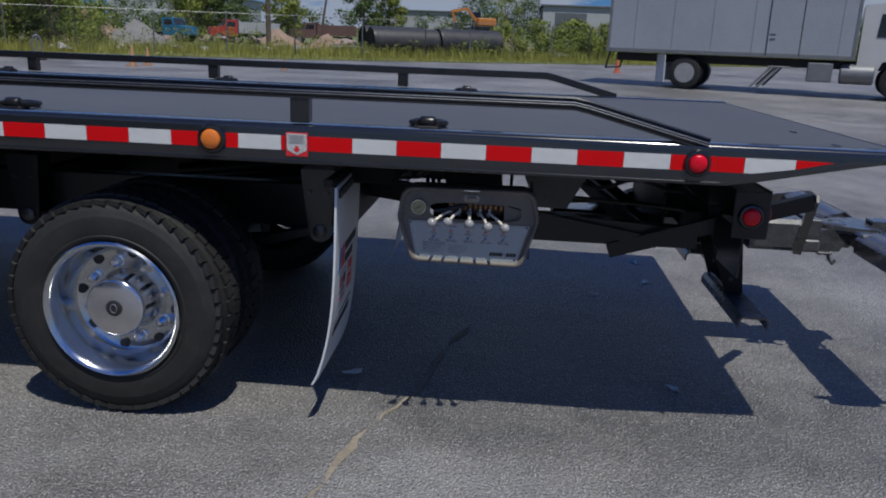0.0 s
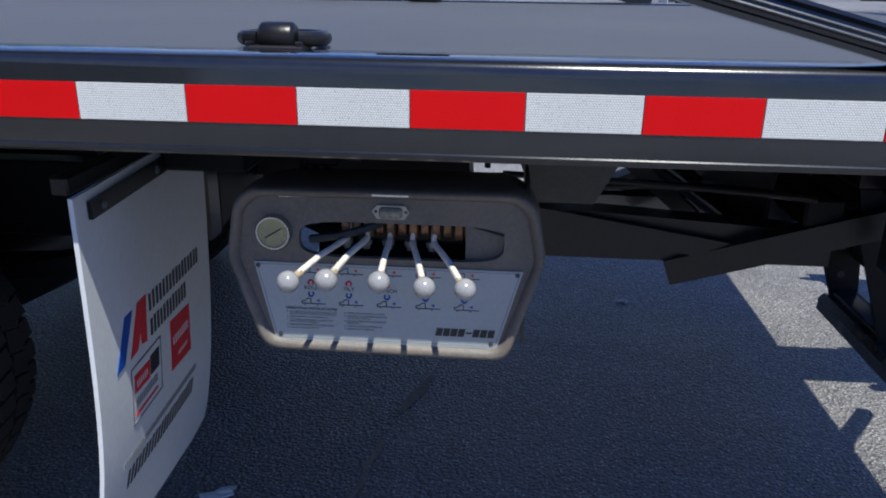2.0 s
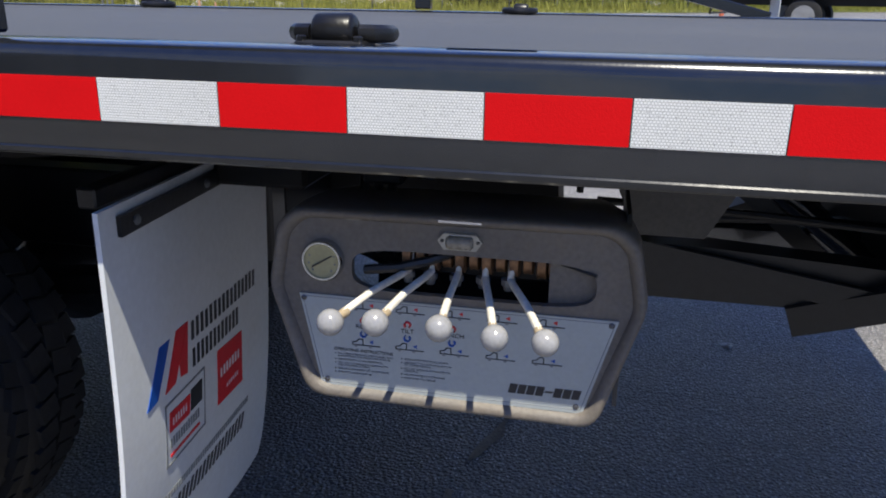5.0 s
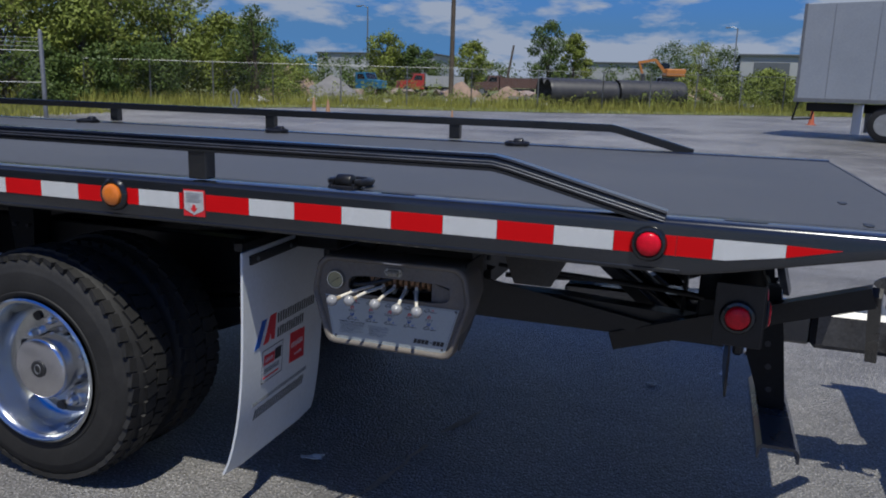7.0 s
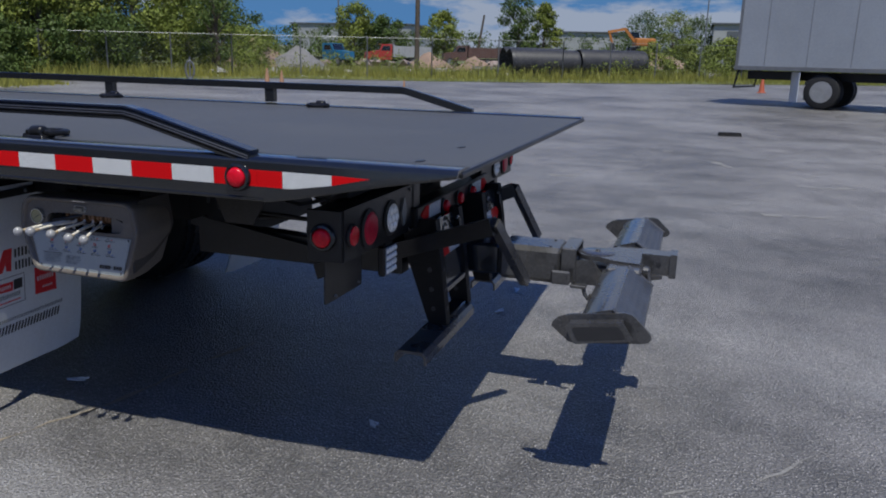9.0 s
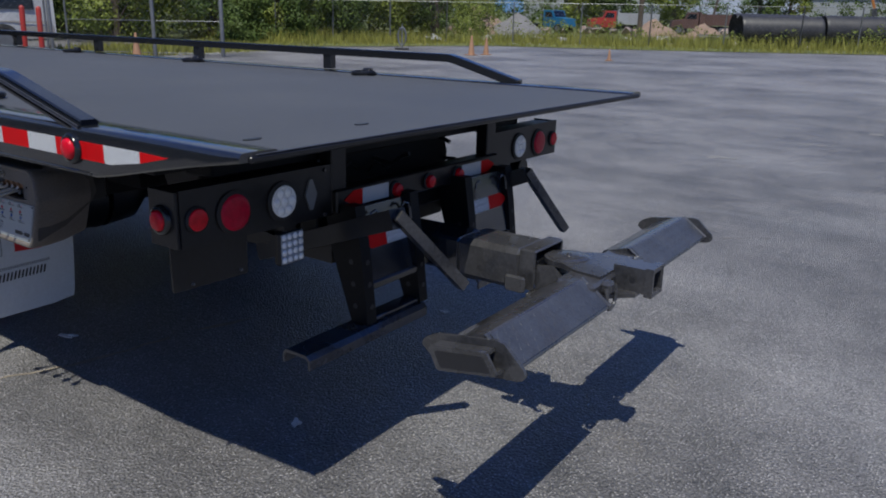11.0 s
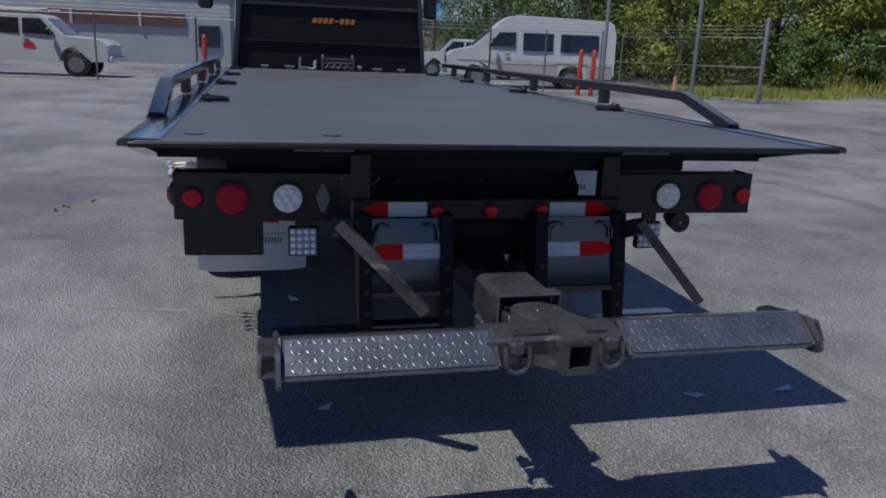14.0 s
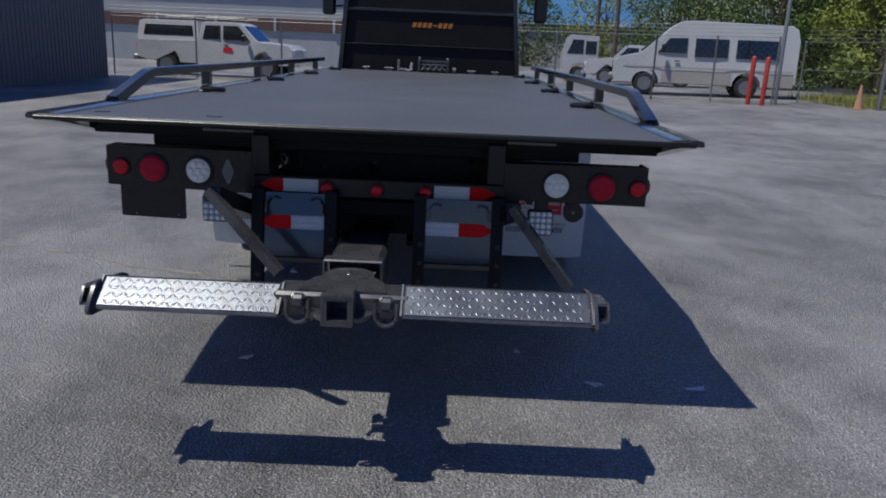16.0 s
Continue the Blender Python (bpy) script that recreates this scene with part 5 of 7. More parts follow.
def square_lamp(y, z, x=1.125):
    sl = part("work_lamp", Shape().box((x - 0.03, y - 0.056, z - 0.058), (x, y + 0.056, z + 0.058), 0.008), BLACK_MATT, truck, "square work lamp with sixteen cells")
    part("lens", Shape().box((x, y - 0.050, z - 0.052), (x + 0.004, y + 0.050, z + 0.052), 0.002), LENS_PALE, sl)
    for i in range(4):
        for j in range(4):
            yy, zz = y - 0.0375 + 0.025 * i, z - 0.039 + 0.026 * j
            part("led_cell", Shape().lathe((x + 0.004, yy, zz), (x + 0.0105, yy, zz), [(0, 0.0105), (0.4, 0.0098), (0.8, 0.006), (1, 0.001)], 12), LED, sl, smooth=80)
    part("lamp_bracket", Shape().box((x - 0.025, y - 0.03, z + 0.055), (x - 0.005, y + 0.03, z + 0.095), 0.002), BLACK_MATT, sl)


near = part("lamp_panel", Shape().prism([(0.120, 0.835), (0.735, 0.820), (0.735, 1.0), (0.120, 1.004)], "x", 1.139, 1.145).box((1.02, 0.108, 0.835), (1.14, 0.122, 1.002), 0.002).box((1.03, 0.122, 0.994), (1.14, 0.735, 1.000), 0.001), BLACK_MATT, truck, "black steel tail lamp panel")
part("lower_plate", Shape().prism([(0.131, 0.688), (0.136, 0.683), (0.410, 0.677), (0.416, 0.683), (0.416, 0.845), (0.131, 0.850)], "x", 1.066, 1.072), BLACK_MATT, near, smooth=0)
for yy in (0.200, 0.385):
    for zz in (0.696,):
        part("bolt", Shape().lathe((1.071, yy, zz), (1.080, yy, zz), [(0, 0.006), (1, 0.004)], 8), GALV, near)
rear_lamp(near, 0.173, 0.914, 0.033, LAMP_RED, "round red marker lens")
rear_lamp(near, 0.309, 0.911, 0.056, LAMP_RED_CELL, "large round dark red tail lens")
led_lamp(near, 0.505, 0.911, 0.052)
part("diamond_socket", Shape().prism([(0.605, 0.912), (0.625, 0.962), (0.638, 0.962), (0.658, 0.912), (0.638, 0.860), (0.625, 0.860)], "x", 1.145, 1.152), LEVER_DARK, near, "grey diamond-shaped socket cover")
side_lamp(1.078, 0.108, 0.915, 0.033, LAMP_RED, -1, "round red marker lens", near)
for yy, zz in ((0.70, 0.985), (0.70, 0.83)):
    part("bolt", Shape().lathe((1.145, yy, zz), (1.152, yy, zz), [(0, 0.008), (1, 0.006)], 6), STEEL_DARK, near)

far = part("lamp_panel", Shape().prism([(1.812, 0.842), (2.420, 0.838), (2.420, 1.006), (1.812, 0.998)], "x", 1.139, 1.145).box((1.02, 2.407, 0.840), (1.14, 2.421, 1.004), 0.002).box((1.03, 1.815, 0.992), (1.14, 2.407, 0.998), 0.001), BLACK_MATT, truck, "black steel tail lamp panel")
rear_lamp(far, 2.380, 0.914, 0.033, LAMP_RED, "round red marker lens")
rear_lamp(far, 2.228, 0.912, 0.056, LAMP_RED_CELL, "large round dark red tail lens")
led_lamp(far, 2.034, 0.914, 0.052)
side_lamp(1.078, 2.421, 0.915, 0.033, LAMP_RED, 1, "round red marker lens", far)
horn = part("horn", Shape().lathe((1.02, 2.118, 0.800), (1.13, 2.118, 0.796), [(0, 0.02), (0.4, 0.035), (1, 0.044)], 24).box((1.05, 2.09, 0.80), (1.12, 2.146, 0.845), 0.004), BLACK_MATT, far, "round black reversing alarm")
part("horn_bolt", Shape().lathe((1.129, 2.118, 0.796), (1.134, 2.118, 0.796), [(0, 0.009), (1, 0.006)], 8), GALV, horn)
square_lamp(0.561, 0.741)
square_lamp(1.980, 0.742)

# centre beam with markers
beam = part("rear_beam", Shape().box((1.09, 0.740, 0.824), (1.165, 1.812, 0.908), 0.006), BLACK_MATT, truck, "black rear cross beam with marker lamps")
for yy in (1.059, 1.271, 1.477):
    side = part("lamp_grommet", Shape().lathe((1.163, yy, 0.863), (1.176, yy, 0.863), [(0, 0.034), (0.7, 0.034), (1, 0.028)], 24), RUBBER, beam)
    part("lens", Shape().lathe((1.17, yy, 0.863), (1.196, yy, 0.863), [(0, 0.026), (0.5, 0.026), (0.8, 0.022), (1, 0.012)], 24), LAMP_RED, side, "small round red lens")


def rear_tape(parent, x, y0, y1, z0, z1, m, tip=0, turn=None):
    d = 0.022
    if tip < 0:
        poly = [(y0 - 0.0, (z0 + z1) / 2), (y0 + 0.055, z1), (y1, z1), (y1, z0), (y0 + 0.055, z0)]
    elif tip > 0:
        poly = [(y1, (z0 + z1) / 2), (y1 - 0.055, z0), (y0, z0), (y0, z1), (y1 - 0.055, z1)]
    else:
        poly = [(y0, z0), (y1, z0), (y1, z1), (y0, z1)]
    part("tape_piece", Shape().prism(poly, "x", x - 0.001, x + 0.002, turn), m, parent, smooth=0)


rear_tape(beam, 1.166, 0.774, 0.871, 0.842, 0.897, TAPE_RED, -1)
rear_tape(beam, 1.166, 0.872, 1.020, 0.842, 0.897, TAPE_WHITE)
rear_tape(beam, 1.166, 1.515, 1.665, 0.838, 0.893, TAPE_WHITE)
rear_tape(beam, 1.166, 1.666, 1.778, 0.838, 0.893, TAPE_RED, 1)
for y0 in (0.733, 1.737):
    part("upright", Shape().box((1.09, y0, 0.905), (1.15, y0 + 0.075, 1.075), 0.004), BLACK_MATT, truck)
# these inner parts take the deepened black that stands in for shade
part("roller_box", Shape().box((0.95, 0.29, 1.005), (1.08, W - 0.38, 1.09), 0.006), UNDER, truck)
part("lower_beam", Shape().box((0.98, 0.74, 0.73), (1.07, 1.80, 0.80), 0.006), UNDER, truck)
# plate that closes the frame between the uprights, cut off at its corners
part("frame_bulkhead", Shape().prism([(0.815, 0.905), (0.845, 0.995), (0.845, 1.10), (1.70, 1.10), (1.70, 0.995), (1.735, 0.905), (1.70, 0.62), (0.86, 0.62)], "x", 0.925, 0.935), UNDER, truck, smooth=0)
for y0, y1 in ((0.53, 0.745), (1.815, 2.02)):
    part("wear_pad", Shape().box((1.10, y0, 1.082), (1.155, y1, 1.094), 0.002), LEVER_DARK, truck, "grey wear pad under the deck lip")
for zz, yy in ((1.02, 0.95), (1.02, 1.5)):
    part("slide_plate", Shape().prism([(0.2, zz), (0.9, zz + 0.03), (0.9, zz + 0.06), (0.2, zz + 0.06)], "y", yy, yy + 0.03), UNDER, truck)

# stabiliser legs with tread pads
TILT_PLATE = Matrix.Translation((1.225, 0, 0.73)) @ Matrix.Rotation(radians(-11), 4, "Y") @ Matrix.Translation((-1.225, 0, -0.73))
for y0, y1 in ((0.765, 1.100), (1.448, 1.802)):
    lg = part("stabiliser_plate", Shape().prism([(y0, 0.80), (y0 + 0.04, 0.845), (y1 - 0.04, 0.845), (y1, 0.80), (y1, 0.60), (y1 - 0.03, 0.575), (y0 + 0.03, 0.575), (y0, 0.60)], "x", 1.215, 1.235, TILT_PLATE), STABILISER, truck, "black steel stabiliser plate with reflective tape")
    part("plate_bar", Shape().box((1.245, y0 + 0.03, 0.555), (1.275, y1 - 0.03, 0.582), 0.004), BLACK, lg)
    for yh, d in ((y0 + 0.05, 0.05), (y1 - 0.05, -0.05)):
        hook = [(1.250, yh, 0.765), (1.246, yh, 0.805), (1.244, yh + d * 0.25, 0.826), (1.243, yh + d * 0.7, 0.832), (1.244, yh + d, 0.822)]
        part("plate_hook", Shape().sweep(hook, 0.0055, 8), STABILISER, lg, "bent rod hook at the plate's top")
    for yl in (y0 - 0.012, y1 - 0.040):
        # tapered channel that leans back towards the foot
        leg = Shape().prism([(1.090, 0.86), (1.235, 0.86), (1.262, 0.69), (1.292, 0.437), (1.216, 0.437), (1.125, 0.69)], "y", yl, yl + 0.010)
        leg.prism([(1.185, 0.86), (1.235, 0.86), (1.262, 0.69), (1.292, 0.437), (1.250, 0.437), (1.215, 0.69)], "y", yl + 0.010, yl + 0.050)
        part("leg", leg, UNDER, lg, smooth=0)
        for zz in (0.50, 0.58, 0.66):
            xr = 1.292 - 0.1186 * (zz - 0.437)
            # black discs on the solid leg paint the shade in its holes
            part("leg_hole_shade", Shape().lathe((xr - 0.002, yl + 0.030, zz), (xr + 0.0012, yl + 0.030, zz), [(0, 0.010), (1, 0.010)], 10), PRINT_HOLE_BLACK, lg)
            part("leg_hole_shade", Shape().lathe((xr - 0.05, yl + 0.001, zz), (xr - 0.05, yl - 0.0012, zz), [(0, 0.010), (1, 0.010)], 10), PRINT_HOLE_BLACK, lg)
rear_tape(truck, 1.2365, 0.780, 0.918, 0.693, 0.750, TAPE_RED, -1, TILT_PLATE)
rear_tape(truck, 1.2365, 0.919, 1.067, 0.693, 0.750, TAPE_WHITE, 0, TILT_PLATE)
rear_tape(truck, 1.2365, 1.477, 1.625, 0.691, 0.748, TAPE_WHITE, 0, TILT_PLATE)
rear_tape(truck, 1.2365, 1.626, 1.778, 0.691, 0.748, TAPE_RED, 1, TILT_PLATE)
for y0, y1 in ((0.440, 1.075), (1.45, 2.06)):
    ft = part("stabiliser_foot", Shape().prism([(1.192, 0.388), (1.192, 0.420), (1.206, 0.436), (1.300, 0.436), (1.314, 0.420), (1.314, 0.388), (1.306, 0.388), (1.306, 0.416), (1.296, 0.426), (1.210, 0.426), (1.200, 0.416), (1.200, 0.388)], "y", y0, y1), STEEL_DARK, truck, "dull grey steel stabiliser foot channel")
    part("foot_web", Shape().box((1.22, y0 + 0.34, 0.436), (1.285, y1 - 0.01, 0.455), 0.004), STABILISER, ft)

# wheel-lift boom and slide
boom = part("lift_boom", Shape().box((0.45, 1.160, 0.552), (1.40, 1.330, 0.690), 0.012), STABILISER, truck, "black and grey steel wheel-lift boom")
part("boom_sleeve", Shape().box((1.395, 1.142, 0.545), (1.676, 1.348, 0.700), 0.020), STEEL_DARK, boom, "worn grey steel boom sleeve")
# black sheet over the sleeve's end, painted shade of its mouth
part("boom_mouth_shade", Shape().box((1.6755, 1.152, 0.560), (1.678, 1.338, 0.690)), PRINT_HOLE_BLACK, boom, smooth=0)
collar = Shape().box((1.672, 1.136, 0.560), (1.736, 1.146, 0.706), 0.004).box((1.672, 1.344, 0.560), (1.736, 1.354, 0.706), 0.004).box((1.672, 1.136, 0.697), (1.736, 1.354, 0.709), 0.005)
part("boom_collar", collar, STEEL_DARK, boom)
for yy in (1.17, 1.30):
    part("bolt", Shape().lathe((1.62, yy, 0.699), (1.62, yy, 0.706), [(0, 0.007), (1, 0.005)], 8), STEEL_DARK, boom)
part("latch_block", Shape().box((1.640, 1.088, 0.560), (1.722, 1.104, 0.620), 0.010).box((1.650, 1.100, 0.562), (1.712, 1.131, 0.585), 0.004), STEEL_DARK, boom, "steel latch block under the boom")
part("latch_tab", Shape().box((1.722, 1.100, 0.548), (1.79, 1.165, 0.562), 0.004), STEEL_DARK, boom)
part("latch_hook", Shape().sweep([(1.775, 1.12, 0.555), (1.785, 1.115, 0.525), (1.80, 1.11, 0.505), (1.812, 1.11, 0.525)], 0.009, 8), STEEL_DARK, boom)
part("slide_tube", Shape().box((1.60, 1.165, 0.572), (1.90, 1.325, 0.640), 0.01), STEEL_DARK, boom, "worn slide tube of the boom")
part("slide_wear_strip", Shape().box((1.681, 1.16, 0.643), (1.735, 1.33, 0.668), 0.003), BLACK_MATT, boom)
part("slide_cheek", Shape().prism([(1.735, 0.556), (1.735, 0.655), (1.80, 0.664), (1.86, 0.60), (1.84, 0.556)], "y", 1.150, 1.164), STEEL_DARK, boom)
tongue = [(1.815 + 0.088 * math.cos(radians(d)), 1.243 + 0.088 * math.sin(radians(d))) for d in range(80, 281, 20)] + [(1.90, 1.115), (2.0, 1.10), (2.0, 1.39), (1.90, 1.375)]
part("pivot_plate", Shape().prism(tongue, "z", 0.662, 0.681), STEEL_DARK, boom)
part("pivot_pin", Shape().lathe((1.815, 1.243, 0.680), (1.815, 1.243, 0.688), [(0, 0.074), (0.5, 0.073), (0.9, 0.060), (1, 0.02)], 32), STEEL_DARK, boom)
part("pin_grease_nipple", Shape().lathe((1.815, 1.243, 0.687), (1.815, 1.243, 0.695), [(0, 0.012), (1, 0.008)], 12), STEEL_DARK, boom)

# crossbar with tread plate steps
bar = part("crossbar", Shape().box((1.872, 1.02, 0.588), (2.012, 1.47, 0.672), 0.010), STEEL_DARK, truck, "wheel-lift crossbar with chequered tread plate steps")
for y0, y1, dz in ((0.448, 1.045, -0.004), (1.442, 2.062, 0.008)):
    prof = [(1.866, 0.580), (1.858, 0.586), (1.856, 0.650), (1.864, 0.660), (1.952, 0.686), (1.962, 0.684), (2.058, 0.616), (2.061, 0.608), (2.050, 0.600)]
    part("arm_beam", Shape().prism([(u, v + dz) for u, v in prof], "y", y0, y1), STEEL_DARK, bar)
    top, low = Vector((1.962, 0, 0.684 + dz)), Vector((2.058, 0, 0.616 + dz))
    sl = low - top
    nrm = Vector((-sl.z, 0, sl.x)).normalized()
    p0 = top + nrm * 0.001
    pts = [p0 + sl * s + Vector((0, y, 0)) + nrm * h for s in (0.02, 0.98) for y in (y0 + 0.012, y1 - 0.012) for h in (0, 0.003)]
    st_ = part("tread_plate", Shape().hull(pts), TREAD, bar, "worn chequered steel tread plate", smooth=0)
    g = Shape()
    rows_, cols = 4, 27
    for i in range(cols):
        for j in range(rows_):
            c = p0 + sl * ((j + 0.5) / rows_) + Vector((0, y0 + 0.025 + (y1 - y0 - 0.05) * (i + 0.5) / cols, 0)) + nrm * 0.003
            ang = radians(48 if (i + j) % 2 else -48)
            ud = (Vector((0, 1, 0)) * math.cos(ang) + sl.normalized() * math.sin(ang))
            vd = nrm.cross(ud)
            g.hull([c + ud * 0.0150, c - ud * 0.0150, c + vd * 0.0044, c - vd * 0.0044, c + ud * 0.0090 + nrm * 0.0013, c - ud * 0.0090 + nrm * 0.0013, c + vd * 0.0019 + nrm * 0.0013, c - vd * 0.0019 + nrm * 0.0013])
    tagged(part("tread_relief", g, TREAD, st_, smooth=60), "", "", "", "stuff")
    for ye in (y0, y1):
        part("end_weld", Shape().sweep([(1.958, ye, 0.688 + dz), (2.010, ye, 0.652 + dz), (2.062, ye, 0.614 + dz)], 0.006, 6), TREAD_HIGH, bar)
# receivers at both ends: a closed square block outside an end plate, its mouth painted black
for inner, outer, dz in ((0.436, 0.390, -0.004), (2.074, 2.120, 0.012)):
    ya, yb = sorted((inner, outer))
    s = 1 if outer > inner else -1
    outline = [(1.760, 0.610), (1.764, 0.626), (1.780, 0.640), (1.815, 0.656), (2.000, 0.684), (2.022, 0.680), (2.034, 0.670), (2.084, 0.622), (2.090, 0.606), (2.082, 0.592), (2.066, 0.586), (1.838, 0.558), (1.818, 0.562), (1.808, 0.572)]
    ep = part("end_plate", Shape().prism([(u, v + dz) for u, v in outline], "y", *sorted((inner, inner - s * 0.012))), STEEL_DARK, bar, "rounded steel plate at the bar's end")
    f = lambda pts: [(u, v + dz) for u, v in pts]
    tube = Shape()
    tube.prism(f([(1.813, 0.628), (1.826, 0.640), (1.992, 0.664), (2.000, 0.660), (2.032, 0.612), (2.026, 0.604), (1.850, 0.572), (1.842, 0.576)]), "y", *sorted((outer, outer - s * 0.008)))
    tube.prism(f([(1.822, 0.631), (1.826, 0.640), (1.996, 0.664), (1.999, 0.655)]), "y", ya + 0.002, yb - 0.002)
    tube.prism(f([(1.846, 0.573), (1.843, 0.582), (2.026, 0.613), (2.029, 0.605)]), "y", ya + 0.002, yb - 0.002)
    rc = part("end_receiver", tube, STEEL_DARK, bar, "square steel receiver with its mouth closed by a black sheet")
    # black sheet on the closed end paints the shade inside the mouth
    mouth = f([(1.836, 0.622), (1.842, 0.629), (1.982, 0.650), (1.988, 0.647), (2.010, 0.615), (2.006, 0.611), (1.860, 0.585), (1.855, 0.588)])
    part("receiver_mouth_shade", Shape().prism(mouth, "y", *sorted((outer + s * 0.0012, outer - s * 0.002))), PRINT_HOLE_BLACK, rc, "black sheet for the shade in the mouth", smooth=0)
# centre receiver and rings
cr = part("hitch_receiver", Shape().square_tube((2.00, 1.205, 0.615), (2.140, 1.292, 0.702), 0.011), STEEL_DARK, bar, "square hitch receiver tube with a black sheet for the shade in the mouth")
part("receiver_rim", Shape().square_tube((2.114, 1.198, 0.608), (2.142, 1.299, 0.709), 0.0075), STEEL_DARK, cr)
# black disc on the tube wall, painted shade of the pin hole
part("pin_hole_shade", Shape().lathe((2.07, 1.2055, 0.66), (2.07, 1.2035, 0.66), [(0, 0.011), (1, 0.011)], 14), PRINT_HOLE_BLACK, bar)
part("receiver_web", Shape().prism([(2.0, 1.12), (2.03, 1.13), (2.09, 1.19), (2.09, 1.31), (2.03, 1.36), (2.0, 1.37)], "z", 0.604, 0.618), STEEL_DARK, bar)
for yr in (1.105, 1.392):
    part("lug", Shape().box((2.005, yr - 0.024, 0.628), (2.045, yr + 0.024, 0.672), 0.010), STEEL_DARK, bar)
    ring_pts = [(2.040, yr + 0.037 * math.cos(a), 0.618 + 0.040 * math.sin(a)) for a in [math.pi * (0.92 + 1.16 * i / 20) for i in range(21)]]
    part("chain_ring", Shape().sweep([(2.034, yr - 0.036, 0.655)] + ring_pts + [(2.034, yr + 0.036, 0.655)], 0.0075, 8), STEEL_DARK, bar)

# tow arms with folded legs
for pts in ([(0.70, 0.82, 0.585), (1.10, 0.745, 0.735), (1.493, 0.667, 0.880)], [(0.62, 1.64, 0.56), (1.0, 1.75, 0.70), (1.300, 1.849, 0.825)]):
    part("tow_arm", Shape().sweep(pts, 0.032, 4, True), BLACK_MATT, truck, "black square-tube tow arm")
for a, b in (((1.493, 0.655, 0.895), (1.564, 0.940, 0.600)), ((1.300, 1.84, 0.842), (1.391, 2.085, 0.535))):
    part("arm_leg", Shape().sweep([a, b], 0.0185, 4, True), STEEL_DARK, truck)

# headboard and cab
hb = part("headboard", Shape().hull([(x, y, z) for x in (-5.30, -5.24) for y, z in ((0.14, 1.10), (W - 0.15, 1.10), (0.25, 2.35), (W - 0.26, 2.35))]), UNDER, truck, "tall black steel headboard", smooth=0)
for zz, k, th in ((1.463, 0.03, 0.016), (1.857, 0.07, 0.035)):
    part("headboard_rib", Shape().box((-5.24, 0.16 + k, zz), (-5.215, W - 0.17 - k, zz + th), 0.006), BLACK, hb)
for ya, yb in ((0.14, 0.25), (W - 0.20, W - 0.31)):
    part("headboard_post", Shape().hull([(x, y + d, z) for x in (-5.24, -5.19) for d in (0, 0.05) for y, z in ((ya, 1.12), (yb, 2.35))]), BLACK, hb)
for k in range(8):
    ym, zl, zh = 1.030 + 0.062 * k, (1.686 if k != 4 else 1.705), (1.744 if k != 4 else 1.722)
    part("maker_mark", Shape().prism([(ym, zl), (ym + 0.046, zl), (ym + 0.064, zh), (ym + 0.018, zh)], "x", -5.239, -5.236), TAPE_AMBER, hb, smooth=0)
part("cab_window", Shape().box((-5.239, 1.0, 2.06), (-5.235, 1.7, 2.3)), GLASS_DARK, hb, smooth=0)
wf = part("winch_frame", Shape().box((-5.2, 1.126, 1.165), (-5.07, 1.155, 1.315), 0.006).box((-5.2, 1.472, 1.165), (-5.07, 1.502, 1.315), 0.006).box((-5.18, 1.155, 1.278), (-5.14, 1.472, 1.305), 0.004), STEEL_DARK, truck, "dark steel winch roller frame")
for zz in (1.200, 1.250):
    part("roller", Shape().lathe((-5.11, 1.155, zz), (-5.11, 1.472, zz), [(0, 0.015), (1, 0.015)], 12), STEEL_DARK, wf)
for yy in (1.145, 1.482):
    part("frame_pin", Shape().lathe((-5.12, yy, 1.315), (-5.12, yy, 1.345), [(0, 0.014), (0.6, 0.014), (1, 0.008)], 10), GALV, wf)
zig = [(-5.085, 1.17 + 0.036 * i, 1.19 + (0.05 if i % 2 else 0)) for i in range(9)]
part("winch_cable", Shape().sweep(zig, 0.008, 6), GALV, wf, "grey winch cable laid across the rollers")
hk = part("winch_hook", Shape().sweep([(-5.06, 1.06, 1.270), (-5.05, 1.045, 1.225), (-5.04, 1.055, 1.195), (-5.03, 1.020, 1.178), (-5.03, 0.975, 1.185), (-5.03, 0.965, 1.205)], 0.017, 8), STEEL_WHITE, wf, "pale steel winch hook")
part("free_spool_handle", Shape().box((-5.18, 0.875, 1.165), (-5.14, 0.905, 1.30), 0.006).box((-5.17, 0.90, 1.172), (-5.12, 0.99, 1.20), 0.006), LEVER_DARK, wf)
part("winch_end", Shape().lathe((-5.13, 1.545, 1.20), (-5.13, 1.585, 1.20), [(0, 0.035), (1, 0.03)], 16), LEVER_DARK, wf)
for yy, wd in ((0.50, 0.045), (0.775, 0.055), (1.775, 0.055), (2.06, 0.045)):
    part("chain_slot_cover", Shape().box((-5.17, yy - wd, 1.190), (-5.12, yy + wd, 1.206), 0.004).box((-5.155, yy - wd * 0.6, 1.163), (-5.135, yy + wd * 0.6, 1.190), 0.003), GALV, truck)
cab = part("cab", Shape().prism([(-7.55, 0.55), (-7.55, 1.55), (-7.40, 1.75), (-6.95, 2.55), (-6.75, 2.66), (-5.62, 2.66), (-5.52, 2.55), (-5.52, 0.75), (-5.9, 0.62), (-6.2, 0.62), (-6.3, 0.95), (-6.75, 1.08), (-7.15, 0.95), (-7.25, 0.55)], "y", 0.24, W - 0.24), BLACK, truck, "black truck cab ahead of the headboard")
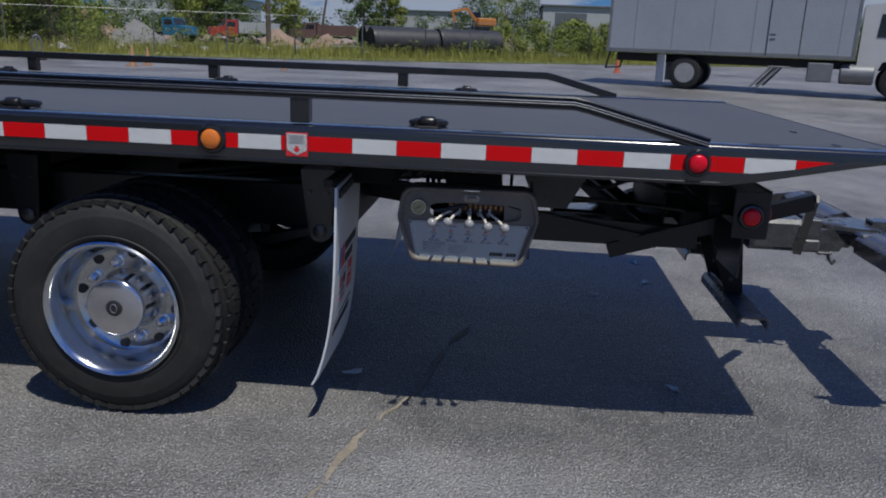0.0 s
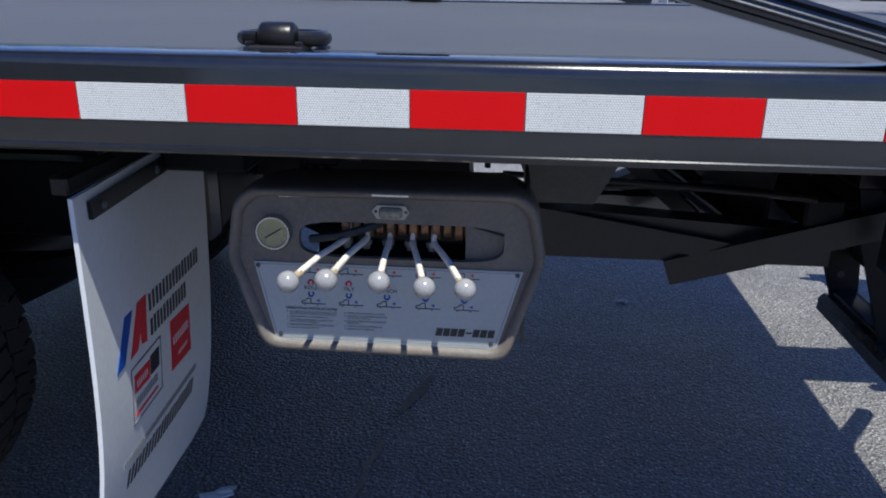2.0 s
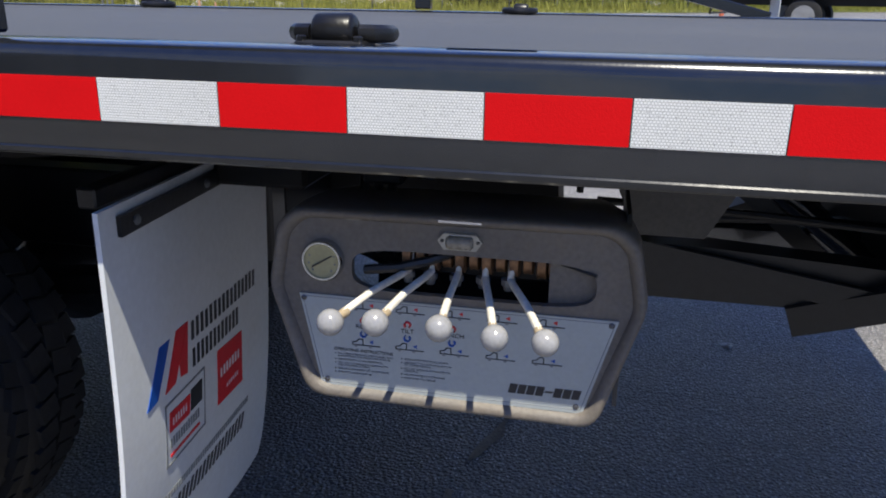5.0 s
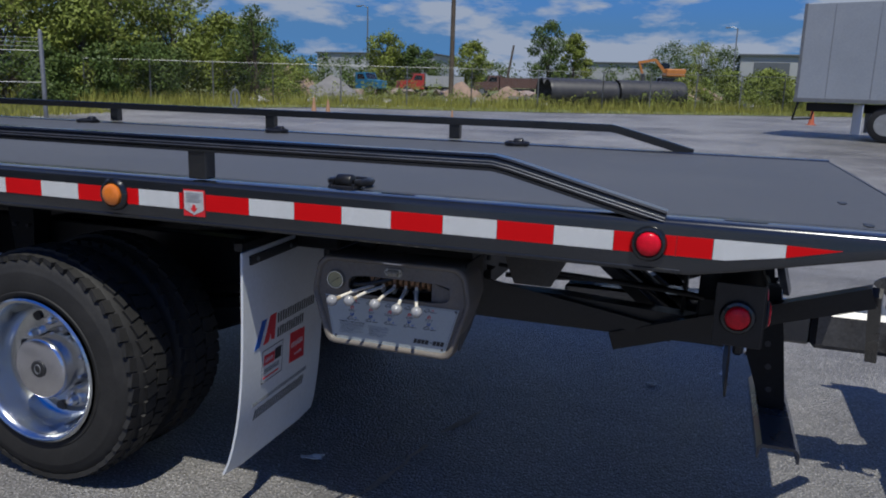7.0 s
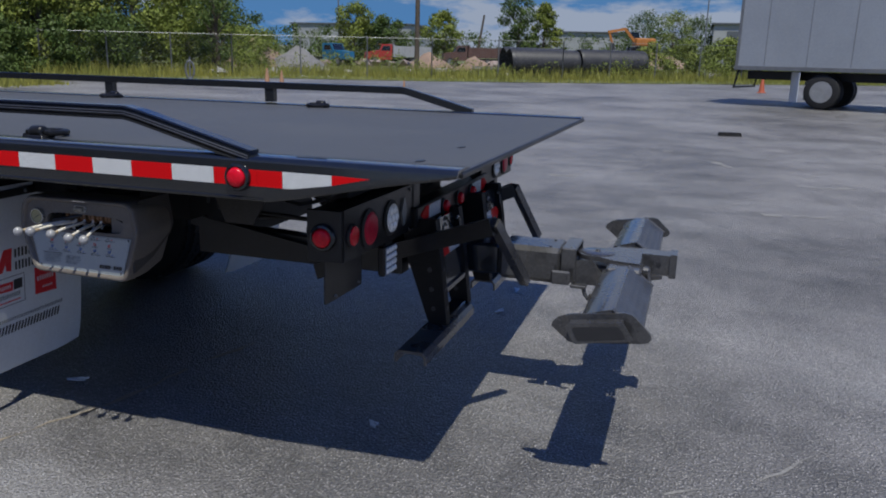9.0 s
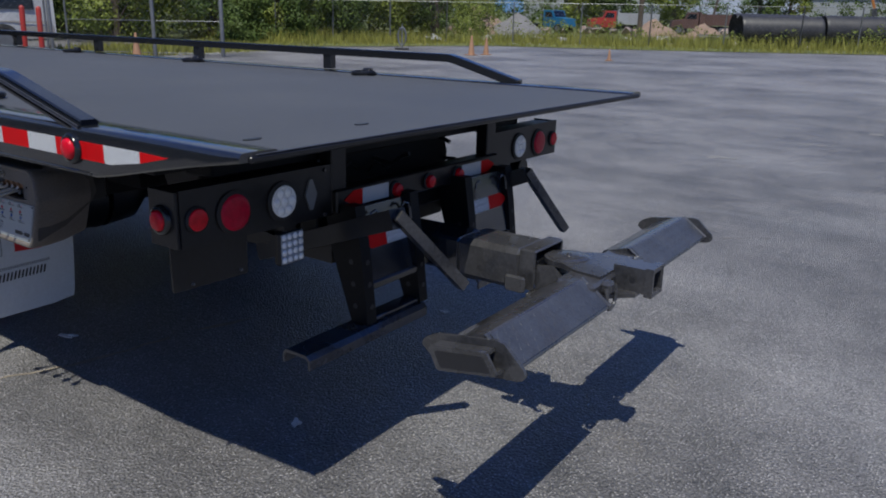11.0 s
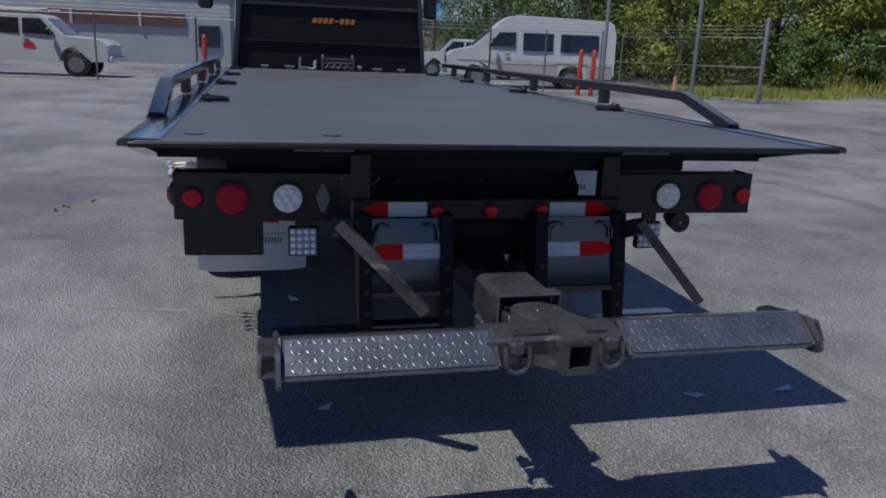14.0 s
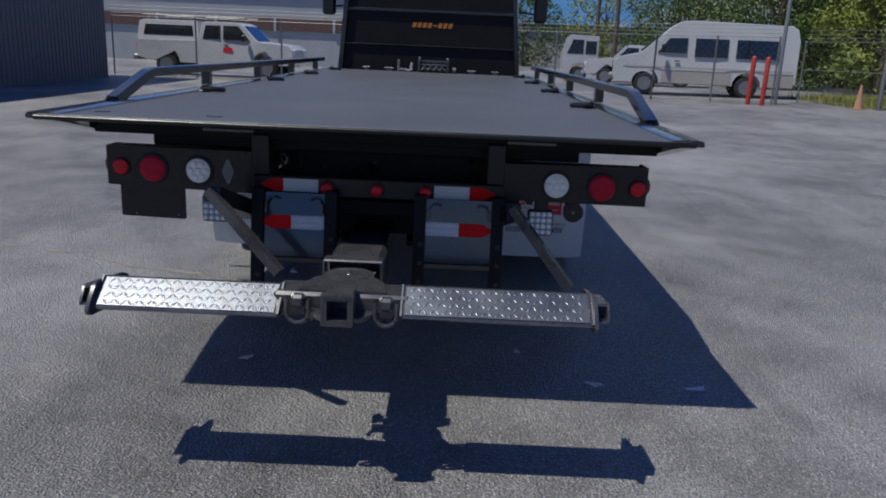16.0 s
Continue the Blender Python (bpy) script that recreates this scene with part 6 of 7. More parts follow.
for s, yy in ((-1, 0.235), (1, W - 0.235)):
    part("cab_glass", Shape().prism([(-6.85, 1.75), (-5.85, 1.75), (-5.85, 2.4), (-6.55, 2.4)], "y", *sorted((yy, yy + s * 0.006))), GLASS_DARK, cab, smooth=0)
    ym = yy + s * 0.44
    part("mirror", Shape().box((-6.75, ym - 0.09, 1.84), (-6.64, ym + 0.09, 2.20), 0.03), BLACK_MATT, cab, "black cab mirror")
    part("mirror_arm", Shape().sweep([(-6.8, yy, 2.0), (-6.7, ym, 1.95)], 0.014, 8), BLACK_MATT, cab)
    part("cab_step", Shape().box((-6.25, min(yy, yy + s * -0.3), 0.42), (-5.65, max(yy, yy + s * -0.3), 0.62), 0.02), ALU, cab, "aluminium cab step")
    part("grab_rail", Shape().sweep([(-5.6, yy + s * 0.03, 1.2), (-5.6, yy + s * 0.06, 1.6), (-5.6, yy + s * 0.03, 2.2)], 0.014, 8), CHROME, cab)

# ---- vegetation ----
def leaf_cloud(name, clumps, count, size, seed, squash=0.8):
    """Many small leaves in clumps: (centre, radius) pairs; each leaf a bent pair of triangles."""
    rnd = np.random.RandomState(seed)
    c = np.array([list(p) + [r] for p, r in clumps])
    wts = c[:, 3] ** 2
    pick = rnd.choice(len(c), count, p=wts / wts.sum())
    d = rnd.normal(size=(count, 3))
    d /= np.linalg.norm(d, axis=1)[:, None]
    rad = c[pick, 3] * (0.55 + 0.5 * rnd.rand(count)) * (1 + 0.25 * rnd.normal(size=count) * 0.5)
    pos = c[pick, :3] + d * rad[:, None] * np.array([1, 1, squash])
    a = rnd.normal(size=(count, 3))
    a /= np.linalg.norm(a, axis=1)[:, None]
    b = np.cross(a, d + 0.3 * rnd.normal(size=(count, 3)))
    b /= np.linalg.norm(b, axis=1)[:, None] + 1e-9
    s = size * (0.6 + 0.8 * rnd.rand(count))[:, None]
    quad = np.stack([pos - a * s, pos + b * s * 0.45, pos + a * s, pos - b * s * 0.45], 1).reshape(-1, 3)
    me = bpy.data.meshes.new(name)
    idx = np.arange(count * 4).reshape(-1, 4)
    me.from_pydata(quad.tolist(), [], idx.tolist())
    return me


def tree(x, y, height, spread, seed, label, dark=False, leaves=2600, size=0.16, crown_from=0.3):
    rnd = random.Random(seed)
    z0 = ground_z(x, y)
    t = thing("tree", pose(x, y, z0 - 0.05), label, "tree", "trees round the lot")
    g = Shape()
    top = height * 0.75
    bend = [(0.15 * height * 0.1 * math.sin(i * 0.9 + seed), 0.1 * height * 0.1 * math.cos(i * 1.1 + seed), top * i / 6) for i in range(7)]
    r0 = 0.022 * height + 0.04
    for i in range(6):
        g.cyl(bend[i], bend[i + 1], r0 * (1 - i / 7), r0 * (1 - (i + 1) / 7), 8)
    clumps = []
    n = 16
    for k in range(n):
        s = crown_from + (1 - crown_from) * (k + 0.5) / n
        a = k * 2.4 + rnd.random()
        w = spread * (0.45 + 0.55 * math.sin(math.pi * min(1, (s - crown_from) / (1 - crown_from) * 0.85 + 0.12))) * (0.45 + 0.5 * rnd.random())
        base = Vector(bend[min(5, int(6 * s * 0.8))])
        tip = Vector((w * math.cos(a), w * math.sin(a), height * s * 0.93))
        g.cyl(base, base.lerp(tip, 0.9), r0 * 0.3, r0 * 0.08, 5)
        clumps.append((tip, spread * (0.26 + 0.2 * rnd.random())))
    clumps.append((Vector((0, 0, height * 0.9)), spread * 0.35))
    part("trunk", g, BARK, t, "brown bark trunk with limbs")
    part("crown", leaf_cloud("crown", clumps, leaves, size, seed), LEAF_DARK if dark else LEAF, t, "loose leafy crown", smooth=0)
    return t


def thicket(name, pts, height, depth, count, size, seed, label, dark=False):
    """A belt of undergrowth along a line of (x, y, height share)."""
    rnd = random.Random(seed)
    clumps = []
    for (x0, y0, h0), (x1, y1, h1) in zip(pts, pts[1:]):
        n = max(2, int(math.hypot(x1 - x0, y1 - y0) / (height * 0.28)))
        for i in range(n):
            s = (i + rnd.random()) / n
            x, y, h = x0 + (x1 - x0) * s, y0 + (y1 - y0) * s, (h0 + (h1 - h0) * s) * height
            for j in range(4):
                r = h * (0.16 + 0.16 * rnd.random())
                px, py = x + depth * (rnd.random() - 0.5), y + depth * (rnd.random() - 0.3)
                clumps.append((Vector((px, py, ground_z(px, py) + max(r * 0.5, h * (j + 0.4 + 0.5 * rnd.random()) / 4.4))), r))
    ob = solid(name, leaf_cloud(name, clumps, count, size, seed), LEAF_DARK if dark else LEAF, label, "bushes", "stuff", smooth=0)
    return ob


# grass along the verge
def grass_mesh(name, count, lo, hi, seed, region):
    rnd = np.random.RandomState(seed)
    vs, fs = [], []
    for i in range(count):
        x, y = region(rnd)
        z = ground_z(x, y)
        h = lo + (hi - lo) * rnd.rand() ** 2
        a = rnd.rand() * 6.283
        w = 0.012 + 0.02 * rnd.rand()
        lean = 0.35 * h
        dx, dy = math.cos(a) * w, math.sin(a) * w
        lx, ly = rnd.normal() * lean * 0.5, rnd.normal() * lean * 0.5
        k = len(vs)
        vs += [(x - dx, y - dy, z), (x + dx, y + dy, z), (x + lx, y + ly, z + h)]
        fs.append((k, k + 1, k + 2))
    me = bpy.data.meshes.new(name)
    me.from_pydata(vs, [], fs)
    return me


def verge_front(rnd):
    x = -27 + 50 * rnd.rand()
    return x, edge_y(x) + 0.1 + 2.6 * rnd.rand() ** 1.2


def verge_back(rnd):
    x = -30 + 58 * rnd.rand()
    return x, edge_y(x) + 1.6 + 7.0 * rnd.rand()


def verge_west(rnd):
    s = rnd.rand()
    return -24.5 + 4.5 * s + rnd.rand() * 2.0 - 1.0, 14.0 + 7 * rnd.rand()


solid("grass", grass_mesh("grass", 26000, 0.06, 0.28, 1, verge_front), GRASS, "mown yellow-green grass along the lot edge", "grass", "stuff", smooth=0)
solid("tall_grass", grass_mesh("tall_grass", 34000, 0.2, 0.8, 2, verge_back), GRASS, "tall weedy grass in front of the fence", "grass", "stuff", smooth=0)


def crack_weeds(rnd):
    t = rnd.rand() ** 1.5
    return -3.45 + 0.75 * t + 0.03 * rnd.normal(), -1.0 - 0.48 * t + 0.02 * rnd.normal()


solid("crack_weeds", grass_mesh("crack_weeds", 24, 0.008, 0.032, 6, crack_weeds), GRASS, "low weeds growing in a crack of the asphalt", "weeds", "stuff", smooth=0)
solid("grass_by_gate", grass_mesh("grass_by_gate", 9000, 0.06, 0.34, 3, verge_west), GRASS, "weeds growing beside the gate fence", "grass", "stuff", smooth=0)


# ---- fences ----
def fence(name, pts, height, label, wire=0.16, barbed=True, spacing=3.0, brace=False):
    f = thing(name, pose(0, 0, 0), label, "fence")
    for (x0, y0), (x1, y1) in zip(pts, pts[1:]):
        ln = math.hypot(x1 - x0, y1 - y0)
        n = max(1, round(ln / spacing))
        ux, uy = (x1 - x0) / ln, (y1 - y0) / ln

        def at(s, z):
            x, y = x0 + ux * s, y0 + uy * s
            return Vector((x, y, ground_z(x, y) + z))
        for i in range(n + 1):
            s = ln * i / n
            part("fence_post", Shape().lathe(at(s, 0), at(s, height + 0.05), [(0, 0.032), (0.97, 0.032), (0.98, 0.038), (1, 0.02)], 8), GALV, f)
        for z in ((height, 0.08) if not brace else (height, height * 0.55, 0.10)):
            part("fence_rail", Shape().sweep([at(0, z), at(ln, z)], 0.012, 6), GALV, f)
        if barbed:
            for k in range(3):
                part("barbed_wire", Shape().sweep([at(0, height + 0.12 + 0.12 * k), at(ln, height + 0.12 + 0.12 * k)], 0.006, 4), GALV, f)
        vs, fs = [], []
        k = int((ln + height) / wire)
        th = 0.0022
        for sgn in (1, -1):
            for i in range(k):
                a = i * wire
                s0, z0_ = (a, 0.05) if a < ln else (ln, 0.05 + a - ln)
                s1, z1_ = (a - height, height) if a > height else (0, a)
                if sgn < 0:
                    s0, s1 = ln - s0, ln - s1
                p, q = at(min(max(s0, 0), ln), min(z0_, height)), at(min(max(s1, 0), ln), min(z1_, height))
                b = len(vs)
                vs += [p - Vector((0, 0, th)), p + Vector((0, 0, th)), q + Vector((0, 0, th)), q - Vector((0, 0, th))]
                fs.append((b, b + 1, b + 2, b + 3))
        me = bpy.data.meshes.new("chain_link")
        me.from_pydata(vs, [], fs)
        tagged(part("chain_link", me, GALV, f, "woven chain-link wire", smooth=0), "", "", "", "stuff")
    return f


fence("chain_link_fence", [(-25.5, 25.5), (-19.0, 30.5), (-10.5, 35.0), (-4.5, 38.2), (4.4, 44.0), (16, 51.5), (40, 65)], 1.95, "galvanised chain-link fence half sunk in tall weeds", 0.2, False)
fence("gate_fence", [(-24.4, -11.0), (-23.4, -1.5), (-22.0, 8.2)], 2.1, "galvanised chain-link gate fence with barbed wire", 0.22, True, 3.2, False)
fence("gate_fence", [(-22.0, 8.2), (-21.1, 11.9)], 2.1, "galvanised chain-link gate leaf standing closed", 0.22, True, 1.7, False)
fence("gate_fence", [(-22.4, 13.3), (-19.4, 14.5), (-17.6, 15.8)], 2.0, "galvanised chain-link fence with leaning braces", 0.22, True, 2.2, True)
for px, py, h in ((-21.05, 12.0, 3.4), (-19.35, 14.45, 4.4), (-17.6, 15.75, 2.6)):
    solid("gate_post", Shape().lathe((0, 0, 0), (0, 0, h), [(0, 0.06), (0.98, 0.06), (1, 0.03)], 12), GALV, "tall galvanised steel gate post", "post", "", pose(px, py, ground_z(px, py)), "gate posts")

# ---- cones and bollards ----
def cone(x, y, h, label, worn=False, plastic=None):
    c = thing("traffic_cone", pose(x, y, ground_z(x, y)), label, "traffic cone", "traffic cones")
    part("cone_base", Shape().box((-h * 0.26, -h * 0.26, 0), (h * 0.26, h * 0.26, 0.03), 0.008), plastic or ORANGE, c)
    part("cone_body", Shape().lathe((0, 0, 0.03), (0, 0, h), [(0, h * 0.19), (0.05, h * 0.17), (0.97, h * 0.045), (1, h * 0.03)], 20), plastic or ORANGE, c)
    if not worn:
        part("cone_collar", Shape().lathe((0, 0, h * 0.52), (0, 0, h * 0.74), [(0, h * 0.099 + 0.006), (1, h * 0.068 + 0.006)], 20), TAPE_WHITE, c, "white reflective collar")


cone(-12.75, 23.1, 0.70, "sun-faded traffic cone with a white collar on asphalt", False, CONE_FADED)
cone(-12.55, 23.8, 0.62, "sun-faded traffic cone standing on the asphalt", True, CONE_FADED)
cone(4.7, 32.7, 0.70, "orange traffic cone behind the box truck", True)
cone(-19.6, 13.95, 0.74, "faded orange traffic cone beside the gate fence", True, CONE_FADED)
cone(-7.8, 24.1, 0.40, "small faded traffic cone on the asphalt", True, CONE_FADED)


def bollard(x, y, h, lean):
    solid("bollard", Shape().lathe((0, 0, 0), (0, 0, h), [(0, 0.075), (0.95, 0.075), (0.98, 0.06), (1, 0.02)], 18), RED_PAINT, "red painted steel pipe bollard by the gate", "bollard", "", pose(x, y, ground_z(x, y), 0, lean, 0), "red bollards")


bollard(-20.75, 11.0, 1.52, 3)
bollard(-20.4, 11.32, 1.50, 2)
bollard(-22.6, -1.2, 1.6, 0)

# upright ring marker on a stand
rg = thing("ring_marker", pose(-16.9, 24.3, ground_z(-16.9, 24.3), 0, 0, 35), "grey oval ring marker standing on a dark base", "marker")
part("ring", Shape().sweep([(0.16 * math.cos(a), 0, 0.52 + 0.34 * math.sin(a)) for a in [2 * math.pi * i / 28 for i in range(29)]], 0.035, 8), GALV, rg)
part("post", Shape().lathe((0, 0, 0.04), (0, 0, 1.0), [(0, 0.03), (1, 0.025)], 8), GALV, rg)
part("base", Shape().box((-0.28, -0.2, 0), (0.28, 0.2, 0.07), 0.02), RUBBER, rg)
solid("wheel_chock", Shape().prism([(-0.22, 0), (0.22, 0), (0.20, 0.07), (-0.20, 0.07)], "y", -0.06, 0.06), RUBBER, "dark rubber block lying on the asphalt", "block", "", pose(2.85, 14.1, ground_z(2.85, 14.1), 0, 0, 10))


# ---- vehicles ----
def car_wheel(parent, x, y, r, wd, s, alloy=GALV):
    w = part("wheel", Shape().lathe((x, y, r), (x, y - s * wd, r), [(0, r * 0.62), (0.02, r * 0.85), (0.08, r * 0.97), (0.2, r), (0.85, r), (1, r * 0.9)], 28), RUBBER, parent)
    part("rim", Shape().lathe((x, y + s * 0.006, r), (x, y - s * 0.05, r), [(0, r * 0.62), (0.1, r * 0.58), (0.6, r * 0.50), (0.7, r * 0.2), (0.4, r * 0.18), (0.38, 0.01)], 24), alloy, w)
    for i in range(5):
        a = 2 * math.pi * i / 5
        # black discs paint the shade of the holes in the solid rim
        part("rim_hole_shade", Shape().lathe((x + r * 0.36 * math.cos(a), y - s * 0.022, r + r * 0.36 * math.sin(a)), (x + r * 0.36 * math.cos(a), y - s * 0.030, r + r * 0.36 * math.sin(a)), [(0, r * 0.09), (1, r * 0.09)], 10), PRINT_HOLE_BLACK, w)


def body_prism(profile, y0, y1, tuck, z_from):
    """A car body from its side outline, drawn in at the top."""
    g = Shape()
    rings = []
    for y, k in ((y0, 1), (y0 + 0.05, 0), (y1 - 0.05, 0), (y1, 1)):
        mid = (y0 + y1) / 2
        ring = []
        for x, z in profile:
            t = max(0, z - z_from) * tuck
            yy = y + (t if y < mid else -t)
            ring.append(g.bm.verts.new((x * (0.995 if k else 1), yy, z - (0.015 if k and z > z_from else 0))))
        rings.append(ring)
    n = len(profile)
    for a, b in zip(rings, rings[1:]):
        for i in range(n):
            g.bm.faces.new((a[i], a[(i + 1) % n], b[(i + 1) % n], b[i]))
    g.bm.faces.new(rings[0])
    g.bm.faces.new(list(reversed(rings[-1])))
    bmesh.ops.triangulate(g.bm, faces=[f for f in g.bm.faces if len(f.verts) > 4])
    return g


def arch(cx, r, z0, n=8):
    return [(cx + r * math.cos(math.pi * (1 - i / n)), z0 + r * math.sin(math.pi * (1 - i / n))) for i in range(n + 1)]


def side_pane(parent, poly, s, hw, tuck, z_from, name="side_window"):
    g = Shape()
    a = [g.bm.verts.new((x, s * (hw - max(0, z - z_from) * tuck + 0.004), z)) for x, z in poly]
    b = [g.bm.verts.new((x, s * (hw - max(0, z - z_from) * tuck - 0.03), z)) for x, z in poly]
    n = len(poly)
    g.bm.faces.new(a)
    g.bm.faces.new(list(reversed(b)))
    for i in range(n):
        g.bm.faces.new((a[i], a[(i + 1) % n], b[(i + 1) % n], b[i]))
    return part(name, g, GLASS_DARK, parent, smooth=0)


def van(m):
    v = thing("van", m, "white high-roof passenger van with tan lower sides", "van")
    prof = [(-3.08, 0.55), (-3.08, 1.90), (-2.99, 2.28), (-2.80, 2.40), (0.35, 2.47), (0.72, 2.42), (0.98, 2.26), (1.25, 2.00), (1.95, 1.38), (2.65, 1.22), (2.82, 1.05), (2.85, 0.62), (2.80, 0.45)]
    prof += list(reversed(arch(1.75, 0.46, 0.40))) + [(1.2, 0.40), (-1.0, 0.40)] + list(reversed(arch(-1.55, 0.46, 0.40))) + [(-2.3, 0.40)]
    part("body", body_prism(prof, -1.0, 1.0, 0.10, 1.25), WHITE_PAINT, v, smooth=30)
    for s in (-1, 1):
        part("lower_panel", Shape().box((-1.04, s * 1.004 - 0.004, 0.42), (1.22, s * 1.004 + 0.004, 0.80), 0.002).box((-3.0, s * 1.004 - 0.004, 0.42), (-2.08, s * 1.004 + 0.004, 0.80), 0.002), SILVER_TRIM, v, "tan painted lower side")
        part("trim_strip", Shape().box((-2.95, s * 1.006 - 0.005, 0.90), (2.5, s * 1.006 + 0.005, 0.95), 0.002), SILVER_TRIM, v)
        side_pane(v, [(1.40, 1.40), (1.05, 1.88), (0.46, 1.90), (0.46, 1.40)], s, 1.0, 0.10, 1.25, "front_window")
        side_pane(v, [(0.20, 1.30), (0.20, 1.90), (-0.86, 1.90), (-0.86, 1.30)], s, 1.0, 0.10, 1.25)
        side_pane(v, [(-1.12, 1.30), (-1.12, 1.90), (-2.46, 1.90), (-2.46, 1.30)], s, 1.0, 0.10, 1.25)
        part("mirror", Shape().box((1.18, s * 1.18 - 0.09, 1.40), (1.30, s * 1.18 + 0.09, 1.68), 0.03), BLACK_MATT, v)
        part("headlamp", Shape().box((2.72, s * 0.75 - 0.16, 0.85), (2.84, s * 0.75 + 0.16, 1.05), 0.03), LENS_CLEAR, v)
        part("door_handle", Shape().box((0.66, s * 1.0 - 0.02, 1.12), (0.82, s * 1.0 + 0.02, 1.16), 0.008), BLACK_MATT, v)
        for wx in (1.75, -1.55):
            car_wheel(v, wx, s * 0.98, 0.365, 0.24, s)
    part("windscreen", Shape().prism([(1.30, 2.02), (1.92, 1.42), (1.95, 1.42), (1.33, 2.04)], "y", -0.82, 0.82), GLASS_DARK, v, smooth=0)
    part("roof_vent", Shape().box((-0.2, -1.0 + 0.10, 2.20), (0.12, -0.80, 2.36), 0.01), SILVER_TRIM, v)
    part("bumper", Shape().box((2.78, -0.98, 0.45), (2.98, 0.98, 0.66), 0.05), GALV, v)
    part("grille", Shape().box((2.80, -0.55, 0.78), (2.87, 0.55, 1.05), 0.01), BLACK_MATT, v)
    ld = part("rear_ladder", Shape().sweep([(-3.15, -0.75, 0.6), (-3.15, -0.75, 2.3)], 0.02, 6).sweep([(-3.15, -0.35, 0.6), (-3.15, -0.35, 2.3)], 0.02, 6), GALV, v, "rear roof ladder")
    for k in range(6):
        part("rung", Shape().sweep([(-3.15, -0.75, 0.75 + 0.28 * k), (-3.15, -0.35, 0.75 + 0.28 * k)], 0.015, 6), GALV, ld)
    return v


def pickup(m, cap, label):
    v = thing("pickup", m, label, "pickup truck")
    prof = [(-2.75, 0.62), (-2.75, 1.18), (-0.62, 1.22), (-0.45, 1.80), (-0.30, 1.86), (0.75, 1.86), (0.95, 1.78), (1.45, 1.26), (2.55, 1.16), (2.72, 1.02), (2.75, 0.60), (2.70, 0.50)]
    prof += list(reversed(arch(1.78, 0.47, 0.48))) + [(1.2, 0.46), (-1.15, 0.46)] + list(reversed(arch(-1.72, 0.47, 0.48))) + [(-2.3, 0.50)]
    part("body", body_prism(prof, -0.97, 0.97, 0.16, 1.2), WHITE_PAINT, v, smooth=30)
    for s in (-1, 1):
        side_pane(v, [(1.22, 1.28), (0.82, 1.74), (0.30, 1.74), (0.30, 1.28)], s, 0.97, 0.16, 1.2, "front_window")
        side_pane(v, [(0.20, 1.28), (0.20, 1.74), (-0.32, 1.74), (-0.42, 1.28)], s, 0.97, 0.16, 1.2)
        if cap:
            part("door_mark", Shape().box((0.30, s * 0.972 - 0.004, 0.86), (0.62, s * 0.972 + 0.004, 1.02)), DECAL_RED, v, smooth=0)
        part("door_handle", Shape().box((0.32, s * 0.97 - 0.02, 1.10), (0.48, s * 0.97 + 0.02, 1.14), 0.008), BLACK_MATT, v)
        part("mirror", Shape().box((1.02, s * 1.10 - 0.10, 1.24), (1.14, s * 1.10 + 0.10, 1.46), 0.03), BLACK_MATT, v)
        part("headlamp", Shape().box((2.62, s * 0.72 - 0.18, 0.84), (2.76, s * 0.72 + 0.18, 1.04), 0.03), LENS_CLEAR, v)
        part("tail_lamp", Shape().box((-2.77, s * 0.88 - 0.07, 0.80), (-2.68, s * 0.88 + 0.07, 1.10), 0.02), LAMP_RED, v)
        for wx in (1.78, -1.72):
            car_wheel(v, wx, s * 0.96, 0.385, 0.25, s)
    part("windscreen", Shape().prism([(0.98, 1.74), (1.42, 1.28), (1.45, 1.28), (1.0, 1.76)], "y", -0.74, 0.74), GLASS_DARK, v, smooth=0)
    part("bumper", Shape().box((2.70, -0.95, 0.46), (2.90, 0.95, 0.68), 0.05), CHROME, v)
    part("rear_bumper", Shape().box((-2.92, -0.92, 0.50), (-2.74, 0.92, 0.68), 0.03), GALV, v)
    if cap:
        cp = part("bed_cap", body_prism([(-2.74, 1.19), (-2.68, 1.80), (-2.5, 1.86), (-0.62, 1.86), (-0.55, 1.22)], -0.94, 0.94, 0.16, 1.2), WHITE_PAINT, v, "white canopy over the load bed")
        for s in (-1, 1):
            side_pane(cp, [(-2.5, 1.36), (-2.45, 1.70), (-0.8, 1.70), (-0.75, 1.36)], s, 0.945, 0.16, 1.2)
        rk = part("roof_rack", Shape().sweep([(-2.6, -0.7, 2.02), (1.0, -0.7, 2.02)], 0.02, 6).sweep([(-2.6, 0.7, 2.02), (1.0, 0.7, 2.02)], 0.02, 6), GALV, v, "ladder rack of steel tube")
        for rx in (-2.4, -0.9, 0.6):
            part("rack_bar", Shape().sweep([(rx, -0.7, 1.8), (rx, -0.7, 2.02), (rx, 0.7, 2.02), (rx, 0.7, 1.8)], 0.018, 6), GALV, rk)
    return v


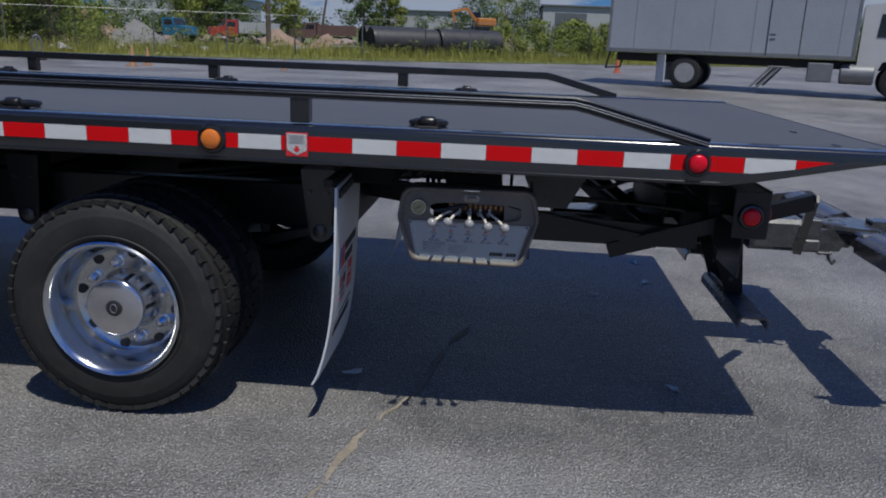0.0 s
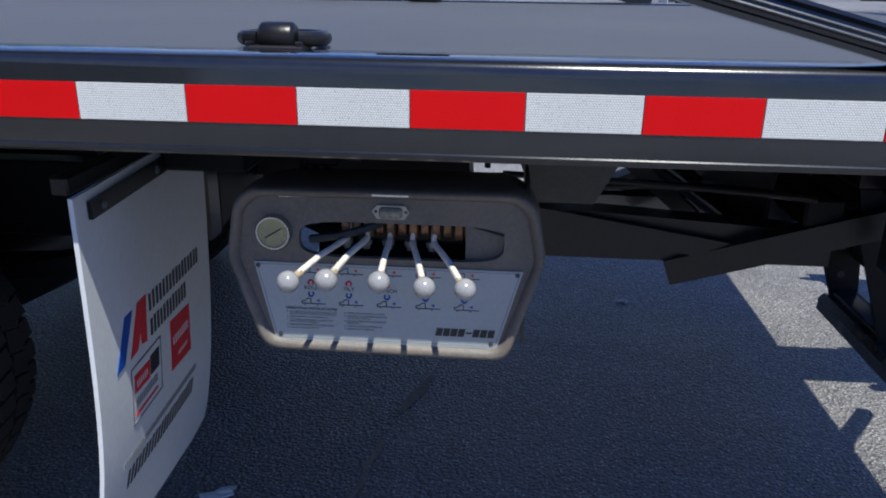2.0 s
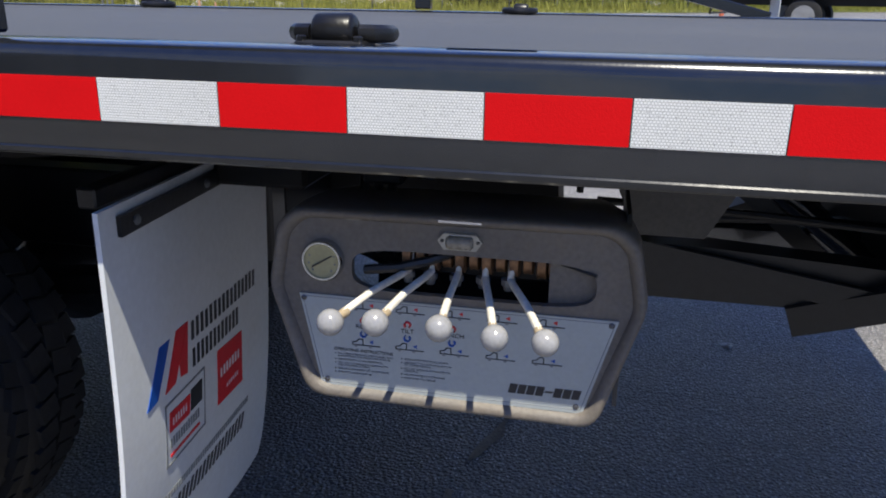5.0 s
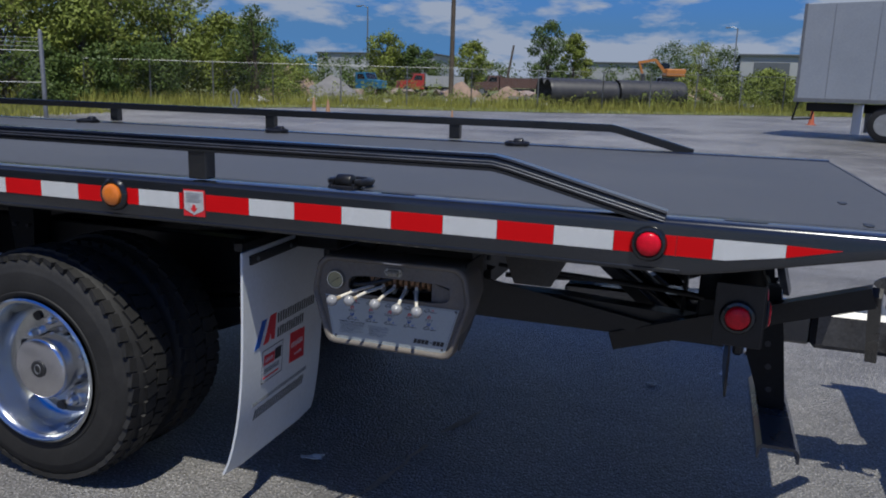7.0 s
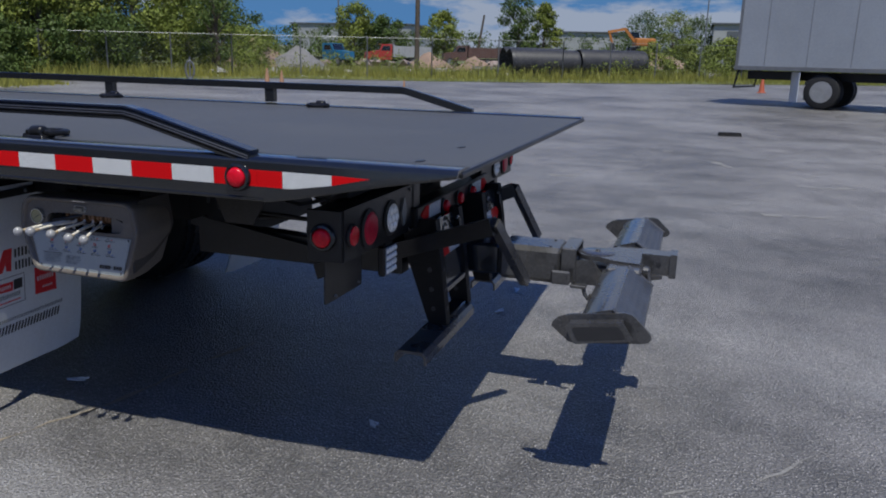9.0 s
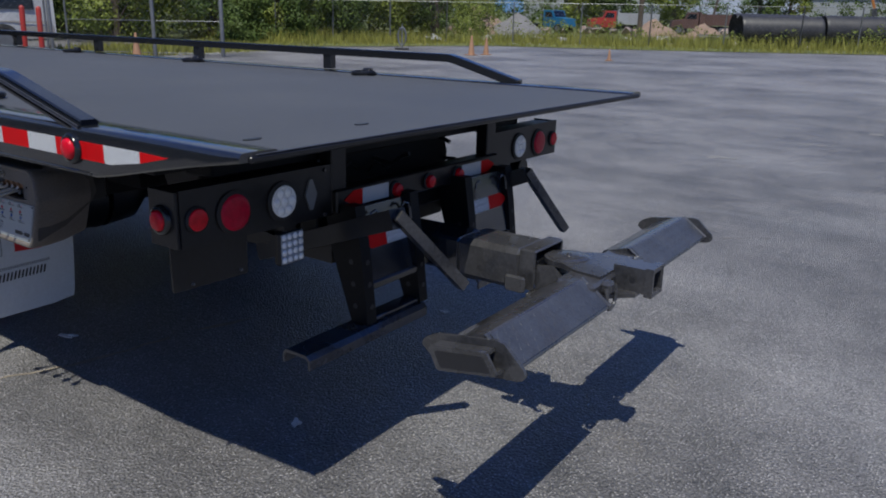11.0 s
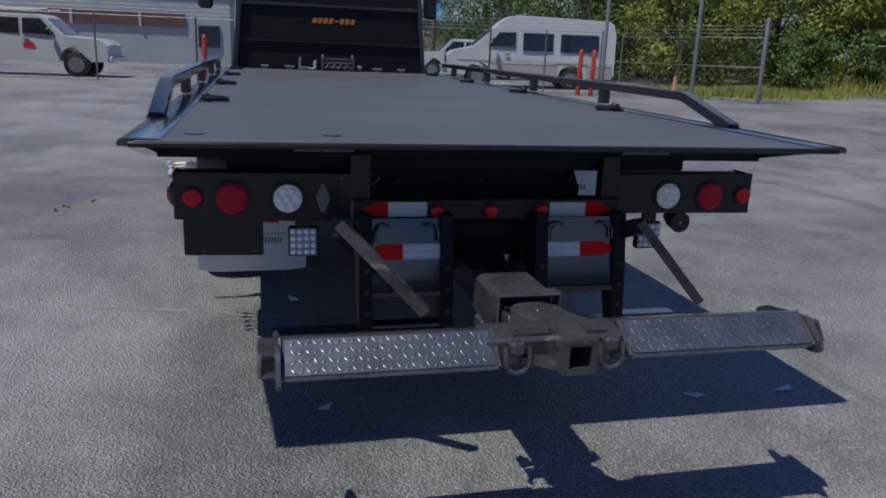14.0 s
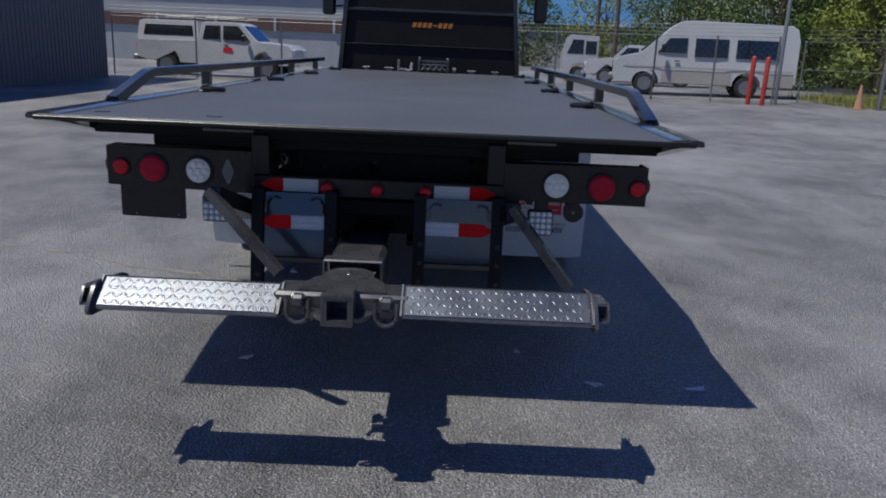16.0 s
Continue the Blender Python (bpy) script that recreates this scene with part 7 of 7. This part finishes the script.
def box_truck(m, label, length=7.3):
    v = thing("box_truck", m, label, "box truck")
    bx = part("cargo_box", Shape().box((-2.55, -1.25, 1.12), (length - 2.55, 1.25, 3.95), 0.02), BOX_SIDE, v, "pale painted cargo box")
    for s in (-1, 1):
        part("bottom_rail", Shape().box((-2.58, s * 1.25 - 0.012, 1.08), (length - 2.53, s * 1.25 + 0.012, 1.20), 0.004), GALV, bx)
        for xx in (-2.56, length - 2.62):
            part("corner_post", Shape().box((xx, s * 1.25 - 0.014, 1.12), (xx + 0.09, s * 1.25 + 0.014, 3.95), 0.004), GALV, bx)
        # side door with its frame, hinges and step
        dr = part("side_door", Shape().box((2.35, s * 1.25 - 0.010, 1.16), (3.25, s * 1.25 + 0.010, 3.4), 0.004), BOX_SIDE, bx, "side door in the cargo box")
        for xx in (2.32, 3.25):
            part("door_frame", Shape().box((xx, s * 1.25 - 0.018, 1.14), (xx + 0.03, s * 1.25 + 0.018, 3.42), 0.004), STEEL_DARK, dr)
        for zz in (1.62, 1.76):
            part("door_latch", Shape().box((2.40, s * 1.25 - 0.03, zz), (2.56, s * 1.25 + 0.03, zz + 0.03), 0.006), GALV, dr)
        part("door_step", Shape().box((2.45, s * 1.18 - 0.12, 0.78), (3.1, s * 1.18 + 0.12, 0.83), 0.01), GALV, bx)
        part("step_ladder", Shape().sweep([(2.55, s * 1.22, 0.8), (2.0, s * 1.35, 0.15)], 0.03, 4, True).sweep([(2.75, s * 1.22, 0.8), (2.2, s * 1.35, 0.15)], 0.03, 4, True), GALV, bx)
        for i in range(6):
            part("panel_seam", Shape().box((-1.7 + 1.2 * i, s * 1.25 - 0.004, 1.2), (-1.685 + 1.2 * i, s * 1.25 + 0.004, 3.9)), GALV, bx, smooth=0)
        part("mud_flap", Shape().box((-0.01, -0.28, 0.18), (0.01, 0.28, 1.05), 0.004, pose(-0.80, s * 1.02, 0, 0, 0, -38 * s)), FLAP, v, "pale mud flap hanging askew")
        car_wheel(v, 0, s * 1.22, 0.50, 0.27, s, STEEL_WHITE)
        part("axle_hub", Shape().lathe((0.06, s * 1.15, 0.50), (0.06, s * 1.225, 0.50), [(0, 0.19), (0.8, 0.17), (1, 0.11)], 20), RUBBER, v, "dark greasy axle hub")
        car_wheel(v, 0, s * 0.90, 0.50, 0.27, s, ALU)
        car_wheel(v, 6.0, s * 1.16, 0.50, 0.27, s, ALU)
        part("side_tank", Shape().lathe((4.45, s * 0.95, 0.68), (5.35, s * 0.95, 0.68), [(0, 0.26), (0.03, 0.29), (0.97, 0.29), (1, 0.26)], 20), GALV, v)
        part("battery_box", Shape().box((3.55, s * 1.0 - 0.24, 0.42), (4.25, s * 1.0 + 0.24, 0.98), 0.03), GALV, v, "grey steel battery box")
        part("chassis_rail", Shape().box((-2.4, s * 0.42 - 0.04, 0.80), (6.6, s * 0.42 + 0.04, 1.06), 0.006), BLACK_MATT, v)
        part("cab_window", Shape().prism([(5.25, 1.75), (5.3, 2.4), (5.95, 2.4), (6.25, 1.75)], "y", *sorted((s * 1.06, s * 1.075))), GLASS_DARK, v, smooth=0)
    part("cab", Shape().prism([(4.85, 0.75), (4.85, 2.65), (5.7, 2.72), (6.05, 2.55), (6.5, 1.72), (7.3, 1.55), (7.45, 1.35), (7.45, 0.65), (6.62, 0.65), (6.5, 1.05), (6.0, 1.2), (5.5, 1.05), (5.38, 0.7)], "y", -1.06, 1.06), WHITE_PAINT, v, "pale truck cab")
    part("rear_bumper", Shape().sweep([(-2.5, -1.0, 1.1), (-2.62, -1.0, 0.55), (-2.62, 1.0, 0.55), (-2.5, 1.0, 1.1)], 0.03, 4, True), BLACK_MATT, v)
    return v


box_truck(pose(6.05, 24.3, ground_z(6.5, 24.0), 0, 0, -21), "pale grey box truck with a side door parked on asphalt")
van(pose(-25.6, 10.7, ground_z(-25, 10.7), 0, 0, -101) @ Matrix.Scale(1.09, 4))
pickup(pose(-26.4, -7.5, 0, 0, 0, 87) @ Matrix.Scale(1.1, 4), True, "white pickup with a canopy behind the gate fence")
pickup(pose(-33.5, 10.6, ground_z(-33, 9.6), 0, 0, -103), False, "white pickup parked beyond the van")


def cabover(m):
    v = thing("cabover_truck", m, "white cab-over truck parked beyond the fence", "truck")
    part("cab", Shape().prism([(0.2, 0.55), (0.2, 2.3), (1.55, 2.35), (1.75, 2.2), (1.98, 1.35), (2.0, 0.5), (1.65, 0.5), (1.5, 0.85), (1.1, 0.98), (0.7, 0.85), (0.55, 0.5)], "y", -1.0, 1.0), WHITE_PAINT, v, "white tilt cab")
    for s in (-1, 1):
        part("cab_window", Shape().prism([(0.95, 1.4), (0.95, 2.1), (1.5, 2.1), (1.78, 1.4)], "y", *sorted((s * 1.0, s * 1.012))), GLASS_DARK, v, smooth=0)
        part("cab_window", Shape().prism([(0.3, 1.4), (0.3, 2.05), (0.85, 2.05), (0.85, 1.4)], "y", *sorted((s * 1.0, s * 1.012))), GLASS_DARK, v, smooth=0)
        car_wheel(v, 1.1, s * 0.98, 0.38, 0.22, s)
        car_wheel(v, -2.6, s * 0.98, 0.38, 0.22, s)
    part("load_frame", Shape().box((-3.6, -0.45, 0.62), (0.3, 0.45, 0.80), 0.01), BLACK_MATT, v)
    part("machinery", Shape().box((-3.4, -0.9, 0.8), (-0.3, 0.9, 0.95), 0.01).lathe((-1.2, 0, 0.95), (-1.2, 0, 1.7), [(0, 0.35), (1, 0.2)], 12).box((-3.2, -0.5, 0.95), (-2.1, 0.5, 1.6), 0.05), STEEL_DARK, v, "dark machinery on the load frame")


cabover(pose(-37.0, 9.1, 0.05, 0, 0, -95))


# yard beyond the north fence
def yard(x, y):
    return ground_z(x, y) + 0.08


def heap(x, y, r, h, m, label, seed):
    g = Shape()
    bmesh.ops.create_icosphere(g.bm, subdivisions=4, radius=1)
    for v in g.bm.verts:
        d = math.hypot(v.co.x, v.co.y)
        n = noise.fractal((v.co.x * 2 + seed, v.co.y * 2, v.co.z * 2), 1.0, 2.0, 4)
        v.co.x *= r * (1 + 0.12 * n)
        v.co.y *= r * (1 + 0.12 * n)
        v.co.z = max(-0.1, h * (1 - min(1, d)) * (1 + 0.18 * n) * (1 if v.co.z > 0 else 0)) - 0.05
    solid(name="soil_mound", shape=g, material=m, label=label, category="heap", m=pose(x, y, yard(x, y)), group="heaps in the yard")


def old_truck(m, cabm, bedm, label):
    v = thing("dump_truck", m, label, "dump truck", "trucks in the yard")
    part("cab", Shape().prism([(0, 0.7), (0, 2.5), (1.2, 2.5), (1.55, 1.75), (2.9, 1.6), (3.0, 0.8), (2.7, 0.7)], "y", -1.05, 1.05), cabm, v)
    for s in (-1, 1):
        part("cab_window", Shape().prism([(0.25, 1.75), (0.25, 2.3), (1.1, 2.3), (1.35, 1.75)], "y", *sorted((s * 1.05, s * 1.062))), GLASS_DARK, v, smooth=0)
        for wx in (2.1, -2.6, -3.8):
            car_wheel(v, wx, s * 1.1, 0.52, 0.3, s)
    part("windscreen", Shape().prism([(1.22, 2.42), (1.55, 1.8), (1.58, 1.82), (1.25, 2.44)], "y", -0.9, 0.9), GLASS_DARK, v, smooth=0)
    part("chassis", Shape().box((-4.6, -0.5, 0.7), (2.6, 0.5, 1.0), 0.02), BLACK_MATT, v)
    if bedm:
        bed = part("dump_body", Shape().prism([(-4.9, 1.1), (-4.9, 2.3), (-0.4, 2.3), (-0.1, 2.6), (-0.1, 1.05)], "y", -1.2, 1.2), bedm, v)
        for k in range(6):
            part("body_rib", Shape().box((-4.6 + 0.75 * k, -1.26, 1.1), (-4.48 + 0.75 * k, 1.26, 2.28), 0.01), bedm, bed)


old_truck(pose(-23.9, 50.6, yard(-23.9, 50.6), 0, 0, -12) @ Matrix.Scale(0.64, 4), BLUE_PAINT, None, "bright blue tractor unit parked among rubble")
old_truck(pose(-20.6, 54.6, yard(-20.6, 54.6), 0, 0, 215) @ Matrix.Scale(0.64, 4), RED_PAINT, WALL_WHITE, "red dump truck with a pale body in the yard")
old_truck(pose(-15.5, 58.0, yard(-15.5, 58), 0, 0, 205) @ Matrix.Scale(0.64, 4), WALL_BROWN, WALL_BROWN, "rusty brown dump truck among the rubble heaps")
heap(-24.2, 46.5, 2.3, 1.45, GRAVEL, "pale grey gravel heap in the yard", 1)
heap(-26.2, 44.6, 1.8, 1.2, SOIL, "brown soil heap beside the gravel", 5)
heap(-27.2, 46.2, 2.5, 2.2, SOIL, "brown soil heap next to the pale gravel", 7)
heap(-16.5, 52.0, 2.0, 1.2, SOIL, "reddish soil heap among rubble", 9)
heap(-12.5, 50.0, 1.6, 1.0, SOIL, "low reddish soil heap among rubble", 12)


def culvert(x, y, ln, r, rot):
    p = thing("culvert_pipe", pose(x, y, yard(x, y), 0, 0, rot), "large black plastic culvert pipe lying in weeds", "pipe", "pipes in the yard")
    g = Shape()
    n = int(ln / 0.25)
    prof = []
    for i in range(n + 1):
        prof += [(i / n, r * 0.96), (min(1, (i + 0.4) / n), r)]
    g.lathe((-ln / 2, 0, r), (ln / 2, 0, r), prof[:-1], 28, False)
    g.lathe((ln / 2, 0, r), (-ln / 2, 0, r), [(0, r * 0.88), (1, r * 0.88)], 28, False)
    part("pipe_wall", g, PIPE_BLACK, p)


culvert(-6.0, 40.6, 3.9, 0.74, 32)
culvert(-2.6, 42.9, 4.0, 0.76, 33)
culvert(-6.9, 42.3, 3.6, 0.78, 32)
culvert(-9.4, 42.8, 2.4, 0.22, 20)
rnd = random.Random(4)
for k in range(34):
    x = -20 + 24 * rnd.random()
    y = edge_y(x) + 4.5 + 3.5 * rnd.random()
    g = Shape()
    s = 0.15 + 0.35 * rnd.random() ** 2
    g.hull([(s * rnd.uniform(-1, 1), s * rnd.uniform(-0.7, 0.7), s * rnd.uniform(0, 0.9)) for i in range(12)])
    solid("rubble_block", g, CONCRETE, "broken pale concrete block in the weeds", "rubble", "", pose(x, y, yard(x, y) - 0.03, 0, 0, 360 * rnd.random()), "rubble in the yard", 20)

heap(-3.0, 73.2, 5.0, 1.9, SOIL, "brown soil heap under a small excavator", 21)
ex = thing("excavator", pose(-3.2, 72.9, yard(-3.2, 72.9) + 1.35, 0, 0, 200) @ Matrix.Scale(0.6, 4), "small orange-yellow excavator on a soil heap", "excavator")
for s in (-1, 1):
    part("track", Shape().prism([(-1.8, 0.1), (-1.5, 0), (1.5, 0), (1.8, 0.3), (1.6, 0.8), (-1.6, 0.8), (-1.85, 0.5)], "y", s * 1.1 - 0.25, s * 1.1 + 0.25), BLACK_MATT, ex)
part("house", Shape().box((-2.0, -1.2, 0.95), (1.0, 1.2, 2.1), 0.12), YELLOW_PAINT, ex)
part("cab", Shape().box((0.2, -1.2, 2.0), (1.5, -0.1, 3.0), 0.1), GLASS_DARK, ex)
part("boom", Shape().sweep([(1.0, 0.3, 1.6), (2.6, 0.3, 3.4), (5.2, 0.3, 2.9)], 0.2, 4, True), YELLOW_PAINT, ex)
part("stick", Shape().sweep([(5.1, 0.3, 3.1), (4.4, 0.3, 1.2)], 0.15, 4, True), YELLOW_PAINT, ex)
part("bucket", Shape().prism([(4.0, 0.3), (4.7, 0.2), (4.8, 1.2), (4.2, 1.3)], "y", -0.2, 0.8), STEEL_DARK, ex)


# poles
def pole(x, y, h, r, lean, label, arm=False):
    p = thing("utility_pole", pose(x, y, ground_z(x, y), 0, lean, 0), label, "pole", "poles beyond the lot")
    part("shaft", Shape().lathe((0, 0, 0), (0, 0, h), [(0, r), (1, r * 0.7)], 12), BARK if r > 0.1 else GALV, p)
    if arm:
        part("lamp_arm", Shape().sweep([(0, 0, h - 0.1), (-0.5, 0, h + 0.15), (-0.9, 0, h + 0.1)], 0.04, 6), GALV, p)
        part("lamp_head", Shape().box((-1.3, -0.12, h), (-0.8, 0.12, h + 0.14), 0.03), GALV, p)


pole(-15.65, 47, 11, 0.17, 0, "tall brown wooden utility pole in the yard")
pole(-34.7, 74.9, 8.5, 0.09, 0, "thin grey light pole far beyond the fence", True)
pole(-18.2, 70.4, 4.6, 0.13, 9, "leaning wooden pole among the trees")
pole(2.5, 93, 7.6, 0.09, 0, "grey street light pole beside the far building", True)
pole(-48, 12, 12, 0.16, 0, "wooden utility pole behind the van")
pole(-49.5, 11, 12, 0.15, 0, "wooden utility pole behind the van")


# broken concrete and scrap scattered over the yard
g = Shape()
rnd = random.Random(77)
for k in range(150):
    x = -27 + 22 * rnd.random()
    y = 45.5 + 0.55 * (x + 27) + 7 * rnd.random()
    w = 0.12 + 0.38 * rnd.random() ** 2
    c, zc = Vector((x, y, 0)), yard(x, y)
    pts = []
    for i in range(9):
        a = 6.28 * rnd.random()
        pts.append(c + Vector((w * (0.6 + rnd.random()) * math.cos(a), w * (0.6 + rnd.random()) * math.sin(a), zc - 0.05 + (0.9 * w + 0.25) * rnd.random())))
    g.hull(pts)
solid("rubble", g, RUBBLE, "broken pale concrete and reddish scrap in the yard", "rubble", "stuff", smooth=0)

# far buildings
def building(name, x0, x1, y0, y1, h, wall_m, label, band=None):
    b = thing(name, pose(0, 0, 0), label, "building")
    z0 = min(ground_z(x0, y0), ground_z(x1, y1)) - 0.1
    part("wall", Shape().box((x0, y0, z0), (x1, y1, z0 + h), 0.02), wall_m, b)
    part("roof", Shape().box((x0 - 0.3, y0 - 0.3, z0 + h), (x1 + 0.3, y1 + 0.3, z0 + h + 0.25), 0.03), WALL_GREY, b)
    return b, z0


b, z0 = building("warehouse", 3.5, 22, 108, 125, 5.2, WALL_WHITE, "pale warehouse beyond the trees")
part("door_panel", Shape().box((5.2, 107.9, z0 + 0.3), (9.5, 108.0, z0 + 4.4), 0.02), WALL_GREY, b)
b, z0 = building("warehouse", -24, -10, 137, 150, 4.5, WALL_WHITE, "low white building far behind the yard")
b, z0 = building("warehouse", -75, -50, 138, 150, 5.5, WALL_WHITE, "low white building far behind the yard")
b, z0 = building("depot_building", -62, -44, -36, -1.0, 5.0, WALL_WHITE, "low white depot building with a brown band")
part("brick_band", Shape().box((-43.99, -26, 2.05), (-43.9, -3.5, 2.80), 0.01), WALL_BROWN, b, "dark brown window band")
for k in range(6):
    part("band_mullion", Shape().box((-43.9, -24 + 3.6 * k, 2.0), (-43.86, -23.85 + 3.6 * k, 2.84)), WALL_WHITE, b)
part("depot_window", Shape().box((-43.99, -2.8, 1.0), (-43.9, -1.6, 2.2), 0.01), GLASS_DARK, b)
b, z0 = building("workshop", -22.3, -9.0, -22.0, -10.3, 6.0, WALL_GREY, "grey corrugated metal workshop beside the lot")
for k in range(60):
    part("siding_rib", Shape().box((-22.2 + 0.22 * k, -10.3, 0), (-22.14 + 0.22 * k, -10.288, 6.0)), WALL_GREY, b, smooth=0)
b, z0 = building("long_store", -95, -80, -10, 45, 4.2, WALL_WHITE, "long low white store far beyond the vehicles")

# trees
spots = [(-29, 31, 7.6, 3.2), (-27.5, 34, 6.6, 2.8), (-33, 29, 8.0, 3.4), (-26.5, 37.5, 4.8, 2.2), (-36, 38, 10, 4.2), (-38, 27, 9, 3.8), (-44, 35, 10, 4.5)]
for i, (x, y, h, s) in enumerate(spots):
    tree(x, y, h, s, 10 + i, "green leafy tree at the lot corner", i % 3 == 2, 9000, 0.10, 0.10)
tree(-23.0, 35.2, 5.2, 1.5, 31, "thin dark scrubby tree by the fence", True, 2600, 0.07, 0.2)
tree(-23.8, 36.0, 4.6, 1.3, 32, "thin dark scrubby tree by the fence", True, 2200, 0.07, 0.2)
for i, (x, y, h, s) in enumerate(((-27.0, 61.9, 5.2, 2.3), (-25.0, 64, 4.2, 2.2), (-20.1, 66.6, 4.8, 2.3), (-13.6, 68.3, 6.8, 2.5), (-11.8, 70.7, 5.8, 2.0), (-5.5, 107.8, 6.6, 4.2), (-1.6, 110, 6.8, 4.0), (1.5, 112, 6.0, 4.0))):
    tree(x, y, h, s * 0.85, 50 + i, "round green tree beyond the yard", i % 2 == 1, 5000, 0.12, 0.12)
for i, (x, y, h, s) in enumerate(((-34, 17, 7.5, 3.4), (-30, 20, 6.5, 3.0), (-38, 22, 9, 4), (-29, 24.5, 6.5, 3.0), (-44, 16, 8.5, 4), (-27.5, 27.5, 6.0, 2.6), (-52, 20, 9, 4.5))):
    tree(x, y, h, s, 80 + i, "dense green tree behind the gate fence", i % 2 == 0, 9500, 0.10, 0.06)
for i, (x, y, h, s) in enumerate(((-72, 8, 7.5, 4.5), (-74, 16, 8.5, 5), (-70, 22, 8.5, 5), (-66, 28, 8.5, 5), (-76, 2, 6.0, 4))):
    tree(x, y, h, s, 120 + i, "green tree far beyond the parked vehicles", i % 2 == 0, 5000, 0.15, 0.1)
thicket("hedge_far", [(-110, 110, 0.9), (-60, 118, 0.9), (-30, 122, 0.8), (0, 122, 0.8), (30, 118, 1.0), (60, 112, 1.0), (120, 150, 1.0)], 5.0, 8, 36000, 0.2, 5, "belt of trees far behind the yard", True)
thicket("bushes_north", [(-30, 30.5, 1.0), (-27, 33.5, 1.0), (-25, 36, 0.9), (-24, 40, 0.7), (-28, 46, 0.8), (-32, 52, 0.9)], 3.2, 2.5, 26000, 0.08, 6, "leafy bushes along the fence")
thicket("bushes_fence", [(-22, 34.5, 0.75), (-16, 36.5, 0.85), (-12, 37.8, 0.8), (-8, 39.0, 0.5), (-3, 41.0, 0.7), (4, 45, 1.25), (10, 48, 1.9), (16, 53, 2.0), (26, 59, 2.0)], 1.5, 2.0, 42000, 0.06, 7, "tall weeds along the fence line")
thicket("bushes_west", [(-24, 21, 0.7), (-26, 23, 0.9), (-24.5, 27, 1.0), (-25.5, 30, 0.9)], 2.8, 3.0, 22000, 0.08, 8, "dark green bushes behind the corner", True)
thicket("wood_northwest", [(-60, 30, 1.0), (-48, 42, 1.1), (-42, 52, 0.9), (-36, 60, 0.6), (-30, 66, 0.4)], 7.0, 7, 40000, 0.15, 9, "dense wood beyond the corner", True)
thicket("wood_west", [(-60, 30, 1.0), (-46, 26, 1.0), (-38, 24, 1.0), (-34, 20, 0.9)], 6.5, 6, 26000, 0.13, 11, "dense wood behind the gate fence", True)
thicket("bushes_northeast", [(-2.4, 45.4, 0.45), (0.0, 46.0, 0.85), (2.5, 46.8, 0.95), (6.0, 48.6, 1.0), (10.0, 50.6, 1.0), (14.0, 53.0, 1.0), (20.0, 56.5, 1.0)], 2.4, 2.2, 60000, 0.085, 14, "tall green bushes growing over the fence")
